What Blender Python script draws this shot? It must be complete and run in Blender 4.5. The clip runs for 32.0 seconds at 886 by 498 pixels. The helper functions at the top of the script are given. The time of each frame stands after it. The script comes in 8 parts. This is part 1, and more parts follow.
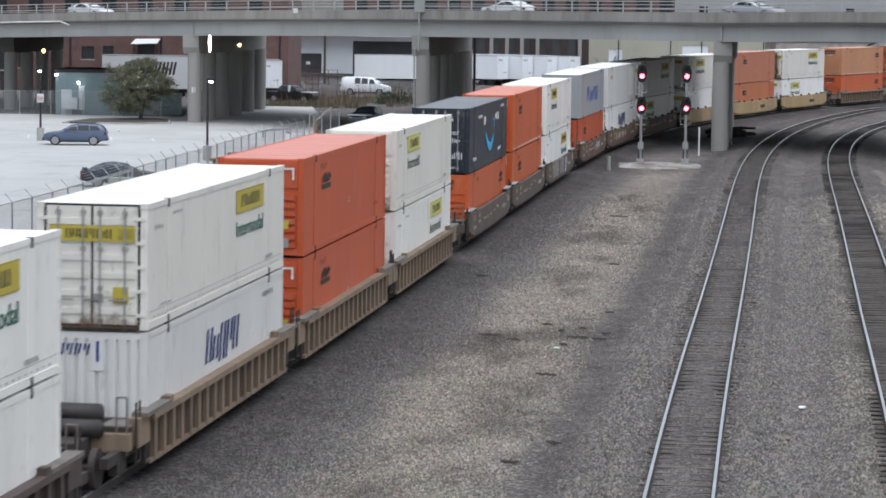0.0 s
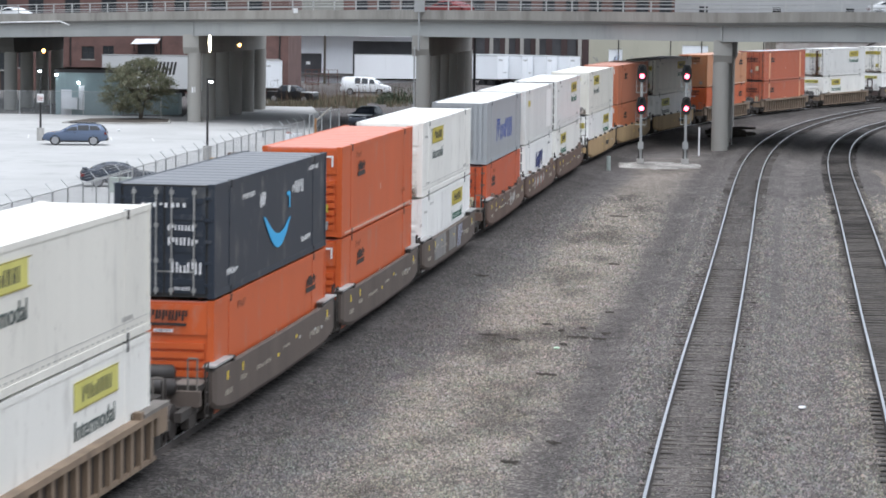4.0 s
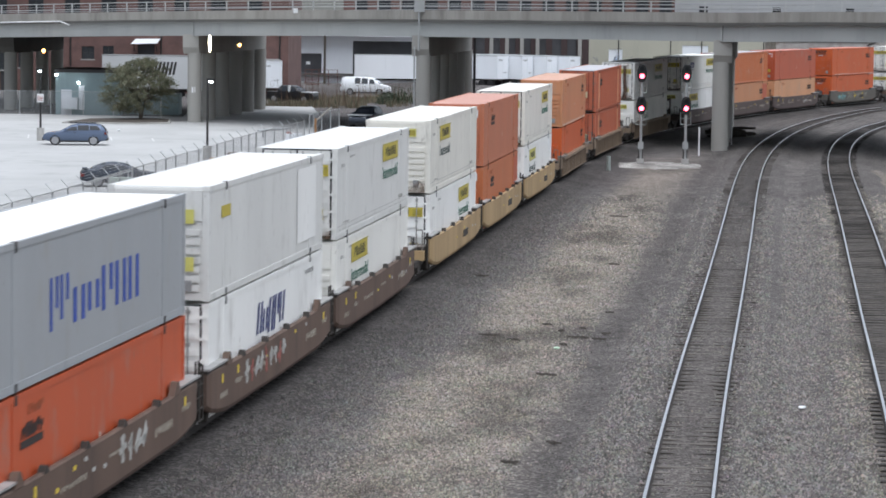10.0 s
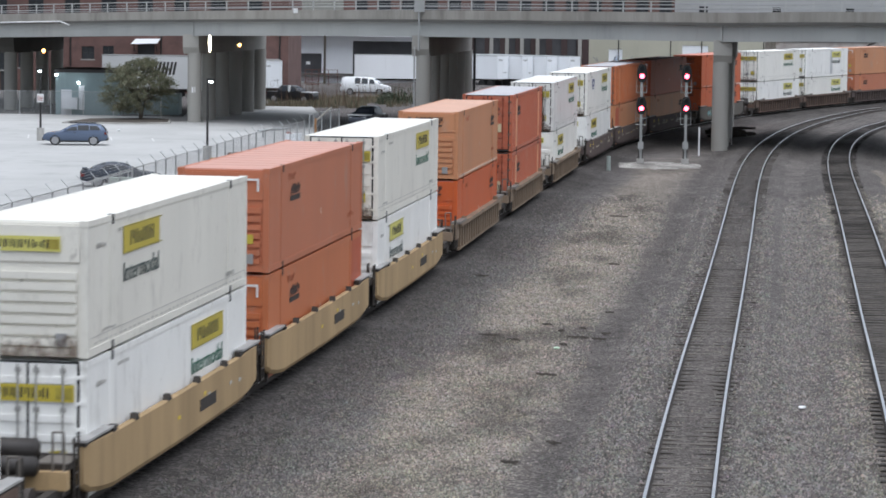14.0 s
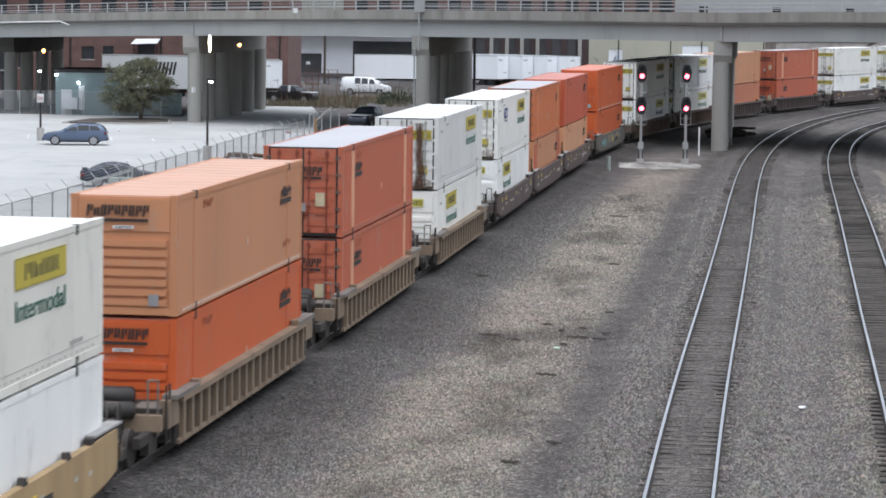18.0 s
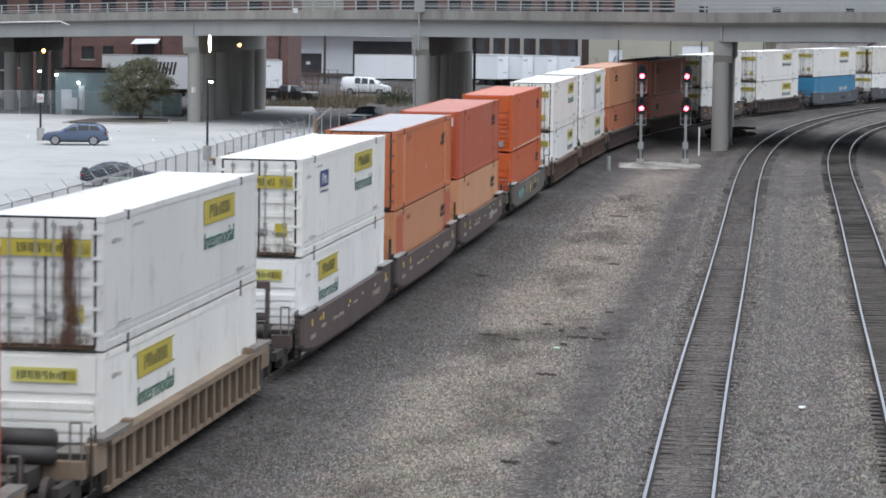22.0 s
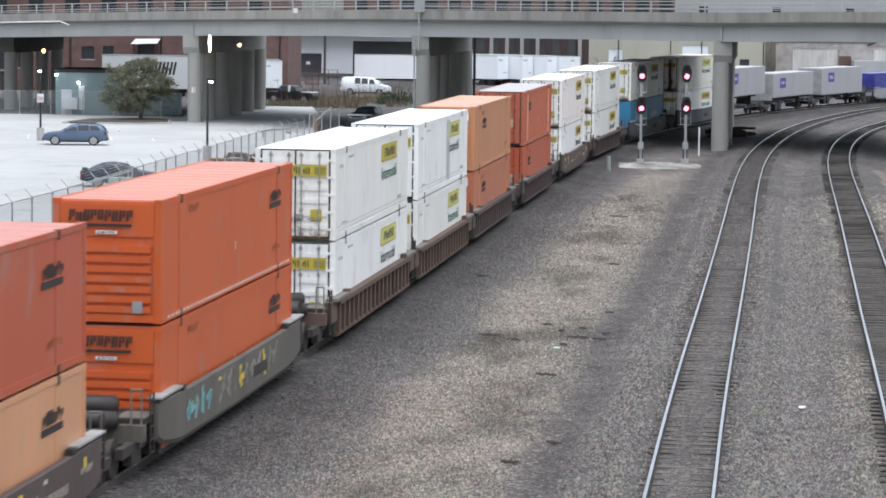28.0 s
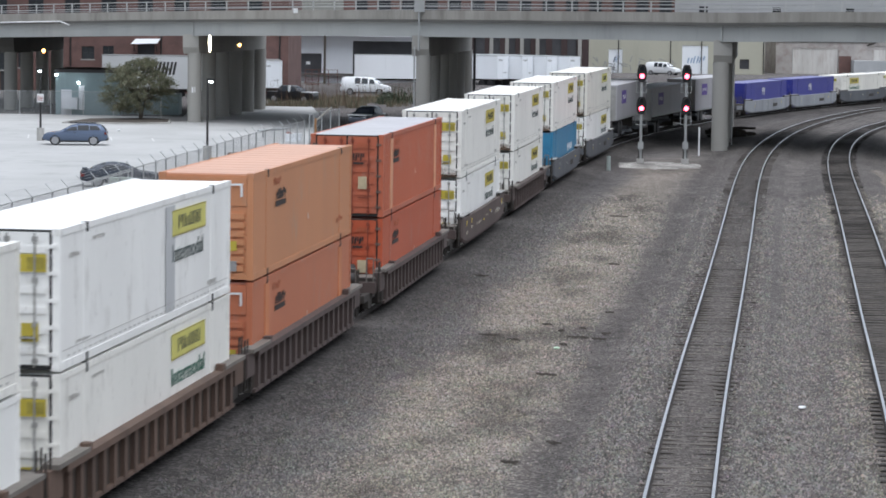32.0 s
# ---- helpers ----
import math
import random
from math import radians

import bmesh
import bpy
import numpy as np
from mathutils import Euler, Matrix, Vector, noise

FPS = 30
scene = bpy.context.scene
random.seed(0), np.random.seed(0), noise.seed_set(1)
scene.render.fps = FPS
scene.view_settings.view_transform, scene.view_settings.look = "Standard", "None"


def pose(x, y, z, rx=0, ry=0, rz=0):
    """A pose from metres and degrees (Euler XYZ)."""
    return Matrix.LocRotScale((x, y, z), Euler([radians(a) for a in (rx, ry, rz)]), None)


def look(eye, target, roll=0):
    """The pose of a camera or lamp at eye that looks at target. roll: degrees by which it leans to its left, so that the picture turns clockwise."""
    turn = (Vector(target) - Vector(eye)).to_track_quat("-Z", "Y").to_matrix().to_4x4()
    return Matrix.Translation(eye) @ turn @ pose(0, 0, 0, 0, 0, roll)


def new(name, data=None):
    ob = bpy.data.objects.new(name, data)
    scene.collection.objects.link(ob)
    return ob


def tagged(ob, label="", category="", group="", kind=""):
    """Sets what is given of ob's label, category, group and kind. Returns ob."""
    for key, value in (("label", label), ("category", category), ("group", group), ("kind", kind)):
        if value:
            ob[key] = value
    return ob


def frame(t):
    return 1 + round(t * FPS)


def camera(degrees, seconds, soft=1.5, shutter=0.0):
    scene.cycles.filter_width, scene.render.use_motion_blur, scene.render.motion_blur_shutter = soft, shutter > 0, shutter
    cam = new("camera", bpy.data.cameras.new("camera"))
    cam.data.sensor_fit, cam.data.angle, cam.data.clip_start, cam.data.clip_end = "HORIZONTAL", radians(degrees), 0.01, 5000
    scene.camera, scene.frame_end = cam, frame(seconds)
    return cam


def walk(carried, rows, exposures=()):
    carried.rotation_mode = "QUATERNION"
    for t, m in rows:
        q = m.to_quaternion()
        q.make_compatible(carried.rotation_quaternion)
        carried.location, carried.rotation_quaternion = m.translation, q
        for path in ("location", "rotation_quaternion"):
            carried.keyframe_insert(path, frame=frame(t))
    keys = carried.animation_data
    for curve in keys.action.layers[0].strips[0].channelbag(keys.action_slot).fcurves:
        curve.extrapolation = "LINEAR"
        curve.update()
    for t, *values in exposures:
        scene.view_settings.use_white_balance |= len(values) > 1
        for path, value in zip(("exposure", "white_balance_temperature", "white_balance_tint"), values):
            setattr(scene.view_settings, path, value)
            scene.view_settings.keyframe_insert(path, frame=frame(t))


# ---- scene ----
from collections import namedtuple
from mathutils.geometry import tessellate_polygon

# ---- camera ----
EYE = (0.0, 0.0, 10.80)
cam = camera(18.056, 32.0, soft=1.7, shutter=0.5)
VIEW = look(EYE, (0.0, 100.0, 10.80 - 100.0 * math.tan(0.0880764)), roll=0.798)
# the clip's camera meters as pale and dark loads fill its view
LIGHTNESS = [(t, v + 0.73, 6250.0, 8.0) for t, v in ((0.0, -0.05), (1.0, 0.03), (2.0, 0.2), (3.0, 0.2), (6.0, 0.32), (7.0, 0.13), (8.0, 0.05), (10.0, 0.04), (12.0, -0.04), (14.0, -0.05), (17.0, 0.10), (18.0, 0.10), (19.0, 0.24), (20.0, 0.25), (21.0, 0.10), (22.0, 0.0), (24.0, 0.0), (25.0, 0.08), (28.0, 0.26), (29.0, 0.10), (30.0, -0.04), (32.0, -0.03))]
walk(cam, [(0.0, VIEW), (32.0, VIEW)], exposures=LIGHTNESS)

# ---- world and sun: a bright overcast afternoon ----
world = bpy.data.worlds.new("overcast_sky")
scene.world = world
world.use_nodes = True
wn = world.node_tree.nodes
sky = wn.new("ShaderNodeTexSky")
sky.sky_type = "NISHITA"
sky.sun_disc = False
sky.sun_elevation, sky.sun_rotation = radians(75), radians(158)
sky.air_density, sky.dust_density, sky.ozone_density = 1.0, 2.0, 1.5
sky_grey = wn.new("ShaderNodeHueSaturation")
sky_grey.inputs["Saturation"].default_value = 0.37
world.node_tree.links.new(sky.outputs["Color"], sky_grey.inputs["Color"])
world.node_tree.links.new(sky_grey.outputs["Color"], wn["Background"].inputs["Color"])
wn["Background"].inputs["Strength"].default_value = 0.105
sun_data = bpy.data.lights.new("sun", "SUN")
sun_data.energy, sun_data.angle, sun_data.color = 1.5, radians(100), (0.985, 0.985, 1.03)
sun = new("sun", sun_data)
sun.matrix_world = look((0, 0, 60), (-7, 8, 0))

# ---- materials ----
MATS = {}


def mat(name, color, rough=0.6, metal=0.0, vary=0.25, scale=3.0, grain=40.0, bump=0.15, dirt=None, dirt_amount=0.0, random_tone=0.0, streak=False, spec=0.5):
    """A surface with broad stains, fine grain and a little relief."""
    if name in MATS:
        return MATS[name]
    m = bpy.data.materials.new(name)
    m.use_nodes = True
    nt = m.node_tree
    n, l = nt.nodes, nt.links
    bs = n["Principled BSDF"]
    tc = n.new("ShaderNodeTexCoord")
    src = tc.outputs["Object"]
    if streak:
        mp = n.new("ShaderNodeMapping")
        mp.inputs["Scale"].default_value = (1.0, 1.0, 0.12)
        l.new(src, mp.inputs["Vector"])
        src = mp.outputs["Vector"]
    oi = n.new("ShaderNodeObjectInfo")
    add = n.new("ShaderNodeVectorMath")
    mul = n.new("ShaderNodeMath")
    mul.operation = "MULTIPLY"
    mul.inputs[1].default_value = 57.0
    l.new(oi.outputs["Random"], mul.inputs[0])
    l.new(src, add.inputs[0])
    l.new(mul.outputs[0], add.inputs[1])
    big, fine = n.new("ShaderNodeTexNoise"), n.new("ShaderNodeTexNoise")
    big.inputs["Scale"].default_value, big.inputs["Detail"].default_value = 1.0 / scale, 6.0
    fine.inputs["Scale"].default_value, fine.inputs["Detail"].default_value = grain, 4.0
    l.new(add.outputs[0], big.inputs["Vector"])
    l.new(tc.outputs["Object"], fine.inputs["Vector"])
    dark = tuple(c * (1 - vary) for c in color) + (1,)
    light = tuple(min(1, c * (1 + vary * 0.6)) for c in color) + (1,)
    ramp = n.new("ShaderNodeMix")
    ramp.data_type = "RGBA"
    ramp.inputs["A"].default_value, ramp.inputs["B"].default_value = dark, light
    mean = n.new("ShaderNodeMath")
    mean.operation = "MULTIPLY_ADD"
    mean.inputs[1].default_value = 0.35
    l.new(fine.outputs["Fac"], mean.inputs[0])
    half = n.new("ShaderNodeMapRange")
    half.inputs["From Min"].default_value, half.inputs["From Max"].default_value = 0.3, 0.7
    half.inputs["To Max"].default_value = 0.68
    l.new(big.outputs["Fac"], half.inputs["Value"])
    l.new(half.outputs["Result"], mean.inputs[2])
    l.new(mean.outputs[0], ramp.inputs["Factor"])
    out = ramp.outputs["Result"]
    if dirt:
        mask = n.new("ShaderNodeMapRange")
        mask.inputs["From Min"].default_value, mask.inputs["From Max"].default_value = 0.72 - 0.3 * dirt_amount, 0.86
        third = n.new("ShaderNodeTexNoise")
        third.inputs["Scale"].default_value, third.inputs["Detail"].default_value, third.inputs["Roughness"].default_value = 2.2 / scale, 9.0, 0.68
        l.new(add.outputs[0], third.inputs["Vector"])
        l.new(third.outputs["Fac"], mask.inputs["Value"])
        dm = n.new("ShaderNodeMix")
        dm.data_type = "RGBA"
        dm.inputs["B"].default_value = (*dirt, 1)
        l.new(mask.outputs["Result"], dm.inputs["Factor"])
        l.new(out, dm.inputs["A"])
        out = dm.outputs["Result"]
    if random_tone:
        hv = n.new("ShaderNodeHueSaturation")
        mr = n.new("ShaderNodeMapRange")
        mr.inputs["To Min"].default_value, mr.inputs["To Max"].default_value = 1 - random_tone, 1 + random_tone
        l.new(oi.outputs["Random"], mr.inputs["Value"])
        l.new(mr.outputs["Result"], hv.inputs["Value"])
        l.new(out, hv.inputs["Color"])
        out = hv.outputs["Color"]
    l.new(out, bs.inputs["Base Color"])
    bs.inputs["Roughness"].default_value, bs.inputs["Metallic"].default_value = rough, metal
    bs.inputs["Specular IOR Level"].default_value = spec
    if bump:
        bp = n.new("ShaderNodeBump")
        bp.inputs["Strength"].default_value, bp.inputs["Distance"].default_value = bump, 0.02
        l.new(fine.outputs["Fac"], bp.inputs["Height"])
        l.new(bp.outputs["Normal"], bs.inputs["Normal"])
    MATS[name] = m
    return m


def glow(name, color, strength):
    if name in MATS:
        return MATS[name]
    m = bpy.data.materials.new(name)
    m.use_nodes = True
    bs = m.node_tree.nodes["Principled BSDF"]
    bs.inputs["Base Color"].default_value = (*color, 1)
    bs.inputs["Emission Color"].default_value = (*color, 1)
    bs.inputs["Emission Strength"].default_value = strength
    MATS[name] = m
    return m


# ---- building helpers ----
MESHES = {}


def bm_box(bm, x0, x1, y0, y1, z0, z1, m=None):
    v = [bm.verts.new(p) for p in ((x0, y0, z0), (x1, y0, z0), (x1, y1, z0), (x0, y1, z0), (x0, y0, z1), (x1, y0, z1), (x1, y1, z1), (x0, y1, z1))]
    f = [bm.faces.new([v[i] for i in q]) for q in ((3, 2, 1, 0), (4, 5, 6, 7), (0, 1, 5, 4), (1, 2, 6, 5), (2, 3, 7, 6), (3, 0, 4, 7))]
    if m is not None:
        bmesh.ops.transform(bm, matrix=m, verts=v)
    return f


def bm_tube(bm, a, b, r, seg=8, r2=None):
    a, b = Vector(a), Vector(b)
    q = (b - a).to_track_quat("Z", "Y").to_matrix().to_4x4()
    bmesh.ops.create_cone(bm, cap_ends=True, segments=seg, radius1=r, radius2=r if r2 is None else r2, depth=(b - a).length, matrix=Matrix.Translation((a + b) / 2) @ q)


def bevelled(bm, w, seg=1):
    bmesh.ops.bevel(bm, geom=[e for e in bm.edges if e.is_manifold and e.calc_face_angle(0) > 0.6], offset=w, segments=seg, affect="EDGES", clamp_overlap=True)
    return bm


def finish(bm, material, name, smooth=False):
    me = bpy.data.meshes.new(name)
    bmesh.ops.recalc_face_normals(bm, faces=bm.faces)
    if smooth:
        for f in bm.faces:
            f.smooth = True
    bm.to_mesh(me)
    bm.free()
    me.materials.append(material)
    return me


def loft(bm, rings):
    """Joins rings of points into one closed skin."""
    vs = [[bm.verts.new(p) for p in r] for r in rings]
    for a, b in zip(vs, vs[1:]):
        for k in range(len(a)):
            bm.faces.new((a[k], a[(k + 1) % len(a)], b[(k + 1) % len(b)], b[k]))
    bm.faces.new(vs[0])
    bm.faces.new(vs[-1])


def part(name, bm, material, parent, label="", m=None, smooth=False):
    """Links a bmesh, or a mesh made before, as one mesh object under a thing or part."""
    me = bm if isinstance(bm, bpy.types.Mesh) else finish(bm, material, name, smooth)
    ob = new(name, me)
    ob.parent = parent
    if m is not None:
        ob.matrix_basis = m
    if label:
        ob["label"] = label
    if name in ("marking", "painted_scrawl"):
        ob["kind"] = "stuff"
    return ob


def box(x0, x1, y0, y1, z0, z1, bevel=0.0, seg=1):
    bm = bmesh.new()
    bm_box(bm, x0, x1, y0, y1, z0, z1)
    return bevelled(bm, bevel, seg) if bevel else bm


def shared(key, material, make, smooth=False):
    """A mesh that several pieces share."""
    k = (key, material.name)
    if k not in MESHES:
        MESHES[k] = finish(make(), material, str(key[0] if isinstance(key, tuple) else key), smooth)
    return MESHES[k]


def thing(name, label, category, m=None, group="", kind=""):
    ob = new(name)
    ob.empty_display_size = 0.3
    if m is not None:
        ob.matrix_basis = m
    return tagged(ob, label, category, group, kind)


def solo(name, bm, material, label, category="", m=None, group="", kind="", smooth=False):
    ob = part(name, bm, material, None, "", m, smooth)
    return tagged(ob, label, category, group, kind)


def line_at(points, t):
    """A point and heading on a polyline smoothed by Catmull-Rom, t from 0 to len - 1."""
    i = max(0, min(int(t), len(points) - 2))
    u = t - i
    p = [Vector(points[max(0, min(k, len(points) - 1))]) for k in (i - 1, i, i + 1, i + 2)]
    return 0.5 * (2 * p[1] + (p[2] - p[0]) * u + (2 * p[0] - 5 * p[1] + 4 * p[2] - p[3]) * u * u + (3 * p[1] - p[0] - 3 * p[2] + p[3]) * u ** 3)


def smooth_line(points, step=2.0):
    """Even points along a smoothed polyline."""
    raw = [line_at(points, k / 30) for k in range(30 * (len(points) - 1) + 1)]
    out, left = [raw[0]], 0.0
    for a, b in zip(raw, raw[1:]):
        d = (b - a).length
        left += d
        if left >= step:
            out.append(b)
            left = 0.0
    return out


# ---- the line of the train ----
KNOTS = (0, 40, 80, 120, 160, 200, 240, 280, 340)
BENDS = (-0.000323, -0.000238, 0.000119, 0.00049, 0.003381, 0.002082, 0.001848, 0.002378, 0.002378)
LINE_S = np.arange(-220.0, 620.0, 1.0)


def lay_line():
    k = np.interp(LINE_S, KNOTS, BENDS, left=0.0, right=0.0)
    psi = np.concatenate([[0], np.cumsum((k[1:] + k[:-1]) / 2)])
    psi += 0.137728 - np.interp(0, LINE_S, psi)
    x = np.concatenate([[0], np.cumsum((np.sin(psi[1:]) + np.sin(psi[:-1])) / 2)])
    y = np.concatenate([[0], np.cumsum((np.cos(psi[1:]) + np.cos(psi[:-1])) / 2)])
    x += -7.1546 - np.interp(0, LINE_S, x)
    y += 60.0 - np.interp(0, LINE_S, y)
    u = np.clip((LINE_S - 100) / 120, 0, 1)
    z = 0.38 * u * u * (3 - 2 * u)
    # the middle of the track lies 1.3 m left of the loads' side
    return x - 1.3 * np.cos(psi), y + 1.3 * np.sin(psi), z, psi


LINE_X, LINE_Y, LINE_Z, LINE_PSI = lay_line()


def on_line(s, off=0.0, z=0.0):
    psi = np.interp(s, LINE_S, LINE_PSI)
    return Vector((np.interp(s, LINE_S, LINE_X) + off * math.cos(psi), np.interp(s, LINE_S, LINE_Y) - off * math.sin(psi), np.interp(s, LINE_S, LINE_Z) + z))


def car_pose(s):
    """The pose of a car whose middle is s metres along the line, on its two bogies."""
    a, b = on_line(s - 9.65), on_line(s + 9.65)
    way = b - a
    return Matrix.LocRotScale((a + b) / 2, Euler((math.atan2(way.z, way.xy.length), 0, -math.atan2(way.x, way.y))), None)


def rise(y):
    u = min(1, max(0, (y - 158) / 115))
    return 0.38 * u * u * (3 - 2 * u)


# middles of the two other tracks
TRACK_A = [(-6.43, -40.0), (-1.78, 0.0), (2.86, 40.0), (5.18, 60.0), (6.57, 72.0), (8.01, 84.0), (9.49, 96.0), (10.97, 108.0), (12.43, 120.0), (13.88, 132.0), (15.32, 144.0), (16.75, 156.0), (18.21, 168.0), (19.73, 180.0), (21.34, 192.0), (23.11, 204.0), (25.08, 216.0), (27.3, 228.0), (29.84, 240.0), (32.72, 252.0), (35.98, 264.0), (39.62, 276.0), (43.61, 288.0), (53.03, 310.0), (63.28, 330.0), (81.66, 360.0), (111.76, 400.0)]
TRACK_C = [(-2.29, -40.0), (2.96, 0.0), (8.21, 40.0), (10.84, 60.0), (12.42, 72.0), (13.9, 84.0), (15.36, 96.0), (16.84, 108.0), (18.32, 120.0), (19.81, 132.0), (21.29, 144.0), (22.75, 156.0), (24.2, 168.0), (25.67, 180.0), (27.21, 192.0), (28.91, 204.0), (30.85, 216.0), (33.13, 228.0), (35.87, 240.0), (39.18, 252.0), (43.15, 264.0), (47.81, 276.0), (53.18, 288.0), (65.86, 310.0), (79.07, 330.0), (101.88, 360.0), (137.89, 400.0)]

# ---- surfaces of the yard ----
M_RAIL = mat("polished_rail", (0.74, 0.745, 0.77), 0.34, 1.0, 0.22, 2, 30, 0.03)
M_RAIL_RUST = mat("rusty_rail_web", (0.045, 0.036, 0.032), 0.85, 0.0, 0.3, 1, 30, 0.2)
M_TIE = mat("weathered_tie", (0.095, 0.083, 0.073), 0.95, 0.0, 0.35, 0.6, 25, 0.4, random_tone=0.35)
M_TIE_DARK = mat("sooty_tie", (0.062, 0.055, 0.05), 0.95, 0.0, 0.35, 0.6, 25, 0.4, random_tone=0.35)
M_CONCRETE = mat("bridge_concrete", (0.315, 0.30, 0.272), 0.9, 0.0, 0.28, 3, 9, 0.25, dirt=(0.13, 0.12, 0.11), dirt_amount=0.9, streak=True)
M_GIRDER = mat("painted_grey_girder", (0.37, 0.378, 0.368), 0.6, 0.0, 0.15, 5, 12, 0.1, dirt=(0.24, 0.245, 0.24), dirt_amount=0.6, streak=True)
# On the bridge this dark colour deepens the shade beneath the deck.
M_DECK_UNDER = mat("dark_deck_concrete", (0.12, 0.116, 0.108), 0.95, 0.0, 0.3, 4, 10, 0.2)
M_PIER = mat("pier_concrete", (0.35, 0.34, 0.315), 0.9, 0.0, 0.18, 2.5, 14, 0.25, dirt=(0.22, 0.21, 0.19), dirt_amount=0.4, streak=True)
M_GALV = mat("galvanised_steel", (0.42, 0.43, 0.43), 0.45, 0.6, 0.2, 1, 40, 0.05)
M_RAILING = mat("pale_aluminium_railing", (0.42, 0.425, 0.42), 0.5, 0.1, 0.15, 1, 30, 0.03)
M_LOT = mat("worn_lot_concrete", (0.45, 0.45, 0.44), 0.9, 0.0, 0.17, 9, 14, 0.15, dirt=(0.23, 0.23, 0.225), dirt_amount=0.62)
M_ROAD = mat("road_asphalt", (0.09, 0.09, 0.09), 0.9, 0.0, 0.2, 5, 30, 0.3)
M_BLACK = mat("black_metal", (0.018, 0.018, 0.02), 0.5, 0.0, 0.2, 1, 30, 0.05)


def gravel_material(name, dark, mid, light):
    """Crushed stone: pieces of many greys, with the broad tones taken from the sheet's own colouring."""
    m = bpy.data.materials.new(name)
    m.use_nodes = True
    n, l = m.node_tree.nodes, m.node_tree.links
    bs = n["Principled BSDF"]
    tc = n.new("ShaderNodeTexCoord")
    vor, vor2, noi, noi2 = n.new("ShaderNodeTexVoronoi"), n.new("ShaderNodeTexVoronoi"), n.new("ShaderNodeTexNoise"), n.new("ShaderNodeTexNoise")
    vor.inputs["Scale"].default_value, vor2.inputs["Scale"].default_value = 13.0, 5.0
    noi.inputs["Scale"].default_value, noi.inputs["Detail"].default_value = 0.9, 8.0
    noi2.inputs["Scale"].default_value, noi2.inputs["Detail"].default_value = 0.13, 3.5
    for k in (vor, vor2, noi, noi2):
        l.new(tc.outputs["Object"], k.inputs["Vector"])
    ramp = n.new("ShaderNodeValToRGB")
    e = ramp.color_ramp.elements
    e[0].position, e[0].color = 0.0, (*dark, 1)
    e[1].position, e[1].color = 1.0, (*light, 1)
    e.new(0.55).color = (*mid, 1)
    sep = n.new("ShaderNodeSeparateColor")
    l.new(vor.outputs["Color"], sep.inputs["Color"])
    mix = n.new("ShaderNodeMath")
    mix.operation = "MULTIPLY_ADD"
    mix.inputs[1].default_value = 0.55
    l.new(sep.outputs["Red"], mix.inputs[0])
    sc = n.new("ShaderNodeMath")
    sc.operation = "MULTIPLY_ADD"
    sc.inputs[1].default_value, sc.inputs[2].default_value = 0.42, 0.04
    l.new(noi.outputs["Fac"], sc.inputs[0])
    l.new(sc.outputs[0], mix.inputs[2])
    l.new(mix.outputs[0], ramp.inputs["Fac"])
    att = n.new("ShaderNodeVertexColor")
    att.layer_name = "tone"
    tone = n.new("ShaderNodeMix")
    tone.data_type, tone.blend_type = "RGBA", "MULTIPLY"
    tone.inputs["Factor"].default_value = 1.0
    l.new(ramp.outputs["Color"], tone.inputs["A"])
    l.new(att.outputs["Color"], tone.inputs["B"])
    pat = n.new("ShaderNodeMapRange")
    pat.inputs["From Min"].default_value, pat.inputs["From Max"].default_value = 0.3, 0.7
    pat.inputs["To Min"].default_value, pat.inputs["To Max"].default_value = 0.8, 1.15
    l.new(noi2.outputs["Fac"], pat.inputs["Value"])
    hv = n.new("ShaderNodeHueSaturation")
    l.new(pat.outputs["Result"], hv.inputs["Value"])
    l.new(tone.outputs["Result"], hv.inputs["Color"])
    l.new(hv.outputs["Color"], bs.inputs["Base Color"])
    bs.inputs["Roughness"].default_value = 0.95
    bs.inputs["Specular IOR Level"].default_value = 0.2
    bp = n.new("ShaderNodeBump")
    bp.inputs["Strength"].default_value, bp.inputs["Distance"].default_value = 0.45, 0.05
    l.new(vor.outputs["Distance"], bp.inputs["Height"])
    bp.invert = True
    l.new(bp.outputs["Normal"], bs.inputs["Normal"])
    MATS[name] = m
    return m


M_GRAVEL = gravel_material("crushed_stone", (0.031, 0.0285, 0.0280), (0.124, 0.1145, 0.1098), (0.350, 0.330, 0.317))

TRAIN_MID = [on_line(s) for s in range(-110, 330, 2)]


def near_dist(pts, x, y):
    return np.sqrt(((pts - (x, y)) ** 2).sum(1).min())


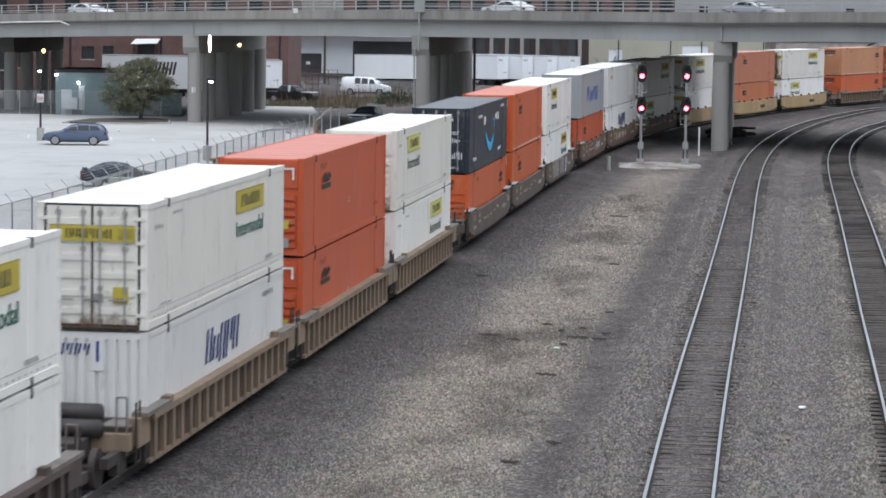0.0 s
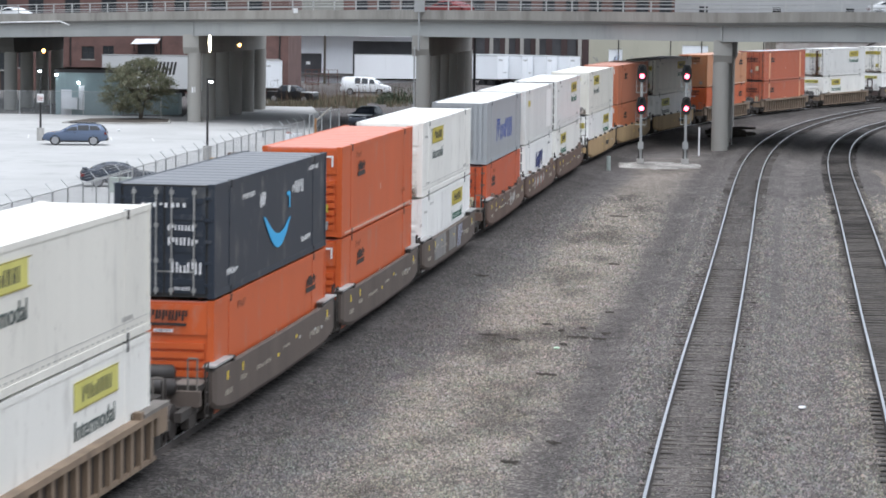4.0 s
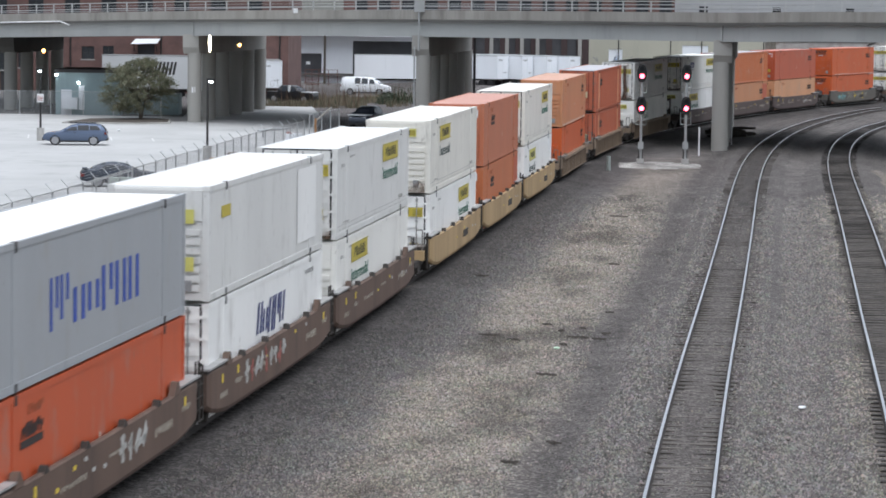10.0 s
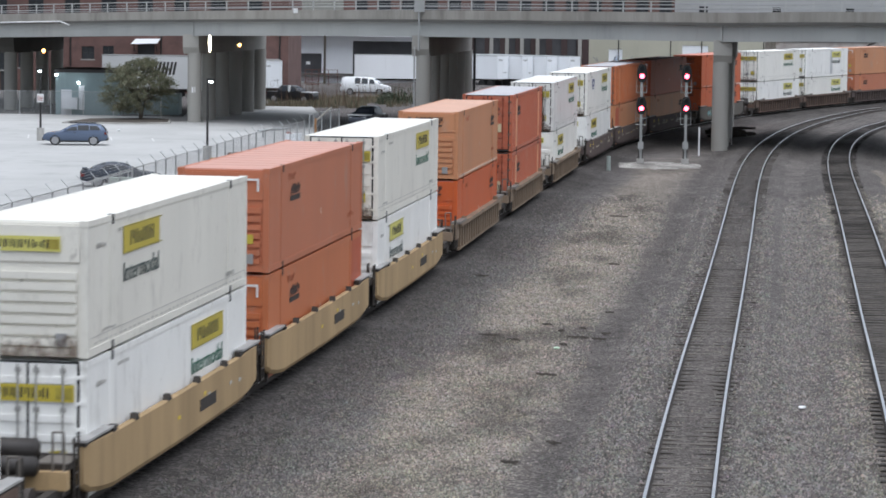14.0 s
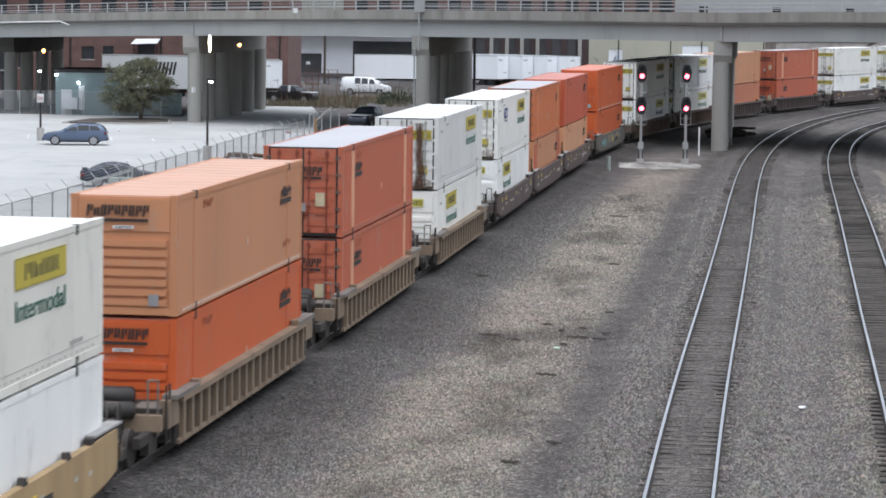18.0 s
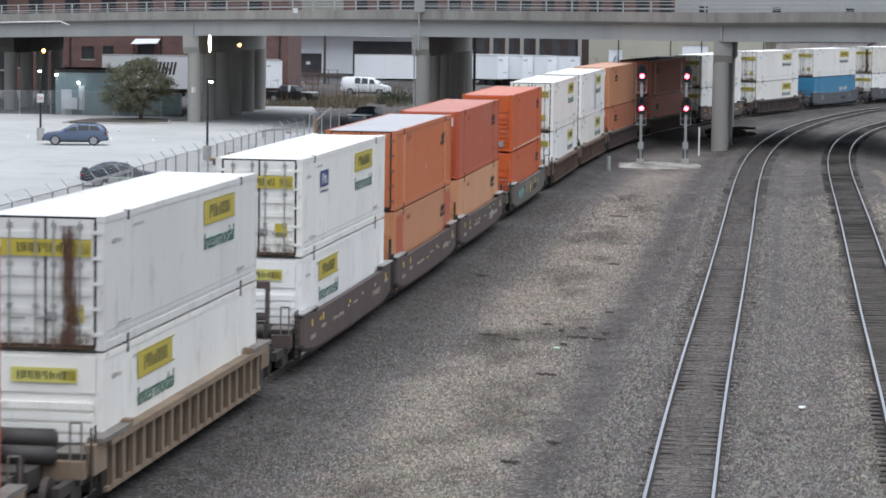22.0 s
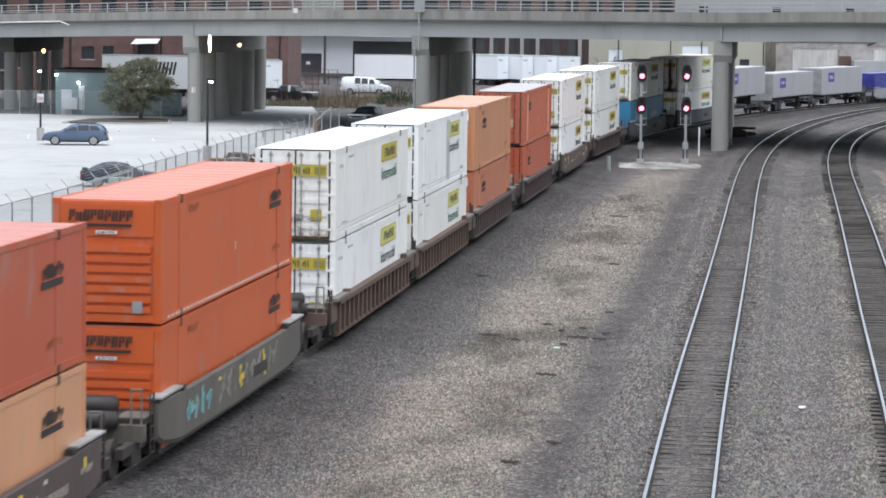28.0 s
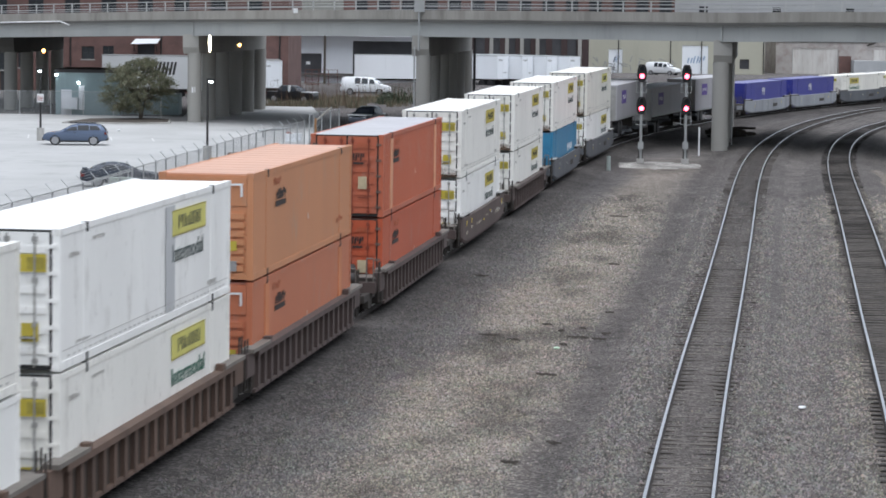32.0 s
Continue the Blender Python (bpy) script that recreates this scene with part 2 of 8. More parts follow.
def ground():
    """One sheet to the horizon, fine near the tracks, with a ballast bank under each track."""
    global TONE
    xs = np.concatenate([[-2600, -900, -300, -120, -80], np.arange(-60, -14, 4.0), np.arange(-14, 62, 0.75), np.arange(62, 150, 6), [190, 300, 900, 2600]])
    ys = np.concatenate([[-1500, -300, -60, -20, 10, 30], np.arange(44, 230, 1.0), np.arange(230, 420, 3.0), [440, 500, 700, 1200, 3200]])
    tr = np.array([p[:2] for p in TRAIN_MID])
    ta = np.array([p[:2] for p in smooth_line([(*p, 0) for p in TRACK_A], 1.0)])
    tcc = np.array([p[:2] for p in smooth_line([(*p, 0) for p in TRACK_C], 1.0)])
    AX, AY = [p[0] for p in TRACK_A], [p[1] for p in TRACK_A]
    bm = bmesh.new()
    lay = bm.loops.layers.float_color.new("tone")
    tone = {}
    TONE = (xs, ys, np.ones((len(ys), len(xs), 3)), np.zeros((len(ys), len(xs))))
    grid = []
    for j, y in enumerate(ys):
        row = []
        for i, x in enumerate(xs):
            z, c = -0.28, np.array((1.0, 1.0, 1.0))
            if -18 < x < 66 and 40 < y < 420:
                dt, da, dc = near_dist(tr, x, y), near_dist(ta, x, y), near_dist(tcc, x, y)
                d = min(dt, da, dc)
                z = -0.42 + 0.24 * min(1, max(0, (3.1 - d) / 1.3))
                wob = 1.2 * noise.noise((x * 0.22, y * 0.07, 0)) + 0.6 * noise.noise((x * 0.7, y * 0.3, 4))
                fine = noise.noise((x * 0.5, y * 0.22, 9)) * 0.7 + 0.5 * noise.noise((x * 0.16, y * 0.06, 5))
                # a pale, trodden strip between the train and the next track
                pale = min(1, max(0, (dt - 4.3 + 0.6 * wob) / 1.0)) * min(1, max(0, (da - 3.6 + 0.5 * wob) / 1.5)) * (1 if x < 30 else 0) * min(1, max(0, (206 - y) / 14))
                c = (np.array((0.84, 0.825, 0.825)) if dt < da else np.array((0.86, 0.835, 0.82))) * (1 - pale) + np.array((1.30, 1.225, 1.10)) * pale
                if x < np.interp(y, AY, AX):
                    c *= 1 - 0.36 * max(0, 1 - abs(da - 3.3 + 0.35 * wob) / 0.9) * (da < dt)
                patch = noise.noise((x * 0.30 + 3, y * 0.13, 21)) + 0.6 * noise.noise((x * 0.9, y * 0.5, 23))
                stain = min(1, max(0, (fine - 0.12) * 3.2, (patch - 0.22) * 2.6)) * pale
                c *= 1 - 0.46 * stain
                # a muddy patch where old ties were broken up
                mud = max(0, 1 - math.hypot((x - 3.3) / 2.6, (y - 94.2 - 0.9 * (x - 3.3)) / 3.0) + 0.45 * fine)
                c *= 1 - 0.42 * min(1, 1.6 * mud)
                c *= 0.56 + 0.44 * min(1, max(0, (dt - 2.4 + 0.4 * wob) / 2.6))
                for k, dd in ((0.84, da), (0.5, dc)):
                    if dd < 1.0:
                        c *= k + 0.2 * max(0, dd - 0.9)
                if dc < 6 and da > 2.2 and x > 13:
                    c *= 1.02
                z += (rise(y) + 0.05 * fine) * min(1, max(0, (x + 9.0) / 5.0))
            row.append(bm.verts.new((x, y, z)))
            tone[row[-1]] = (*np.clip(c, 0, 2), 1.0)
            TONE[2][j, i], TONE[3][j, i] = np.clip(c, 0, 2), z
        grid.append(row)
    for j in range(len(ys) - 1):
        for i in range(len(xs) - 1):
            f = bm.faces.new((grid[j][i], grid[j][i + 1], grid[j + 1][i + 1], grid[j + 1][i]))
            f.smooth = True
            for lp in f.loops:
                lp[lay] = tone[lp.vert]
    me = bpy.data.meshes.new("ground")
    bm.to_mesh(me)
    bm.free()
    me.materials.append(M_GRAVEL)
    tagged(new("ground", me), "grey and tan crushed stone ballast of the rail yard", "ground", kind="structure")


ground()


def rail_track(name, pts, near, far, tie_from, tie_to, label, M_TIE=M_TIE):
    """Rails on ties; each near tie is a piece of its own."""
    root = thing(name, label, "railway track", kind="structure")
    pts = smooth_line([(*p[:2], (p[2] if len(p) > 2 else rise(p[1]))) for p in pts], 0.55)
    for side in (-0.7535, 0.7535):
        for web in (False, True):
            bm = bmesh.new()
            prev = None
            prof = ((-0.037, 0.0), (0.037, 0.0), (0.039, -0.008), (-0.039, -0.008)) if not web else ((-0.036, -0.009), (0.036, -0.009), (0.075, -0.17), (-0.075, -0.17))
            for a, b, c in zip(pts[::3], pts[3::3], pts[6::3]):
                n = Vector(((c - a).y, -(c - a).x, 0)).normalized()
                ring = [bm.verts.new(b + n * (side + u) + Vector((0, 0, v))) for u, v in prof]
                if prev:
                    for k in range(4):
                        bm.faces.new((prev[k], prev[(k + 1) % 4], ring[(k + 1) % 4], ring[k]))
                prev = ring
            part("rail_head" if not web else "rail_web", bm, M_RAIL if not web else M_RAIL_RUST, root)
    rest = bmesh.new()
    tie = shared("tie", M_TIE, lambda: box(-1.3, 1.3, -0.115, 0.115, -0.12, 0.0, 0.012))
    for a, b in zip(pts, pts[1:]):
        if not near < b.y < far:
            continue
        d = b - a
        m = Matrix.LocRotScale(b + Vector((0, 0, -0.155 + random.uniform(-0.015, 0.01))), Euler((0, 0, -math.atan2(d.x, d.y) + random.uniform(-0.02, 0.02))), None)
        if tie_from < b.y < tie_to:
            part("tie", tie, M_TIE, root, m=m)
        else:
            bm_box(rest, -1.3, 1.3, -0.115, 0.115, -0.12, 0.0, m)
    part("far_ties", rest, M_TIE, root)["kind"] = "stuff"


def shoulder(track, y0, y1, near, far, z, dark=0.73, wave=0.12, bare=0.0):
    """Ballast heaped over the tie ends beside a track."""
    pts = smooth_line([(*p, rise(p[1])) for p in track], 1.0)
    for sgn in (-1, 1):
        bm = bmesh.new()
        lay = bm.loops.layers.float_color.new("tone")
        prev = None
        for a, b, c in zip(pts, pts[1:], pts[2:]):
            if not y0 < b.y < y1:
                continue
            n = Vector(((c - a).y, -(c - a).x, 0)).normalized() * sgn
            w = wave * noise.noise((b.y * 0.6, sgn, 3)) + bare * min(1, max(0, (b.y - 78) / 25))
            ring = [bm.verts.new(b + n * (near + w) + Vector((0, 0, z - 0.05))), bm.verts.new(b + n * (near + 0.15 + w) + Vector((0, 0, z))), bm.verts.new(b + n * (far + w) + Vector((0, 0, z - 0.015))), bm.verts.new(b + n * (far + 0.9) + Vector((0, 0, -0.36)))]
            if prev:
                for k in range(3):
                    f = bm.faces.new((prev[k], prev[k + 1], ring[k + 1], ring[k]) if sgn > 0 else (prev[k + 1], prev[k], ring[k], ring[k + 1]))
                    f.smooth = True
                    for lp in f.loops:
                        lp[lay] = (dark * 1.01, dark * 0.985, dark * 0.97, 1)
            prev = ring
        solo("ballast_shoulder", bm, M_GRAVEL, "grey ballast heaped along the tie ends", "ballast", kind="structure")


def crib(track, y0, y1, half, dark=0.60):
    """Ballast that half covers the ties between the rails."""
    pts = smooth_line([(*p, rise(p[1])) for p in track], 0.22)
    bm = bmesh.new()
    lay = bm.loops.layers.float_color.new("tone")
    prev = None
    for a, b, c in zip(pts, pts[1:], pts[2:]):
        if not y0 < b.y < y1:
            continue
        n = Vector(((c - a).y, -(c - a).x, 0)).normalized()
        ring = []
        for k in range(7):
            u = (k / 3 - 1) * half
            z = -0.150 - 0.035 * abs(k / 3 - 1) ** 2 + 0.05 * noise.noise((b.x + u * 2.5, b.y * 2.2, 6)) + 0.03 * noise.noise((b.y * 0.5, u * 2, 2))
            ring.append(bm.verts.new(b + n * (u + 0.05 * noise.noise((b.y * 1.4, k, 8))) + Vector((0, 0, z))))
        if prev:
            for k in range(6):
                f = bm.faces.new((prev[k], prev[k + 1], ring[k + 1], ring[k]))
                f.smooth = True
                for lp in f.loops:
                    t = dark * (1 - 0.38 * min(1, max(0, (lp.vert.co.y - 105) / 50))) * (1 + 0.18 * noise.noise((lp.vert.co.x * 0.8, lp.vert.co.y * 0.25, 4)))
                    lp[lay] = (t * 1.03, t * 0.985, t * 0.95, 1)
        prev = ring
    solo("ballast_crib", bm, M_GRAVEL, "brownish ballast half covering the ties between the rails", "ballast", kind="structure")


shoulder(TRACK_A, 45, 310, 1.0, 1.6, -0.125, wave=0.25, bare=0.36)
crib(TRACK_A, 45, 310, 0.47, 0.70)
shoulder(TRACK_C, 45, 310, 1.15, 1.8, -0.14)
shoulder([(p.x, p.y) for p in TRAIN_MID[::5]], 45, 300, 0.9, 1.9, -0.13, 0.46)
rail_track("track_1", [(p.x, p.y, p.z) for p in TRAIN_MID[::5]], -38, 330, 400, 401, "train's own track with dark ties and rusty rails")
rail_track("track_2", TRACK_A, -38, 330, 55, 140, "track with polished rails on weathered wooden ties")
rail_track("track_3", TRACK_C, -38, 330, 66, 140, "outer track with dull rails on sooty wooden ties", M_TIE_DARK)

# ---- the road bridge ----
# its near edge, from west to east: x, y, underside of the girder
EDGE = [(-115, 329.0, 5.2), (-70.0, 291.0, 6.1), (-42.0, 267.0, 7.0), (-22.6, 250.0, 7.62), (-1.9, 232.5, 8.02), (21.0, 213.0, 8.2), (32.0, 203.6, 8.42), (75.0, 167.0, 8.7), (125.0, 124.5, 8.9), (175.0, 82.0, 9.0), (225.0, 39.5, 9.0), (275.0, -3.0, 9.0)]
DEPTH = Vector((9.5, 36.0, 0.0)) * 0.72


def swept(profile, x0=0, x1=None, shift=(0, 0, 0)):
    """A profile (metres inwards, metres over the girder's foot) drawn along the bridge's near edge."""
    bm = bmesh.new()
    pts = [Vector(p) for p in EDGE]
    fine = [line_at(EDGE, k / 6) for k in range(6 * (len(EDGE) - 1) + 1)]
    prev = None
    inward = Vector((pts[5].y - pts[3].y, pts[3].x - pts[5].x, 0)).normalized() * -1
    if inward.y < 0:
        inward = -inward
    for p in fine:
        ring = [bm.verts.new(p + inward * u + Vector((0, 0, v)) + Vector(shift)) for u, v in profile]
        if prev:
            for k in range(len(profile)):
                bm.faces.new((prev[k], prev[(k + 1) % len(profile)], ring[(k + 1) % len(profile)], ring[k]))
        prev = ring
    return bm


def rect(u0, u1, v0, v1):
    return ((u0, v0), (u1, v0), (u1, v1), (u0, v1))


WIDE = 26.6
bridge = thing("road_bridge", "long grey concrete road bridge on steel girders", "bridge", kind="structure")
part("girder", swept(rect(0.0, 0.35, 0.0, 1.22)), M_GIRDER, bridge, "grey painted edge girder")
part("girder_flange", swept(rect(-0.07, 0.42, -0.06, 0.0)), M_GIRDER, bridge)
part("girder_cap", swept(rect(-0.06, 0.45, 1.22, 1.27)), M_GALV, bridge)
part("deck", swept(rect(-0.35, WIDE, 1.42, 1.62)), M_DECK_UNDER, bridge, "underside of the deck slab, coloured dark for its shade")
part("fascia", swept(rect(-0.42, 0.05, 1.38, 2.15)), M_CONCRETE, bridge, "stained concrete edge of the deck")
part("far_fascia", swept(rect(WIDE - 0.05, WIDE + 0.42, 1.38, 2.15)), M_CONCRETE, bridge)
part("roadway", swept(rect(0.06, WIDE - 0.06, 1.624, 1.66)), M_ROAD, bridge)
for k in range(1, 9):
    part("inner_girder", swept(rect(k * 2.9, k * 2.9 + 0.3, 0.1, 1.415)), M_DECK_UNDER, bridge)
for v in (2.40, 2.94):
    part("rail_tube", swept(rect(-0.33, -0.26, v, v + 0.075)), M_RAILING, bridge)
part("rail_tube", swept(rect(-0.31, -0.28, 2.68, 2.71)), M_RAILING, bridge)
# A dark strip stands in for the shadow gap between fascia and girder.
part("fascia_drip", swept(rect(-0.40, -0.05, 1.16, 1.379)), M_DECK_UNDER, bridge, "dark strip for the shadow line under the fascia")
for side in (WIDE,):
    for v in (2.4, 2.8):
        part("rail_tube", swept(rect(side, side + 0.08, v, v + 0.07)), M_GALV, bridge)


def bridge_point(t, u, v):
    p = line_at(EDGE, t)
    d = Vector((EDGE[5][0] - EDGE[3][0], EDGE[5][1] - EDGE[3][1], 0)).normalized()
    n = Vector((-d.y, d.x, 0))
    return p + n * u + Vector((0, 0, v))


post = shared("rail_post", M_RAILING, lambda: box(-0.055, 0.055, -0.05, 0.05, 0.0, 0.88, 0.01))
acc, want = 0.0, 0.0
for k in range(20 * 7 * 5):
    a, b = line_at(EDGE, k / 100), line_at(EDGE, (k + 1) / 100)
    if acc >= want and -75 < a.x < 50:
        part("rail_post", post, M_RAILING, bridge, m=Matrix.Translation(bridge_point(k / 100, -0.29, 2.13)))
        want = acc + 2.42
    elif acc >= want:
        want = acc + 2.42
    acc += (b - a).length


def bent(t, n=6, slope=0.117, back=0.75, aside=0.0, beam=M_PIER):
    """A row of round columns under a cross beam."""
    base = line_at(EDGE, t) + Vector((aside, 0, 0))
    root = thing("bridge_bent", "row of round concrete columns under a cross beam, carrying the bridge", "bridge pier", kind="structure")
    way = Vector((slope, 1.0, 0)).normalized()
    a = math.atan2(-way.x, way.y)
    for k in range(n):
        p = base + way * (back + k * 6.4)
        top = base.z - 1.65
        bm = bmesh.new()
        bm_tube(bm, (0, 0, -0.6), (0, 0, top + 0.05), 0.64, 28)
        part("column", bm, M_PIER, root, m=Matrix.Translation((p.x, p.y, 0)), smooth=False)
    # the beam's near end is chamfered underneath
    y0, y1, zt, zb = back - 0.75, back + (n - 1) * 6.4 + 0.9, base.z + 0.05, base.z - 1.7
    bm = bmesh.new()
    loft(bm, [[(x, y0, zt), (x, y0, zb + 0.6), (x, y0 + 0.35, zb), (x, y1 - 0.35, zb), (x, y1, zb + 0.6), (x, y1, zt)] for x in (-0.72, 0.72)])
    part("cross_beam", bevelled(bm, 0.03), beam, root, m=pose(base.x - (0.22 if t < 4.5 else -0.12), base.y, 0, 0, 0, math.degrees(a)))
    return root


# Set back under the deck; its beam takes the darker concrete as painted shade.
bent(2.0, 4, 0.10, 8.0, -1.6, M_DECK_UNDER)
for t in (3.0, 4.0, 5.0, 6.6):
    bent(t)

# ---- the train ----
M_WHEEL = mat("wheel_steel", (0.06, 0.05, 0.045), 0.7, 0.3, 0.3, 0.5, 20, 0.1)
M_SOOT = mat("sooty_steel", (0.045, 0.038, 0.033), 0.85, 0.0, 0.4, 0.8, 20, 0.2)
M_WORN = mat("worn_platform_steel", (0.20, 0.18, 0.16), 0.7, 0.2, 0.3, 0.7, 20, 0.15)
M_TANK = mat("black_air_tank", (0.04, 0.035, 0.033), 0.55, 0.1, 0.35, 0.8, 20, 0.1)
M_STEP = mat("bare_walkway_steel", (0.40, 0.39, 0.38), 0.6, 0.2, 0.3, 0.7, 16, 0.1)
# Rust brown darkened to paint the shade between the side posts.
M_WEB = mat("shaded_rust_web", (0.05, 0.036, 0.028), 0.9, 0.0, 0.4, 1.0, 14, 0.2)
CAR_PAINT = {
    "rust_tan": ((0.25, 0.182, 0.125), (0.065, 0.046, 0.033)),
    "dark_brown": ((0.092, 0.066, 0.060), (0.12, 0.09, 0.075)),
    "rust_brown": ((0.13, 0.083, 0.062), (0.055, 0.04, 0.034)),
    "grey_brown": ((0.112, 0.086, 0.071), (0.07, 0.06, 0.052)),
    "yellow_tan": ((0.42, 0.29, 0.15), (0.25, 0.17, 0.09)),
    "grey": ((0.125, 0.112, 0.095), (0.065, 0.055, 0.045)),
    "pale_grey": ((0.30, 0.31, 0.33), (0.15, 0.15, 0.15)),
    "dark_grey": ((0.10, 0.105, 0.115), (0.06, 0.055, 0.05)),
}


def car_mat(c):
    base, dirt = CAR_PAINT[c]
    return mat("car_paint_" + c, base, 0.75, 0.0, 0.3, 1.6, 14, 0.15, dirt=dirt, dirt_amount=0.7, streak=True)


def side_plate(sign):
    """A smooth well side: nearly upright ends, the foot rising a little towards them."""
    bm = bmesh.new()
    rings = []
    for y, zb, zt, xo in ((-8.85, 0.66, 1.52, 1.43), (-8.55, 0.52, 1.53, 1.49), (-7.8, 0.40, 1.53, 1.50), (-6.6, 0.29, 1.50, 1.50), (0, 0.25, 1.48, 1.50), (6.6, 0.29, 1.50, 1.50), (7.8, 0.40, 1.53, 1.50), (8.55, 0.52, 1.53, 1.49), (8.85, 0.66, 1.52, 1.43)):
        k = 0.10 * (zt - zb)
        rings.append([(sign * (xo - 0.07), y, zb), (sign * xo, y, zb + k), (sign * xo, y, zt - 0.03), (sign * (xo - 0.03), y, zt), (sign * (xo - 0.13), y, zt), (sign * (xo - 0.16), y, zb)])
    loft(bm, rings)
    return bm


def peak(w, h):
    """A small roof-shaped lug that guides a load into the well."""
    bm = bmesh.new()
    loft(bm, [[(x, -w, 0), (x, w, 0), (x, 0.25 * w, h), (x, -0.25 * w, h)] for x in (1.36, 1.52)])
    return bm


def bogie(parent, y):
    root = part("bogie", box(-0.95, 0.95, -0.25, 0.25, 0.42, 0.72, 0.04), M_SOOT, parent, m=Matrix.Translation((0, y, 0)))
    for sx in (-1.02, 1.02):
        bm = bmesh.new()
        bm_box(bm, sx - 0.09, sx + 0.09, -1.25, 1.25, 0.50, 0.74)
        bm_box(bm, sx - 0.10, sx + 0.10, -0.42, 0.42, 0.22, 0.56)
        part("side_frame", bevelled(bm, 0.04), M_SOOT, root)
    for sy in (-0.88, 0.88):
        bm = bmesh.new()
        for sx in (-0.75, 0.75):
            bm_tube(bm, (sx - 0.07, sy, 0.455), (sx + 0.07, sy, 0.455), 0.455, 24)
        bm_tube(bm, (-0.75, sy, 0.455), (0.75, sy, 0.455), 0.09, 10)
        part("wheelset", bm, M_WHEEL, root)
    return root


def graffiti(parent, y0, z0, n, mats, size, seed):
    """Loose painted strokes."""
    rnd = random.Random(seed)
    for k in range(n):
        bm = bmesh.new()
        for j in range(3):
            cy, cz, a, ln = y0 + k * size * 0.8 + rnd.uniform(-0.1, 0.1) * size, z0 + rnd.uniform(-0.12, 0.12) * size, rnd.choice((0.15, 1.35, -1.2, 0.8)), size * rnd.uniform(0.4, 0.8)
            m = Matrix.Translation((1.506, cy, cz)) @ Matrix.Rotation(a, 4, "X")
            bm_box(bm, -0.004, 0.004, -ln / 2, ln / 2, -0.085 * size, 0.085 * size, m)
        part("painted_scrawl", bm, mats[k % len(mats)], parent)


M_CHALK = mat("faded_white_paint", (0.50, 0.49, 0.46), 0.8, 0, 0.3, 0.4, 20, 0)
M_PRIMER = mat("dull_grey_primer", (0.235, 0.225, 0.215), 0.8, 0, 0.3, 1.2, 12, 0, dirt=(0.13, 0.11, 0.10), dirt_amount=0.6, streak=True)
M_RUST_WHEEL = mat("rusty_brake_wheel", (0.16, 0.07, 0.05), 0.8, 0.0, 0.3, 0.4, 20, 0.1)
M_LILAC = mat("faded_lilac_paint", (0.42, 0.43, 0.52), 0.8, 0, 0.35, 0.5, 10, 0, dirt=(0.2, 0.19, 0.22), dirt_amount=0.8)
M_CARTEXT = mat("dull_car_lettering", (0.42, 0.38, 0.31), 0.8, 0, 0.3, 0.4, 20, 0)
M_STONE_PAINT = mat("faded_stone_paint", (0.27, 0.25, 0.21), 0.8, 0, 0.35, 0.4, 12, 0)
M_TEAL = mat("faded_teal_paint", (0.20, 0.42, 0.42), 0.8, 0, 0.3, 0.4, 20, 0)
M_YELLOW_TAG = mat("yellow_tag", (0.75, 0.55, 0.06), 0.6, 0, 0.2, 0.4, 20, 0)
M_PINK = mat("faded_red_paint", (0.35, 0.12, 0.10), 0.8, 0, 0.3, 0.4, 20, 0)


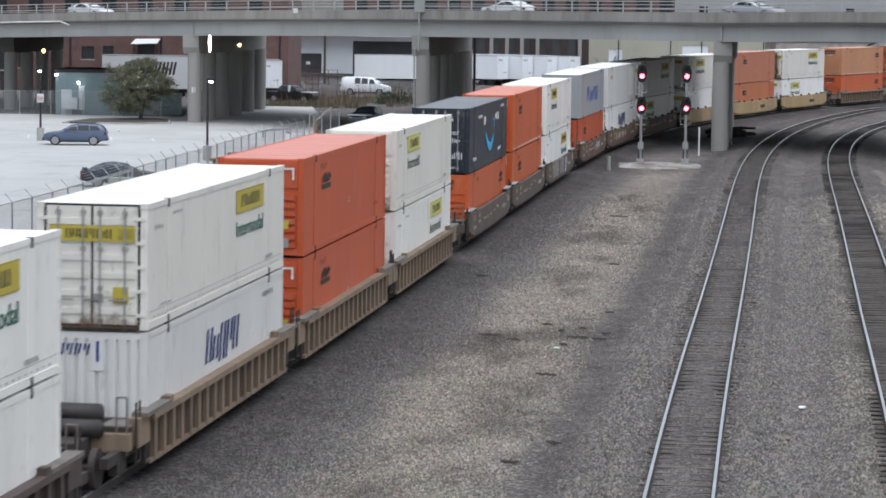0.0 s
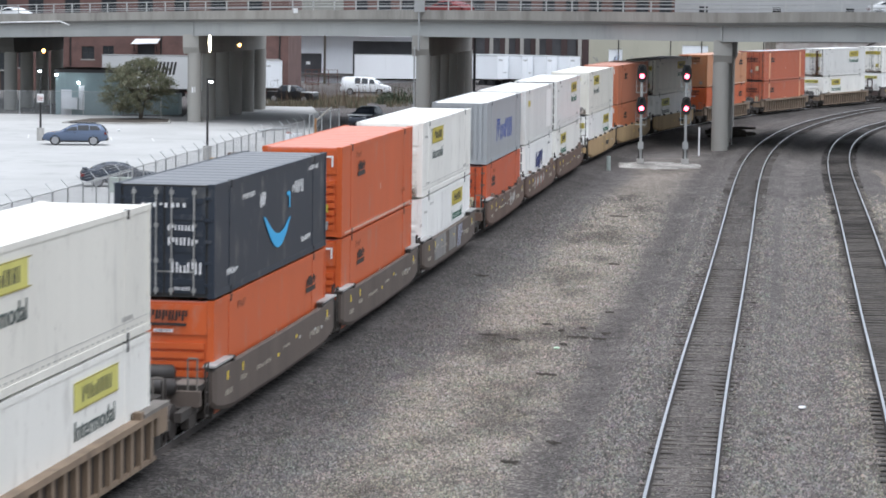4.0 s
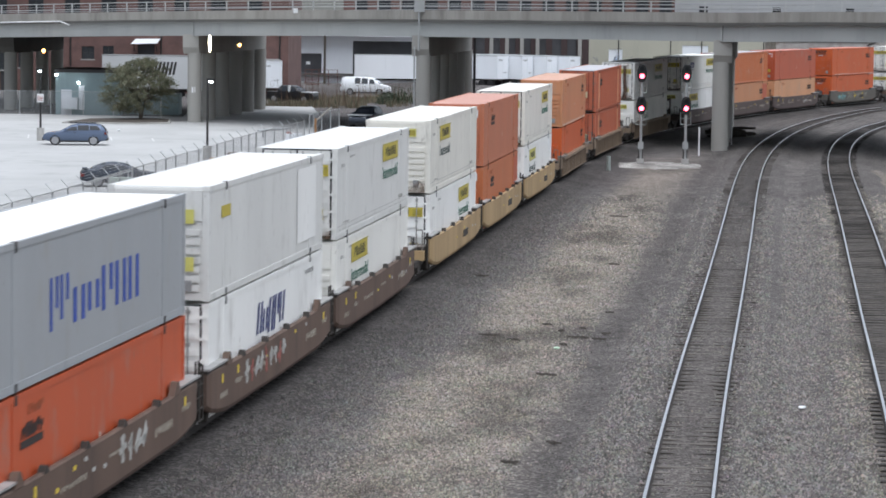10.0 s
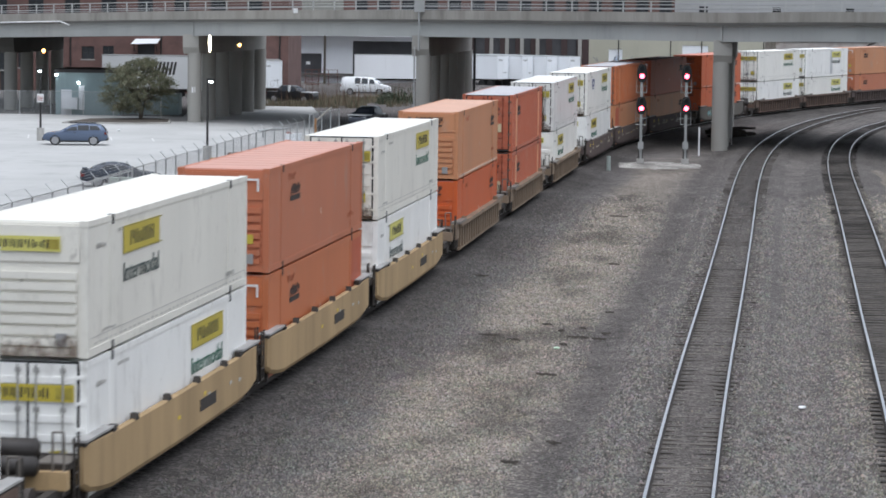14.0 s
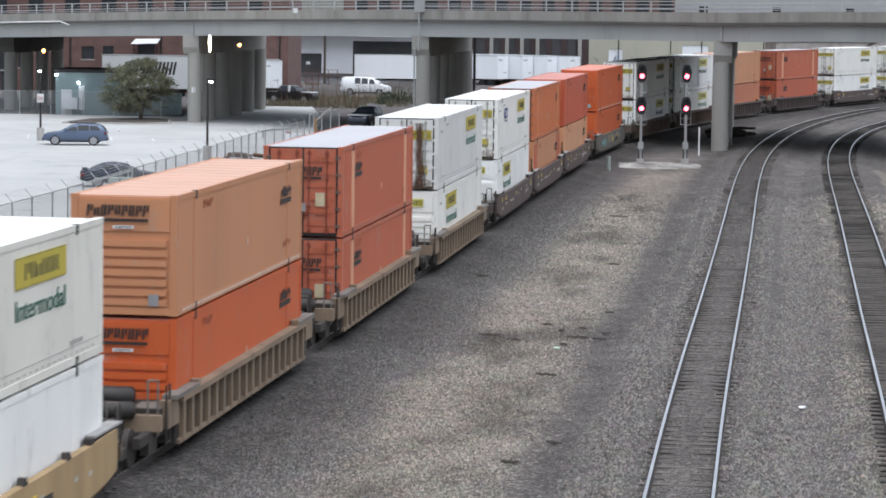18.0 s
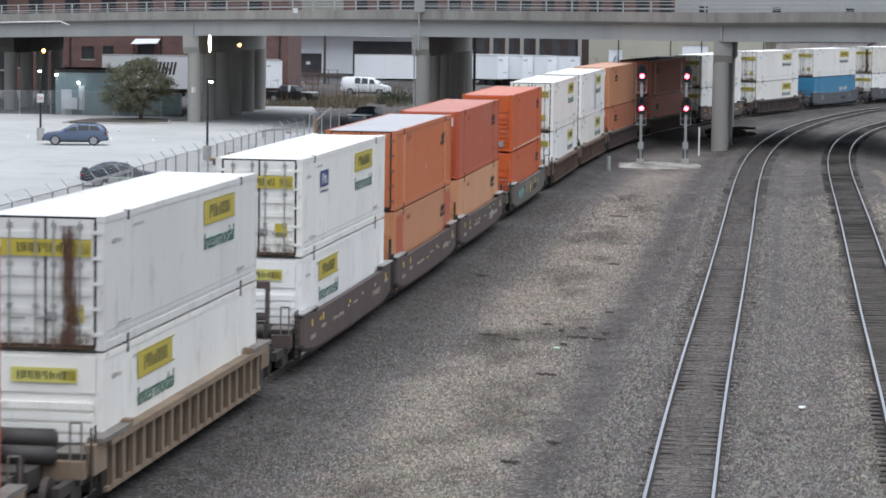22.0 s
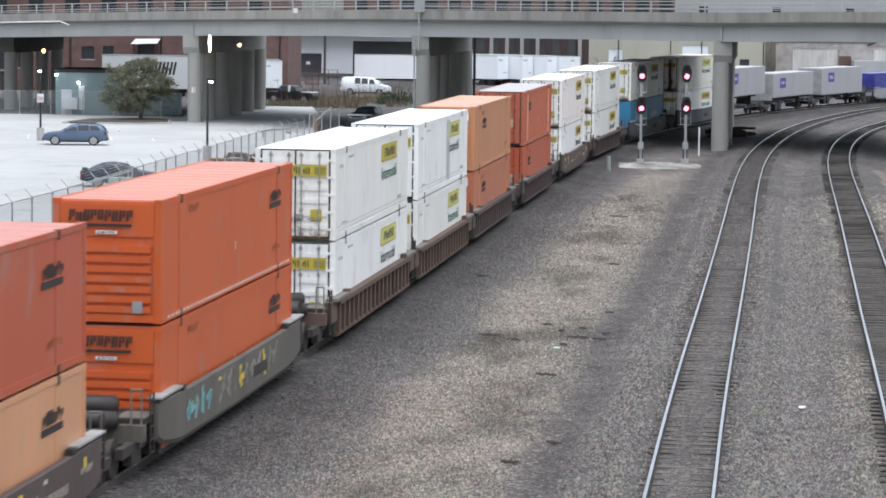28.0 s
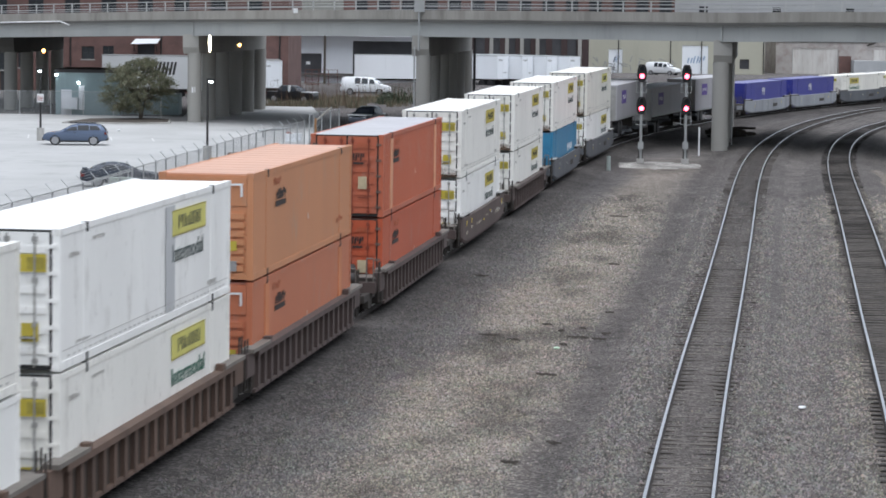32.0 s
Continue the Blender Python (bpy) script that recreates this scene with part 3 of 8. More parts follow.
def well_car(kind, paint, joint_near, joint_far, extra=""):
    """A double-stack well car. joint: an articulated end, whose bogie the far neighbour's near end shares."""
    cm = car_mat(paint)
    words = {"ribs": "ribbed", "smooth": "smooth-sided", "flat": "low skeleton"}[kind]
    root = thing("well_car", f"{paint.replace('_', ' ')} {words} steel rail car rolling on its track", "rail car", group="cars of the train")
    if kind == "ribs":
        for sx in (-1, 1):
            x = sx * 1.36
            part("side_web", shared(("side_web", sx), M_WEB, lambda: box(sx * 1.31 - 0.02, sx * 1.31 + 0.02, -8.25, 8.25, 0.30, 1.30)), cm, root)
            part("top_chord", shared(("top_chord", sx), cm, lambda: box(x - 0.10, x + 0.19, -8.35, 8.35, 1.26, 1.41, 0.03) if sx > 0 else box(x - 0.19, x + 0.10, -8.35, 8.35, 1.26, 1.41, 0.03)), cm, root)
            part("foot_chord", shared(("foot_chord", sx), cm, lambda: box(x - 0.06, x + 0.06, -8.2, 8.2, 0.22, 0.32, 0.01)), cm, root)
        for k in range(18):
            y = -7.75 + k * 15.5 / 17
            part("side_post", shared("side_post", cm, lambda: box(0.0, 0.11, -0.13, 0.13, 0.25, 1.30, 0.03)), cm, root, m=Matrix.Translation((1.33, y, 0)))
        for y in (-6.5, 6.5):
            part("side_lug", shared("chord_lug", cm, lambda: box(1.32, 1.52, -0.15, 0.15, 1.41, 1.57, 0.06)), cm, root, m=Matrix.Translation((0, y, 0)))
        for sy in (-1, 1):
            for sx in (-1, 1):
                a, b = sorted((sy * 6.6, sy * 9.0))
                part("end_step", shared(("end_step", sx, sy), M_WORN, lambda: box(sx * 1.36 - 0.19, sx * 1.36 + 0.19, a, b, 1.40, 1.50, 0.02)), M_WORN, root)
                c, e = sorted((sy * 8.25, sy * 9.3))
                part("end_post", shared(("end_post", sx, sy), cm, lambda: box(sx * 1.30 - 0.12, sx * 1.30 + 0.12, c, e, 0.75, 1.40, 0.05)), cm, root)
    elif kind == "smooth":
        for sx in (-1, 1):
            part("side_plate", shared(("side_plate", sx), cm, lambda: side_plate(sx)), cm, root)
            for sy in (-1, 1):
                a, b = sorted((sy * 6.7, sy * 8.9))
                part("end_step", shared(("end_step_s", sx, sy), M_STEP, lambda: box(sx * 1.38 - 0.19, sx * 1.38 + 0.14, a, b, 1.60, 1.65, 0.012)), M_STEP, root, "bare steel walkway plate")
                part("step_bracket", shared(("step_bracket", sx, sy), M_SOOT, lambda: box(sx * 1.38 - 0.15, sx * 1.38 + 0.08, a + 0.05, b - 0.05, 1.50, 1.599, 0.01)), M_SOOT, root)
        for k in range(4 if paint in ("yellow_tan", "rust_brown") else 0):
            part("side_lug", shared("side_lug", M_SOOT, lambda: peak(0.17, 0.15)), M_SOOT, root, m=Matrix.Translation((0, -4.6 + k * 3.1, 1.47)))
        for y in (-6.5, 6.5):
            high = paint == "rust_brown"
            part("side_lug", shared(("end_lug", high), cm if high else M_SOOT, lambda: peak(0.34, 0.30) if high else box(1.34, 1.51, -0.14, 0.14, 0, 0.13, 0.05)), cm, root, m=Matrix.Translation((0, y, 1.50)))
        rnd = random.Random(len(paint) * 7 + len(extra))
        for k in range(5):
            part("side_tag", shared("side_tag", M_YELLOW_TAG if k % 2 else M_CHALK, lambda: box(1.502, 1.510, -0.11, 0.11, -0.045, 0.045)), M_CHALK, root, m=Matrix.Translation((0, rnd.uniform(-6.4, 6.4), rnd.uniform(0.85, 1.3))))
        if paint in ("dark_brown", "rust_brown", "grey_brown"):
            part("marking", shared("car_codes", M_CARTEXT, lambda: marks_mesh(1.503, -3.6, -1.6, 0.86, 0.98, 7, 13)), M_CARTEXT, root)
            part("marking", shared("car_codes_b", M_CARTEXT, lambda: marks_mesh(1.503, 0.2, 1.2, 0.98, 1.06, 5, 15)), M_CARTEXT, root)
            part("marking", shared("car_name", M_CARTEXT, lambda: marks_mesh(1.503, 4.3, 6.0, 0.80, 1.06, 4, 14, 0.1)), M_CARTEXT, root, "faded bars of a name")
            for k, y in enumerate((-7.6, -5.7, 7.0)):
                part("marking", shared(("car_end_codes", k), M_CARTEXT, lambda: marks_mesh(1.503, 0, 0.9, 0.72 + 0.14 * k, 0.86 + 0.14 * k, 3, 16 + k)), M_CARTEXT, root, m=Matrix.Translation((0, y, 0)))
                part("side_tag", shared("side_tag_end", M_YELLOW_TAG, lambda: box(1.503, 1.511, -0.09, 0.09, -0.11, 0.11)), M_YELLOW_TAG, root, m=Matrix.Translation((0, y + 0.3, 1.22)))
        else:
            part("side_panel", shared("side_panel", M_SOOT, lambda: box(1.502, 1.512, -0.9, 0.9, 0.72, 1.02)), M_SOOT, root, "dark number panel", m=Matrix.Translation((0, 2.6, 0)))
    if extra == "scrawl":
        graffiti(root, 1.4, 1.0, 4, (M_CHALK,), 0.8, 3)
    elif extra == "scrawl_row":
        graffiti(root, -4.2, 1.0, 9, (M_CHALK, M_PINK, M_CHALK), 0.8, 3)
    elif extra == "teal":
        graffiti(root, -5.9, 0.95, 4, (M_TEAL,), 0.9, 5)
        graffiti(root, -2.2, 1.0, 10, (M_STONE_PAINT, M_STONE_PAINT, M_STONE_PAINT, M_YELLOW_TAG), 0.95, 6)
    elif extra == "patches":
        part("painted_scrawl", marks_mesh(1.510, 1.9, 3.3, 0.5, 1.4, 3, 77, 0.3), M_LILAC, root, "white and lilac sprayed patch")
        for y, ln in ((-5.6, 3.6), (-0.9, 2.3)):
            part("primer_patch", box(1.503, 1.509, y, y + ln, 0.56, 1.46), M_PRIMER, root, "pale primer patch")
    elif extra == "white_mark":
        part("marking", marks_mesh(1.505, 2.6, 4.2, 0.72, 1.12, 4, 11), M_CHALK, root)
    if kind != "flat":
        part("well_floor", shared("well_floor", M_SOOT, lambda: box(-1.30, 1.30, -8.3, 8.3, 0.22, 0.30)), M_SOOT, root)
    else:
        part("centre_beam", shared("centre_beam", cm, lambda: box(-0.35, 0.35, -9.2, 9.2, 0.72, 1.12, 0.03)), cm, root)
        for y in (-7.4, -4.0, 0.0, 4.6, 6.8):
            part("cross_arm", shared("cross_arm", cm, lambda: box(-1.3, 1.3, -0.25, 0.25, 0.86, 1.06, 0.03)), cm, root, m=Matrix.Translation((0, y, 0)))
    for sy, joint in ((-1, joint_near), (1, joint_far)):
        ln = 9.62 if joint else 10.9
        a, b = sorted((sy * 8.35, sy * ln))
        part("end_sill", shared(("end_sill", sy, joint), M_SOOT, lambda: box(-0.42, 0.42, a, b, 0.62, 1.05, 0.04)), M_SOOT, root)
        if kind != "flat":
            g, h = sorted((sy * 8.10, sy * 8.34))
            part("bulkhead", shared(("bulkhead", sy), M_SOOT, lambda: box(-1.33, 1.33, g, h, 0.24, 1.24, 0.03)), M_SOOT, root)
            c, e = sorted((sy * 8.35, sy * 9.45))
            part("end_platform", shared(("end_platform", sy), M_SOOT, lambda: box(-1.25, 1.25, c, e, 1.08, 1.22, 0.02)), M_SOOT, root)
            tall = 2.35 if kind == "smooth" and paint == "dark_brown" and sy > 0 and joint else (1.95 if sy > 0 else 1.78)
            for sx in (-1, 1):
                bm = bmesh.new()
                for dy in (0.0, 0.34):
                    bm_tube(bm, (sx * 1.36, sy * (9.0 + dy), 0.38), (sx * 1.36, sy * (9.0 + dy), tall), 0.026, 6)
                for z in (0.42, 0.72, 1.02, 1.32):
                    bm_tube(bm, (sx * 1.36, sy * 9.0, z), (sx * 1.36, sy * 9.34, z), 0.02, 6)
                if tall > 2:
                    bm_tube(bm, (sx * 1.36, sy * 9.0, tall), (sx * 1.36, sy * 9.34, tall), 0.026, 6)
                part("ladder", bm, M_SOOT, root, "dark grab irons and steps")
            if joint:
                part("end_casting", shared(("end_casting", sy), M_SOOT, lambda: box(-0.95, 0.95, min(sy * 9.0, sy * 9.5), max(sy * 9.0, sy * 9.5), 0.72, 1.06, 0.08)), M_SOOT, root)
                part("deck_plate", shared(("deck_plate", sy), M_WORN, lambda: box(-1.15, 1.15, min(sy * 8.4, sy * 9.3), max(sy * 8.4, sy * 9.3), 1.222, 1.245)), M_WORN, root, "worn grey walkway plate")
        if not joint:
            bm = box(-0.16, 0.16, min(sy * 10.8, sy * 11.65), max(sy * 10.8, sy * 11.65), 0.70, 0.98, 0.05)
            part("coupler", bm, M_SOOT, root)
            for k, (yy, zz, r) in enumerate(((8.8, 1.42, 0.23), (9.75, 1.22, 0.21))):
                bm = bmesh.new()
                bm_tube(bm, (-1.0 + 0.3 * k, sy * yy, zz), (0.45 + 0.25 * k, sy * yy, zz), r, 16)
                part("air_tank", bevelled(bm, 0.05, 2), M_TANK, root, "dark brake air tank", smooth=True)
            part("deck_plate", shared(("deck_plate_open", sy), M_WORN, lambda: box(0.55, 1.25, min(sy * 8.4, sy * 9.4), max(sy * 8.4, sy * 9.4), 1.222, 1.245)), M_WORN, root, "worn grey walkway plate")
            rail = bmesh.new()
            for x in (0.98, 1.22):
                bm_tube(rail, (x, sy * 9.62, 0.62), (x, sy * 9.62, 1.92), 0.024, 6)
            bm_tube(rail, (0.98, sy * 9.62, 1.92), (1.22, sy * 9.62, 1.92), 0.024, 6)
            part("grab_rail", rail, M_WORN, root, "pale worn grab rail")
            part("cross_sill", shared(("cross_sill", sy), cm, lambda: box(-1.3, 1.3, min(sy * 9.45, sy * 9.7), max(sy * 9.45, sy * 9.7), 0.72, 1.1, 0.04)), cm, root)
            if extra == "stand" and sy < 0:
                stand = bmesh.new()
                for x in (0.0, 0.52):
                    bm_box(stand, x - 0.06, x + 0.06, sy * 9.30 - 0.07, sy * 9.30 + 0.07, 1.2, 2.55)
                bm_box(stand, -0.06, 0.58, sy * 9.30 - 0.08, sy * 9.30 + 0.08, 2.42, 2.62)
                part("brake_stand", bevelled(stand, 0.015), cm, root, "upright dark brake stand")
                brace = bmesh.new()
                bm_tube(brace, (-0.55, sy * 9.3, 1.2), (-0.55, sy * 9.3, 2.0), 0.025, 6)
                bm_tube(brace, (-0.55, sy * 9.3, 2.0), (-0.06, sy * 9.3, 2.5), 0.025, 6)
                part("brace_rod", brace, M_WORN, root, "pale bent brace rod")
            elif sy < 0:
                wheel = bmesh.new()
                for k in range(14):
                    a0, a1 = 2 * math.pi * k / 14, 2 * math.pi * (k + 1) / 14
                    bm_tube(wheel, (-0.75 + 0.25 * math.cos(a0), sy * 9.5, 1.62 + 0.25 * math.sin(a0)), (-0.75 + 0.25 * math.cos(a1), sy * 9.5, 1.62 + 0.25 * math.sin(a1)), 0.022, 6)
                for k in range(3):
                    bm_tube(wheel, (-0.75 - 0.24 * math.cos(k * 1.05), sy * 9.5, 1.62 - 0.24 * math.sin(k * 1.05)), (-0.75 + 0.24 * math.cos(k * 1.05), sy * 9.5, 1.62 + 0.24 * math.sin(k * 1.05)), 0.014, 6)
                part("brake_wheel", wheel, M_RUST_WHEEL, root, "rusty brake wheel")
            hose = bmesh.new()
            last = None
            for k in range(9):
                u = k / 8
                q = Vector((-0.35 - 0.15 * math.sin(u * 3.1), sy * (10.2 + 0.9 * u), 1.15 + 0.25 * math.sin(u * 3.1) - 0.6 * u * u))
                if last:
                    bm_tube(hose, last, q, 0.03, 6)
                last = q
            part("air_hose", hose, M_BLACK, root)
            part("valve_box", box(-1.15, -0.55, sy * 9.85 - 0.25, sy * 9.85 + 0.25, 1.06, 1.5, 0.04), M_SOOT, root, "dark brake valve box")
        if not (joint and sy < 0):
            bogie(root, sy * 9.66)
    return root


def marks_mesh(x, y0, y1, z0, z1, n, seed, slant=0.0, bold=0.24):
    """A row of plain bars, standing for writing."""
    rnd = random.Random(seed)
    bm = bmesh.new()
    w = (y1 - y0) / n
    for k in range(n):
        h0 = z0 + (z1 - z0) * rnd.choice((0, 0, 0.12))
        h1 = z1 - (z1 - z0) * rnd.choice((0, 0, 0.25))
        ya, yb = y0 + w * k + 0.10 * w, y0 + w * (k + 1) - 0.10 * w
        bar = bold * w
        for c, low in ((ya, h0), (yb - bar, h0 + (h1 - h0) * rnd.choice((0, 0, 0.4)))):
            bm_box(bm, x, x + 0.006, c, c + bar, low, h1)
    if slant:
        for v in bm.verts:
            v.co.y += slant * (v.co.z - z0)
    return bm


def end_marks(y, x0, x1, z0, z1, n, seed, slant=0.0, bold=0.24):
    """The same on the near end."""
    bm = marks_mesh(0, x0, x1, z0, z1, n, seed, slant, bold)
    for v in bm.verts:
        v.co.x, v.co.y = v.co.y, y - v.co.x
    return bm


WORD = {}


def word(text, material, height, length):
    """Raised lettering as a mesh, lying in the plane of a load's side."""
    k = (text, material.name)
    if k not in WORD:
        cu = bpy.data.curves.new("word", "FONT")
        cu.body, cu.size, cu.extrude = text, 1.0, 0.004
        ob = bpy.data.objects.new("word", cu)
        me = bpy.data.meshes.new_from_object(ob)
        co = np.empty(len(me.vertices) * 3)
        me.vertices.foreach_get("co", co)
        co = co.reshape(-1, 3)
        co[:, 0] = (co[:, 0] - co[:, 0].min()) / np.ptp(co[:, 0]) * length
        co[:, 1] = (co[:, 1] - co[:, 1].min()) / np.ptp(co[:, 1]) * height
        me.vertices.foreach_set("co", co[:, [2, 0, 1]].ravel().copy())
        me.materials.clear()
        me.materials.append(material)
        bpy.data.objects.remove(ob)
        WORD[k] = me
    return WORD[k]


PAINT = {
    "white": (0.86, 0.845, 0.795), "off_white": (0.79, 0.765, 0.695), "bright_white": (0.90, 0.895, 0.87), "grey_white": (0.72, 0.715, 0.69),
    "orange": (0.57, 0.108, 0.026), "deep_orange": (0.53, 0.093, 0.030), "faded_orange": (0.53, 0.16, 0.062), "salmon_orange": (0.49, 0.165, 0.085),
    "brick_red": (0.48, 0.10, 0.045), "faded_red": (0.47, 0.13, 0.07), "pale_tan": (0.64, 0.32, 0.17), "tan_orange": (0.55, 0.245, 0.12),
    "navy": (0.022, 0.030, 0.045), "silver_grey": (0.36, 0.375, 0.39), "mid_blue": (0.04, 0.215, 0.38), "royal_blue": (0.035, 0.04, 0.26), "trailer_grey": (0.40, 0.39, 0.41),
}


def scuffed(m):
    """Adds small grey-brown scuffs and run-down smears to a painted side."""
    n, l = m.node_tree.nodes, m.node_tree.links
    bs = n["Principled BSDF"]
    old = bs.inputs["Base Color"].links[0].from_socket
    tc, mp, oi, add, mul = n.new("ShaderNodeTexCoord"), n.new("ShaderNodeMapping"), n.new("ShaderNodeObjectInfo"), n.new("ShaderNodeVectorMath"), n.new("ShaderNodeMath")
    mp.inputs["Scale"].default_value = (1.0, 1.0, 0.42)
    mul.operation, mul.inputs[1].default_value = "MULTIPLY", 91.0
    l.new(oi.outputs["Random"], mul.inputs[0])
    l.new(tc.outputs["Object"], add.inputs[0])
    l.new(mul.outputs[0], add.inputs[1])
    l.new(add.outputs[0], mp.inputs["Vector"])
    for size, lo, hi, most, colour in ((1.3, 0.56, 0.72, 0.42, (0.32, 0.30, 0.265)), (4.2, 0.63, 0.74, 0.6, (0.20, 0.17, 0.145))):
        no, mr, mix = n.new("ShaderNodeTexNoise"), n.new("ShaderNodeMapRange"), n.new("ShaderNodeMix")
        no.inputs["Scale"].default_value, no.inputs["Detail"].default_value, no.inputs["Roughness"].default_value = size, 7.0, 0.66
        l.new(mp.outputs["Vector"], no.inputs["Vector"])
        mr.inputs["From Min"].default_value, mr.inputs["From Max"].default_value, mr.inputs["To Max"].default_value = lo, hi, most
        l.new(no.outputs["Fac"], mr.inputs["Value"])
        mix.data_type = "RGBA"
        l.new(mr.outputs["Result"], mix.inputs["Factor"])
        l.new(old, mix.inputs["A"])
        mix.inputs["B"].default_value = (*colour, 1)
        old = mix.outputs["Result"]
    l.new(old, bs.inputs["Base Color"])
    return m


def paint_mat(c, roof=False):
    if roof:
        # Roofs take their paint colour mixed with 18 per cent near-white.
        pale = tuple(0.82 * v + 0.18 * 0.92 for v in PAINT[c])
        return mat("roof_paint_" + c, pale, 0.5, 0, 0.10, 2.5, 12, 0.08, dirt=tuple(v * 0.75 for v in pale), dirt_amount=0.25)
    d = PAINT[c]
    if "load_paint_" + c in MATS:
        return MATS["load_paint_" + c]
    return scuffed(mat("load_paint_" + c, d, 0.42, 0.0, 0.10, 2.2, 10, 0.05, dirt=tuple(0.58 * v + 0.03 for v in d), dirt_amount=0.42, streak=True))


M_PLATE = mat("yellow_plate", (0.52, 0.42, 0.055), 0.45, 0, 0.10, 1.0, 20, 0.02)
M_PLATE_DARK = mat("olive_yellow_scroll", (0.36, 0.30, 0.05), 0.5, 0, 0.5, 0.25, 9, 0)
M_PLATE_DIM = mat("faded_yellow_plate", (0.62, 0.58, 0.16), 0.5, 0, 0.15, 1.0, 20, 0.02)
M_INK = mat("black_lettering", (0.035, 0.035, 0.035), 0.6, 0, 0.2, 0.5, 20, 0)
M_INK_BROWN = mat("dark_brown_lettering", (0.035, 0.024, 0.022), 0.6, 0, 0.2, 0.5, 20, 0)
M_GREEN = mat("green_lettering", (0.025, 0.13, 0.085), 0.6, 0, 0.2, 0.5, 20, 0)
M_DARKWORD = mat("dark_grey_green_lettering", (0.075, 0.10, 0.095), 0.6, 0, 0.3, 0.5, 20, 0)
M_FAINTGREY = mat("faint_grey_lettering", (0.44, 0.43, 0.41), 0.6, 0, 0.2, 0.5, 20, 0)
M_NAVYINK = mat("blue_lettering", (0.03, 0.045, 0.18), 0.6, 0, 0.2, 0.5, 20, 0)
M_BLUEINK = mat("bright_blue_lettering", (0.03, 0.075, 0.36), 0.55, 0, 0.15, 0.5, 20, 0)
M_CYAN = mat("light_blue_curve", (0.05, 0.42, 0.78), 0.5, 0, 0.1, 0.5, 20, 0)
M_WHITEINK = mat("white_lettering", (0.75, 0.75, 0.75), 0.6, 0, 0.15, 0.5, 20, 0)
M_GREYINK = mat("grey_lettering", (0.30, 0.30, 0.30), 0.6, 0, 0.2, 0.5, 20, 0)
M_LOCKBAR = mat("lock_rod_steel", (0.36, 0.355, 0.34), 0.5, 0.2, 0.3, 0.5, 20, 0.05)
M_RUST_RUN = mat("rust_run", (0.13, 0.06, 0.035), 0.9, 0, 0.4, 0.3, 20, 0.1)
M_ROD_RED = mat("rusty_red_lock_rod", (0.24, 0.055, 0.03), 0.6, 0.1, 0.3, 0.5, 20, 0.05)
M_HINGE = mat("dull_hinge_steel", (0.16, 0.11, 0.09), 0.7, 0.1, 0.3, 0.5, 20, 0.05)
M_GASKET = mat("black_gasket", (0.03, 0.03, 0.03), 0.8, 0, 0.2, 0.5, 20, 0)

W2, H = 1.30, 2.885


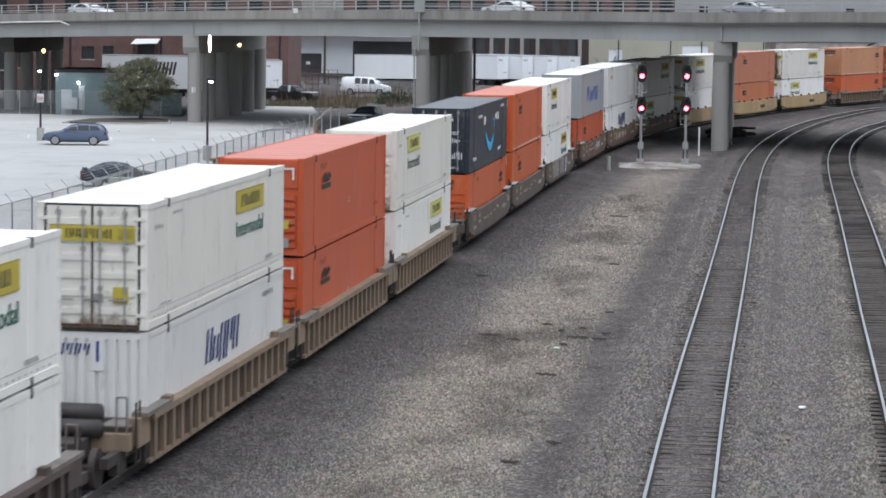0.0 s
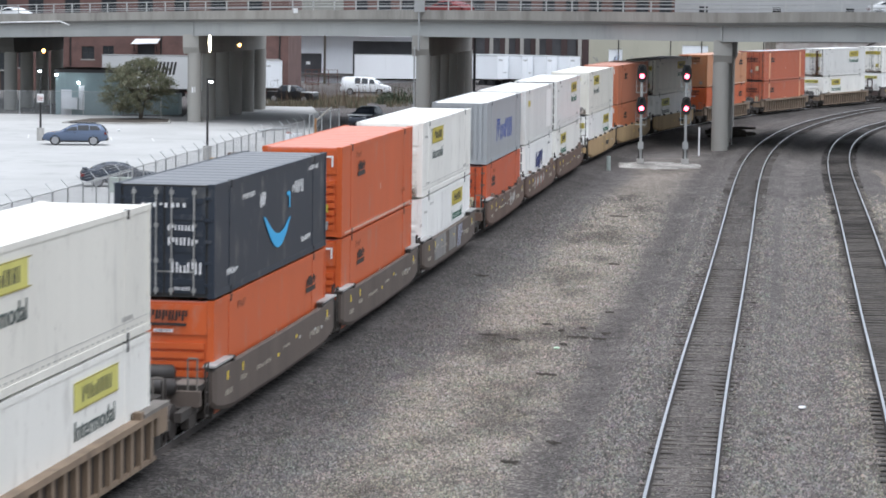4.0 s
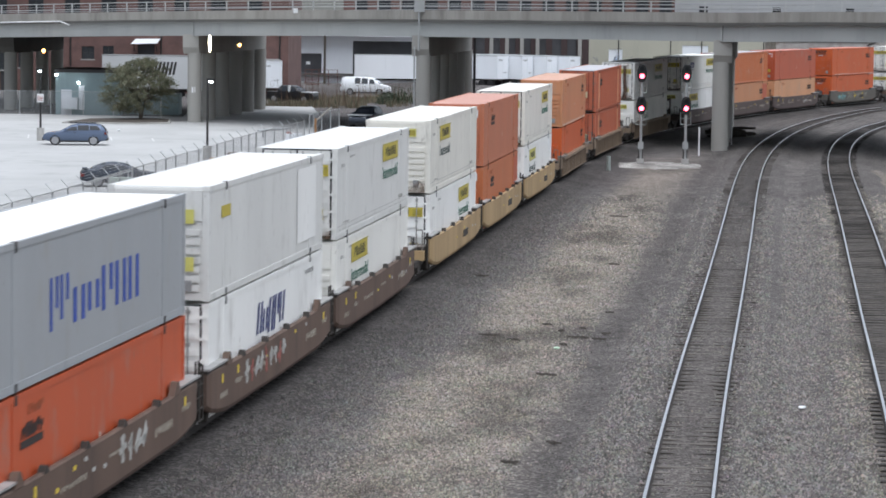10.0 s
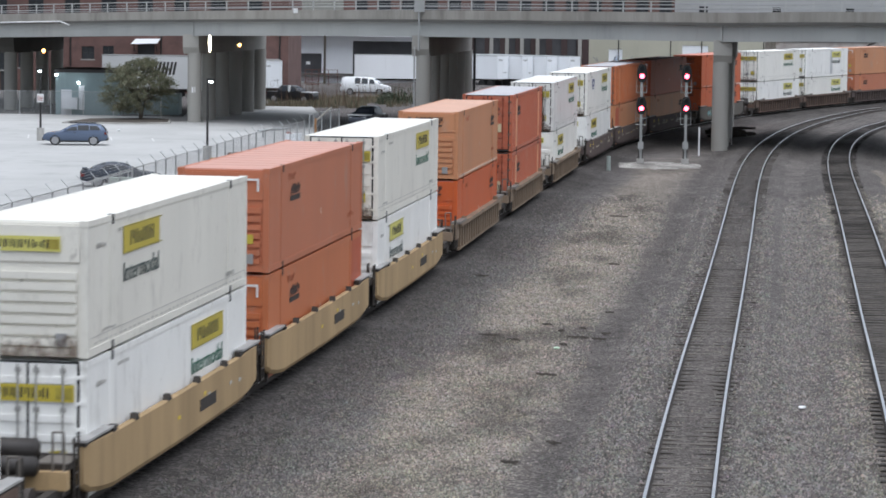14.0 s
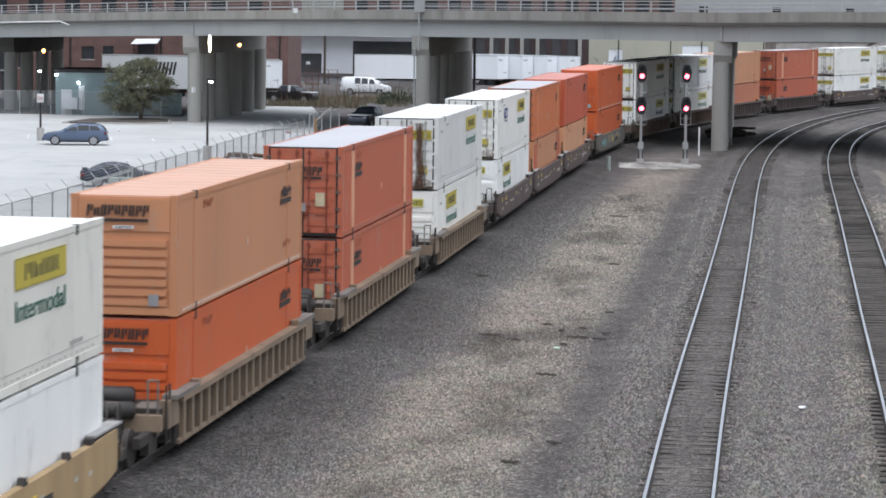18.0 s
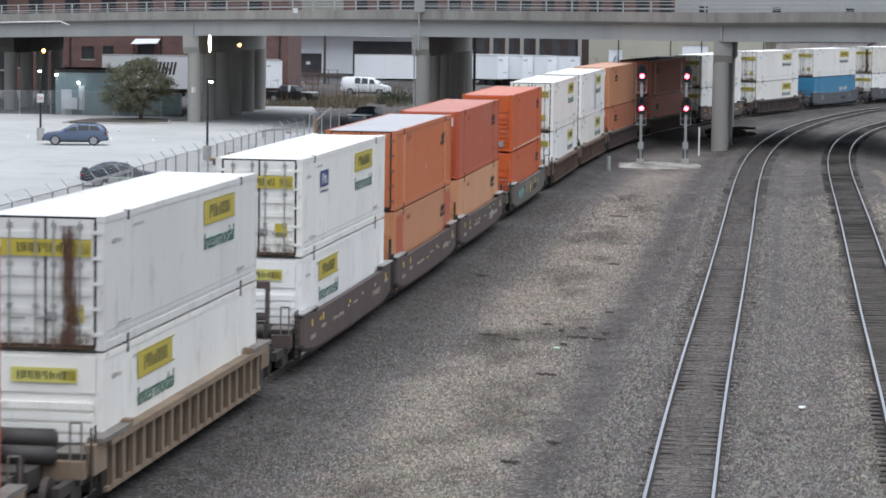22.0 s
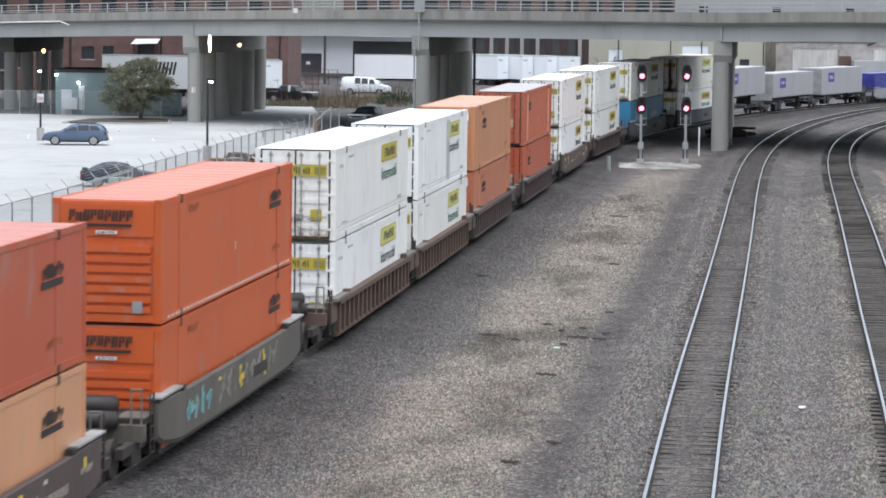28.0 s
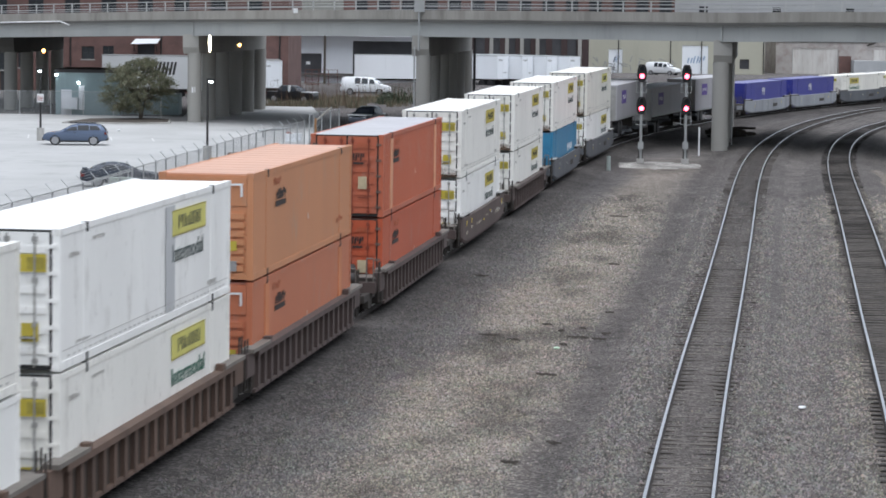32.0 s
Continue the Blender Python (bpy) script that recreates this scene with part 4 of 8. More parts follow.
def load_box(colour, end, style="", roof="", length=16.154, label="", opts=()):
    """A shipping container; the near end faces down the line towards -y. end: doors, slats, ribs or plain."""
    pm, rm = paint_mat(colour), paint_mat(roof or colour, True)
    L2 = length / 2
    name = colour.replace("_", " ")
    root = thing("shipping_container", label or f"{name} steel shipping container on a moving rail car", "container", group="containers on the train")
    corr = "corrugated" in opts
    key = (colour, length)

    def shell():
        if not corr:
            return box(-W2 + 0.02, W2 - 0.02, -L2 + 0.04, L2 - 0.04, 0.10, H - 0.05, 0.012)
        bm = bmesh.new()
        n = int(length / 0.28)
        rows = []
        for k in range(n * 4 + 1):
            y = -L2 + 0.06 + (length - 0.12) * k / (n * 4)
            x = W2 - (0.055 if k % 4 in (1, 2) else 0.018)
            rows.append([bm.verts.new(p) for p in ((-x, y, 0.10), (x, y, 0.10), (x, y, H - 0.05), (-x, y, H - 0.05))])
        for a, b in zip(rows, rows[1:]):
            for k in range(4):
                bm.faces.new((a[k], a[(k + 1) % 4], b[(k + 1) % 4], b[k]))
        bm.faces.new(rows[0])
        bm.faces.new(rows[-1])
        return bm

    part("body", shared(("load_body", corr, length), pm, shell), pm, root)

    def roof_mesh():
        bm = bmesh.new()
        rows = []
        n = int(length / 1.2)
        ys = [-L2 + 0.12]
        for k in range(n):
            y = -L2 + 0.6 + k * 1.2
            ys += [y - 0.05, y - 0.02, y + 0.02, y + 0.05]
        ys.append(L2 - 0.12)
        for k, y in enumerate(ys):
            z = H - 0.002 if 0 < k < len(ys) - 1 and (k - 1) % 4 in (1, 2) else H - 0.014
            rows.append([bm.verts.new(p) for p in ((-W2 + 0.07, y, z), (W2 - 0.07, y, z), (W2 - 0.07, y, H - 0.05), (-W2 + 0.07, y, H - 0.05))])
        for a, b in zip(rows, rows[1:]):
            for k in range(4):
                bm.faces.new((a[k], a[(k + 1) % 4], b[(k + 1) % 4], b[k]))
        bm.faces.new(rows[0])
        bm.faces.new(rows[-1])
        return bm

    part("roof_panel", shared(("load_roof", length), rm, roof_mesh), rm, root, "roof panel paler than the sides")
    for sx in (-1, 1):
        part("top_rail", shared(("top_rail", sx, length), pm, lambda: box(min(sx * 1.21, sx * W2), max(sx * 1.21, sx * W2), -L2 + 0.1, L2 - 0.1, H - 0.13, H, 0.012)), pm, root)
        part("bottom_rail", shared(("bottom_rail", sx, length), pm, lambda: box(min(sx * 1.18, sx * (W2 - 0.003)), max(sx * 1.18, sx * (W2 - 0.003)), -L2 + 0.1, L2 - 0.1, 0.0, 0.17, 0.012)), pm, root)
        for sy in (-1, 1):
            part("corner_post", shared(("corner_post", sx, sy, length), pm, lambda: box(min(sx * 1.13, sx * W2), max(sx * 1.13, sx * W2), min(sy * (L2 - 0.16), sy * L2), max(sy * (L2 - 0.16), sy * L2), 0.11, H - 0.11, 0.015)), pm, root)
    for z0, z1 in ((0.0, 0.118), (H - 0.118, H + 0.006)):
        for sx in (-1, 1):
            for sy in (-1, 1):
                part("corner_casting", shared(("corner_casting", sx, sy, z0, length), pm, lambda: box(min(sx * 1.12, sx * (W2 + 0.008)), max(sx * 1.12, sx * (W2 + 0.008)), min(sy * (L2 - 0.18), sy * (L2 + 0.008)), max(sy * (L2 - 0.18), sy * (L2 + 0.008)), z0, z1, 0.012)), pm, root)
    if length > 15:
        for sy in (-1, 1):
            for z0, z1 in ((-0.02, 0.16), (H - 0.20, H + 0.012)):
                part("lift_fitting", shared(("lift_fitting", sy, z0), M_INK, lambda: box(1.20, W2 + 0.012, sy * 6.02 - 0.07, sy * 6.02 + 0.07, z0, z1, 0.015)), M_INK, root, "dark lifting fitting")
            if "pale_posts" in opts:
                pale = M_POST if colour == "faded_red" else M_POST_DULL
                part("side_post", shared(("pale_side_post", sy), pale, lambda: box(1.18, W2 + 0.004, sy * 6.02 - 0.28, sy * 6.02 + 0.28, 0.17, H - 0.2)), pale, root, "pale orange load post")
            else:
                part("side_post", shared(("side_seam", sy), pm, lambda: box(1.20, W2 - 0.006, sy * 6.02 - 0.22, sy * 6.02 + 0.22, 0.17, H - 0.13, 0.006)), pm, root)
    near_end(root, end, pm, L2, style, opts)
    side_marks(root, style, end, L2, opts)
    part("far_end_sill", shared(("far_end_sill", length), pm, lambda: box(-1.13, 1.13, L2 - 0.06, L2, 0.0, 0.2, 0.01)), pm, root)
    return root


def rust_stain():
    """Rust that has run down a panel, ragged and see-through at its edges."""
    m = bpy.data.materials.new("rust_stain")
    m.use_nodes = True
    n, l = m.node_tree.nodes, m.node_tree.links
    bs, out = n["Principled BSDF"], n["Material Output"]
    bs.inputs["Base Color"].default_value, bs.inputs["Roughness"].default_value = (0.10, 0.05, 0.032, 1), 0.9
    tc, mp, no = n.new("ShaderNodeTexCoord"), n.new("ShaderNodeMapping"), n.new("ShaderNodeTexNoise")
    mp.inputs["Scale"].default_value = (5.0, 1.0, 0.9)
    no.inputs["Scale"].default_value, no.inputs["Detail"].default_value, no.inputs["Roughness"].default_value = 1.3, 7.0, 0.7
    l.new(tc.outputs["Object"], mp.inputs["Vector"])
    l.new(mp.outputs["Vector"], no.inputs["Vector"])
    sp, d1, d2, mr, mu = n.new("ShaderNodeSeparateXYZ"), n.new("ShaderNodeMath"), n.new("ShaderNodeMath"), n.new("ShaderNodeMapRange"), n.new("ShaderNodeMath")
    l.new(tc.outputs["Object"], sp.inputs["Vector"])
    d1.operation, d2.operation, mu.operation = "SUBTRACT", "ABSOLUTE", "MULTIPLY"
    d1.inputs[1].default_value = 0.55
    l.new(sp.outputs["X"], d1.inputs[0])
    l.new(d1.outputs[0], d2.inputs[0])
    mr.inputs["From Min"].default_value, mr.inputs["From Max"].default_value, mr.inputs["To Min"].default_value, mr.inputs["To Max"].default_value = 0.05, 0.38, 1.25, 0.0
    l.new(d2.outputs[0], mr.inputs["Value"])
    l.new(mr.outputs["Result"], mu.inputs[0])
    l.new(no.outputs["Fac"], mu.inputs[1])
    th = n.new("ShaderNodeMapRange")
    th.inputs["From Min"].default_value, th.inputs["From Max"].default_value, th.inputs["To Max"].default_value = 0.36, 0.68, 0.9
    l.new(mu.outputs[0], th.inputs["Value"])
    tr, mix = n.new("ShaderNodeBsdfTransparent"), n.new("ShaderNodeMixShader")
    l.new(th.outputs["Result"], mix.inputs["Fac"])
    l.new(tr.outputs[0], mix.inputs[1])
    l.new(bs.outputs[0], mix.inputs[2])
    l.new(mix.outputs[0], out.inputs["Surface"])
    return m


def grime():
    """Brown dirt, thickest at the foot, ragged and see-through higher up."""
    m = bpy.data.materials.new("brown_grime")
    m.use_nodes = True
    n, l = m.node_tree.nodes, m.node_tree.links
    bs, out = n["Principled BSDF"], n["Material Output"]
    bs.inputs["Base Color"].default_value, bs.inputs["Roughness"].default_value = (0.17, 0.105, 0.065, 1), 0.9
    tc, no, sp, mr, ad, th = [n.new(k) for k in ("ShaderNodeTexCoord", "ShaderNodeTexNoise", "ShaderNodeSeparateXYZ", "ShaderNodeMapRange", "ShaderNodeMath", "ShaderNodeMapRange")]
    oi, mu, av = n.new("ShaderNodeObjectInfo"), n.new("ShaderNodeMath"), n.new("ShaderNodeVectorMath")
    mu.operation, mu.inputs[1].default_value = "MULTIPLY", 40.0
    l.new(oi.outputs["Random"], mu.inputs[0])
    l.new(tc.outputs["Object"], av.inputs[0])
    l.new(mu.outputs[0], av.inputs[1])
    no.inputs["Scale"].default_value, no.inputs["Detail"].default_value, no.inputs["Roughness"].default_value = 2.6, 7.0, 0.65
    l.new(av.outputs[0], no.inputs["Vector"])
    l.new(tc.outputs["Object"], sp.inputs["Vector"])
    mr.inputs["From Max"].default_value, mr.inputs["To Min"].default_value, mr.inputs["To Max"].default_value = 0.95, 0.26, -0.28
    l.new(sp.outputs["Z"], mr.inputs["Value"])
    l.new(no.outputs["Fac"], ad.inputs[0])
    l.new(mr.outputs["Result"], ad.inputs[1])
    th.inputs["From Min"].default_value, th.inputs["From Max"].default_value, th.inputs["To Max"].default_value = 0.52, 0.86, 0.6
    l.new(ad.outputs[0], th.inputs["Value"])
    tr, mix = n.new("ShaderNodeBsdfTransparent"), n.new("ShaderNodeMixShader")
    l.new(th.outputs["Result"], mix.inputs["Fac"])
    l.new(tr.outputs[0], mix.inputs[1])
    l.new(bs.outputs[0], mix.inputs[2])
    l.new(mix.outputs[0], out.inputs["Surface"])
    return m


M_GRIME = grime()
M_RUST_STAIN = rust_stain()
M_TANLABEL = mat("worn_beige_label", (0.55, 0.46, 0.30), 0.7, 0, 0.3, 0.3, 12, 0)
M_POST_DULL = mat("faded_post_paint", (0.60, 0.225, 0.10), 0.5, 0, 0.2, 1, 20, 0.05)
M_POST = mat("pale_post_paint", (0.70, 0.34, 0.20), 0.5, 0, 0.2, 1, 20, 0.05)


def near_end(root, end, pm, L2, style, opts):
    y = -L2
    rod = M_ROD_RED if style == "orange" else M_LOCKBAR
    if end == "doors":
        part("door_frame", shared(("door_frame", L2), M_GASKET, lambda: box(-1.13, 1.13, y + 0.03, y + 0.10, 0.02, H - 0.02)), M_GASKET, root, "dark door gasket")
        for sx in (-1, 1):
            a, b = sorted((sx * 0.03, sx * 1.065))

            door = part("door", shared(("door_leaf", sx, L2), pm, lambda: box(a, b, y + 0.0, y + 0.07, 0.12, H - 0.06, 0.012)), pm, root)
            for k in range(6):
                part("door_ridge", shared(("door_ridge", sx, L2), pm, lambda: box(a + 0.06, b - 0.06, y - 0.035, y + 0.001, -0.07, 0.07, 0.03)), pm, door, m=Matrix.Translation((0, 0, 0.42 + k * 0.41)))
            for dx in (0.20, 0.78):
                bm = bmesh.new()
                bm_tube(bm, (sx * dx, y - 0.065, 0.08), (sx * dx, y - 0.065, H - 0.08), 0.022, 8)
                for z in (0.2, 0.95, 1.85, H - 0.2):
                    bm_box(bm, sx * dx - 0.05, sx * dx + 0.05, y - 0.09, y + 0.0, z - 0.05, z + 0.05)
                part("lock_rod", shared(("lock_rod", sx, dx, L2), rod, lambda: bm), rod, door)
                bm2 = box(sx * dx - (0.36 if sx * dx > 0 else -0.02), sx * dx + (0.02 if sx * dx > 0 else 0.36), y - 0.10, y - 0.075, 0.66, 0.70)
                part("lock_handle", shared(("lock_handle", sx, dx, L2), rod, lambda: bm2), rod, door)
            for k in range(5):
                part("hinge", shared(("hinge", sx, k, L2), M_HINGE if style == "orange" else pm, lambda: box(min(sx * 1.04, sx * 1.22), max(sx * 1.04, sx * 1.22), y - 0.03, y + 0.0, 0.3 + k * 0.55, 0.38 + k * 0.55, 0.01)), M_HINGE if style == "orange" else pm, door)
        part("header", shared(("door_header", L2), M_GASKET, lambda: box(-1.14, 1.14, y - 0.004, y + 0.03, H - 0.056, H - 0.035)), M_GASKET, root)
    elif end == "slats":
        for k in range(7):
            z = 0.32 + k * 0.235
            part("end_ridge", shared(("end_ridge", L2), pm, lambda: box(-1.05, 1.05, y - 0.035, y + 0.06, -0.075, 0.075, 0.035, 2)), pm, root, m=Matrix.Translation((0, 0, z)))
        part("end_panel", shared(("end_panel", L2), pm, lambda: box(-1.12, 1.12, y + 0.0, y + 0.06, 2.02, H - 0.1, 0.015)), pm, root)
        part("end_sill", shared(("end_sill_l", L2), pm, lambda: box(-1.12, 1.12, y - 0.006, y + 0.05, 0.02, 0.2, 0.015)), pm, root)
        part("vent_box", shared(("vent_box", L2), M_GREYINK, lambda: box(0.62, 0.86, y - 0.06, y + 0.0, 0.24, 0.52, 0.03)), M_GREYINK, root, "small grey document box")
    elif end == "ribs":
        for k in range(9):
            x = -0.98 + k * 0.245
            part("end_rib", shared(("end_rib", L2), pm, lambda: box(-0.075, 0.075, y - 0.012, y + 0.06, 0.2, H - 0.15, 0.025)), pm, root, m=Matrix.Translation((x, 0, 0)))
        part("end_beam", shared(("end_beam", L2), pm, lambda: box(-1.12, 1.12, y - 0.004, y + 0.05, H - 0.16, H - 0.02, 0.015)), pm, root)
        part("end_sill", shared(("end_sill_l", L2), pm, lambda: box(-1.12, 1.12, y - 0.006, y + 0.05, 0.02, 0.2, 0.015)), pm, root)
    else:
        for x in (-0.85, -0.4, 0.55):
            part("end_rib", shared(("end_rib_w", L2), pm, lambda: box(-0.05, 0.05, y - 0.03, y + 0.05, 0.15, H - 0.12, 0.015)), pm, root, m=Matrix.Translation((x, 0, 0)))
        part("end_panel", shared(("end_panel_f", L2), pm, lambda: box(-1.12, 1.12, y + 0.012, y + 0.06, 0.05, H - 0.03, 0.01)), pm, root)
    f = y - 0.045 if end != "ribs" else y - 0.02
    if style == "yellow":
        lower = end == "slats"
        z0, z1 = (2.24, 2.56) if lower else (2.02, 2.38)
        part("end_plate", shared(("end_plate", lower, L2), M_PLATE if not lower else M_PLATE_DIM, lambda: box(-0.98 if not lower else -0.75, 1.02 if not lower else 0.72, f - 0.012, f, z0, z1)), M_PLATE, root, "yellow plate with dark writing")
        part("marking", shared(("end_plate_bars", lower, L2), M_INK, lambda: end_marks(f - 0.013, -0.62, 0.48, z0 + 0.07, z1 - 0.07, 7, 4)), M_INK, root)
        if not lower:
            part("warning_label", shared(("warning_label", L2), M_PLATE, lambda: box(0.50, 0.86, f - 0.012, f, 0.60, 0.98)), M_PLATE, root, "yellow warning label")
            part("marking", shared(("warning_bars", L2), M_INK, lambda: end_marks(f - 0.013, 0.53, 0.83, 0.63, 0.72, 4, 8)), M_INK, root)
            part("grey_label", shared(("grey_label", L2), M_GREYINK, lambda: box(0.05, 0.27, f - 0.01, f, 0.62, 0.82)), M_GREYINK, root)
        part("plate_scroll", shared(("plate_scroll", lower, L2), M_PLATE_DARK, lambda: box(0.62 if not lower else 0.40, 0.99 if not lower else 0.69, f - 0.016, f - 0.012, z0 + 0.05, z1 - 0.06)), M_PLATE_DARK, root, "darker scroll on the plate")
    elif style == "orange":
        zn = 1.98 if end == "doors" else 2.38
        part("marking", shared(("end_name", L2, end), M_INK_BROWN, lambda: end_marks(f - 0.012, -0.92, 0.62, zn, zn + 0.27, 9, 21, 0.1, 0.34)), M_INK_BROWN, root, "dark bars of a name")
        part("marking", shared(("end_name_line", L2, end), M_INK_BROWN, lambda: box(-0.92, 0.6, f - 0.02, f - 0.004, zn - 0.13, zn - 0.06)), M_INK_BROWN, root, "dark line under the name")
        if end == "doors":
            part("paper_label", shared(("paper_label", L2), M_TANLABEL, lambda: box(0.42, 0.72, f - 0.03, f - 0.005, 0.98, 1.42)), M_TANLABEL, root, "worn beige label")
            part("document_box", shared(("document_box", L2), M_GREYINK, lambda: box(-0.06, 0.10, f - 0.06, f - 0.005, 0.80, 1.08, 0.02)), M_GREYINK, root, "grey document box")
            part("marking", shared(("door_codes", L2), M_FAINT, lambda: end_marks(f - 0.004, 0.38, 0.86, 2.42, 2.60, 4, 23)), M_FAINT, root)
            part("paper_label", shared(("low_label", L2), M_TANLABEL, lambda: box(-0.86, -0.50, f - 0.03, f - 0.005, 0.64, 0.82)), M_TANLABEL, root, "small beige label")
        elif "corner" in opts:
            part("corner_mark", shared(("corner_mark", L2), M_WHITEINK, lambda: corner_mark(f)), M_WHITEINK, root, "white corner mark")
            part("warning_label", shared(("orange_label", L2), M_PLATE, lambda: box(0.58, 0.86, f - 0.012, f, 0.80, 1.06)), M_PLATE, root, "small yellow label")
        elif end == "slats":
            part("reflector_strip", shared(("reflector_strip", L2), M_WHITEINK, lambda: box(-0.25, 0.25, f - 0.012, f - 0.002, 2.08, 2.16)), M_WHITEINK, root)
            part("reflector_bars", shared(("reflector_bars", L2), M_INK, lambda: end_marks(f - 0.013, -0.2, 0.2, 2.09, 2.15, 3, 2)), M_INK, root)
        else:
            part("corner_mark", shared(("corner_mark", L2), M_WHITEINK, lambda: corner_mark(f)), M_WHITEINK, root, "white corner mark")
    elif style == "blue_word":
        part("marking", shared(("blue_word_end", L2), M_NAVYINK, lambda: end_marks(f - 0.004, -0.95, 0.05, 2.35, 2.62, 5, 31, 0.2)), M_NAVYINK, root)
        part("label_sheet", shared(("label_sheet", L2), M_WHITEINK, lambda: box(0.0, 0.28, f - 0.02, f, 2.0, 2.72)), M_WHITEINK, root)
        part("label_bar", shared(("label_bar", L2), M_NAVYINK, lambda: box(0.11, 0.18, f - 0.028, f - 0.02, 2.2, 2.68)), M_NAVYINK, root)
        me = word("53ft", M_GREYINK, 0.26, 0.52)
        part("lettering", me, M_GREYINK, root, m=Matrix.Translation((-0.72, f - 0.006, 0.72)) @ Matrix.Rotation(radians(-90), 4, "Z"))
    elif style == "silver":
        part("marking", shared(("silver_end", L2), M_BLUEINK, lambda: end_marks(f - 0.004, -0.55, 0.3, 2.42, 2.56, 6, 41)), M_BLUEINK, root)
        part("marking", shared(("silver_label", L2), M_WHITEINK, lambda: end_marks(f - 0.004, -0.25, 0.15, 0.5, 0.72, 3, 42)), M_WHITEINK, root)
        part("end_dent", shared(("end_dent", L2), M_GREYINK, lambda: box(0.55, 0.62, f - 0.03, f, 0.5, 1.6)), M_GREYINK, root)
    elif style == "pale_patch":
        for z in (0.75, 1.95):
            part("warning_label", shared(("patch_label", L2), M_PLATE_DIM, lambda: box(0.30, 0.92, f - 0.012, f, 0.0, 0.36)), M_PLATE_DIM, root, "faded yellow label", m=Matrix.Translation((0, 0, z)))
    elif style == "navy":
        for k, (x0, x1, z0, z1) in enumerate(((-0.6, 0.6, 2.3, 2.42), (-1.0, -0.3, 1.75, 1.85), (0.1, 0.8, 1.72, 1.86), (-0.95, -0.4, 1.4, 1.5), (0.1, 0.9, 1.35, 1.55), (-0.9, -0.3, 0.9, 1.0), (0.2, 1.0, 0.62, 0.92), (-0.9, -0.5, 0.35, 0.45), (0.3, 0.7, 0.2, 0.3))):
            part("marking", end_marks(f - 0.05, x0, x1, z0, z1, 4, 50 + k), M_WHITEINK, root)
    if style == "yellow" and pm.name != "load_paint_bright_white":
        part("grime", shared(("end_grime", L2, end), M_GRIME, lambda: box(-1.1, 1.1, f - 0.062, f - 0.060, 0.03, 0.95)), M_GRIME, root, "brown grime along the foot of the end")
    if "rust" in opts:
        part("rust_stain", box(0.15, 0.95, f - 0.075, f - 0.073, 0.12, H - 0.2), M_RUST_STAIN, root, "brown rust running down the door")


def corner_mark(f):
    bm = bmesh.new()
    bm_box(bm, 0.5, 1.02, f - 0.02, f, 2.56, 2.62)
    bm_box(bm, 0.96, 1.02, f - 0.02, f, 2.26, 2.56)
    bm_box(bm, -1.02, -0.5, f - 0.02, f, 2.56, 2.62)
    bm_box(bm, -1.02, -0.96, f - 0.02, f, 2.42, 2.56)
    return bm


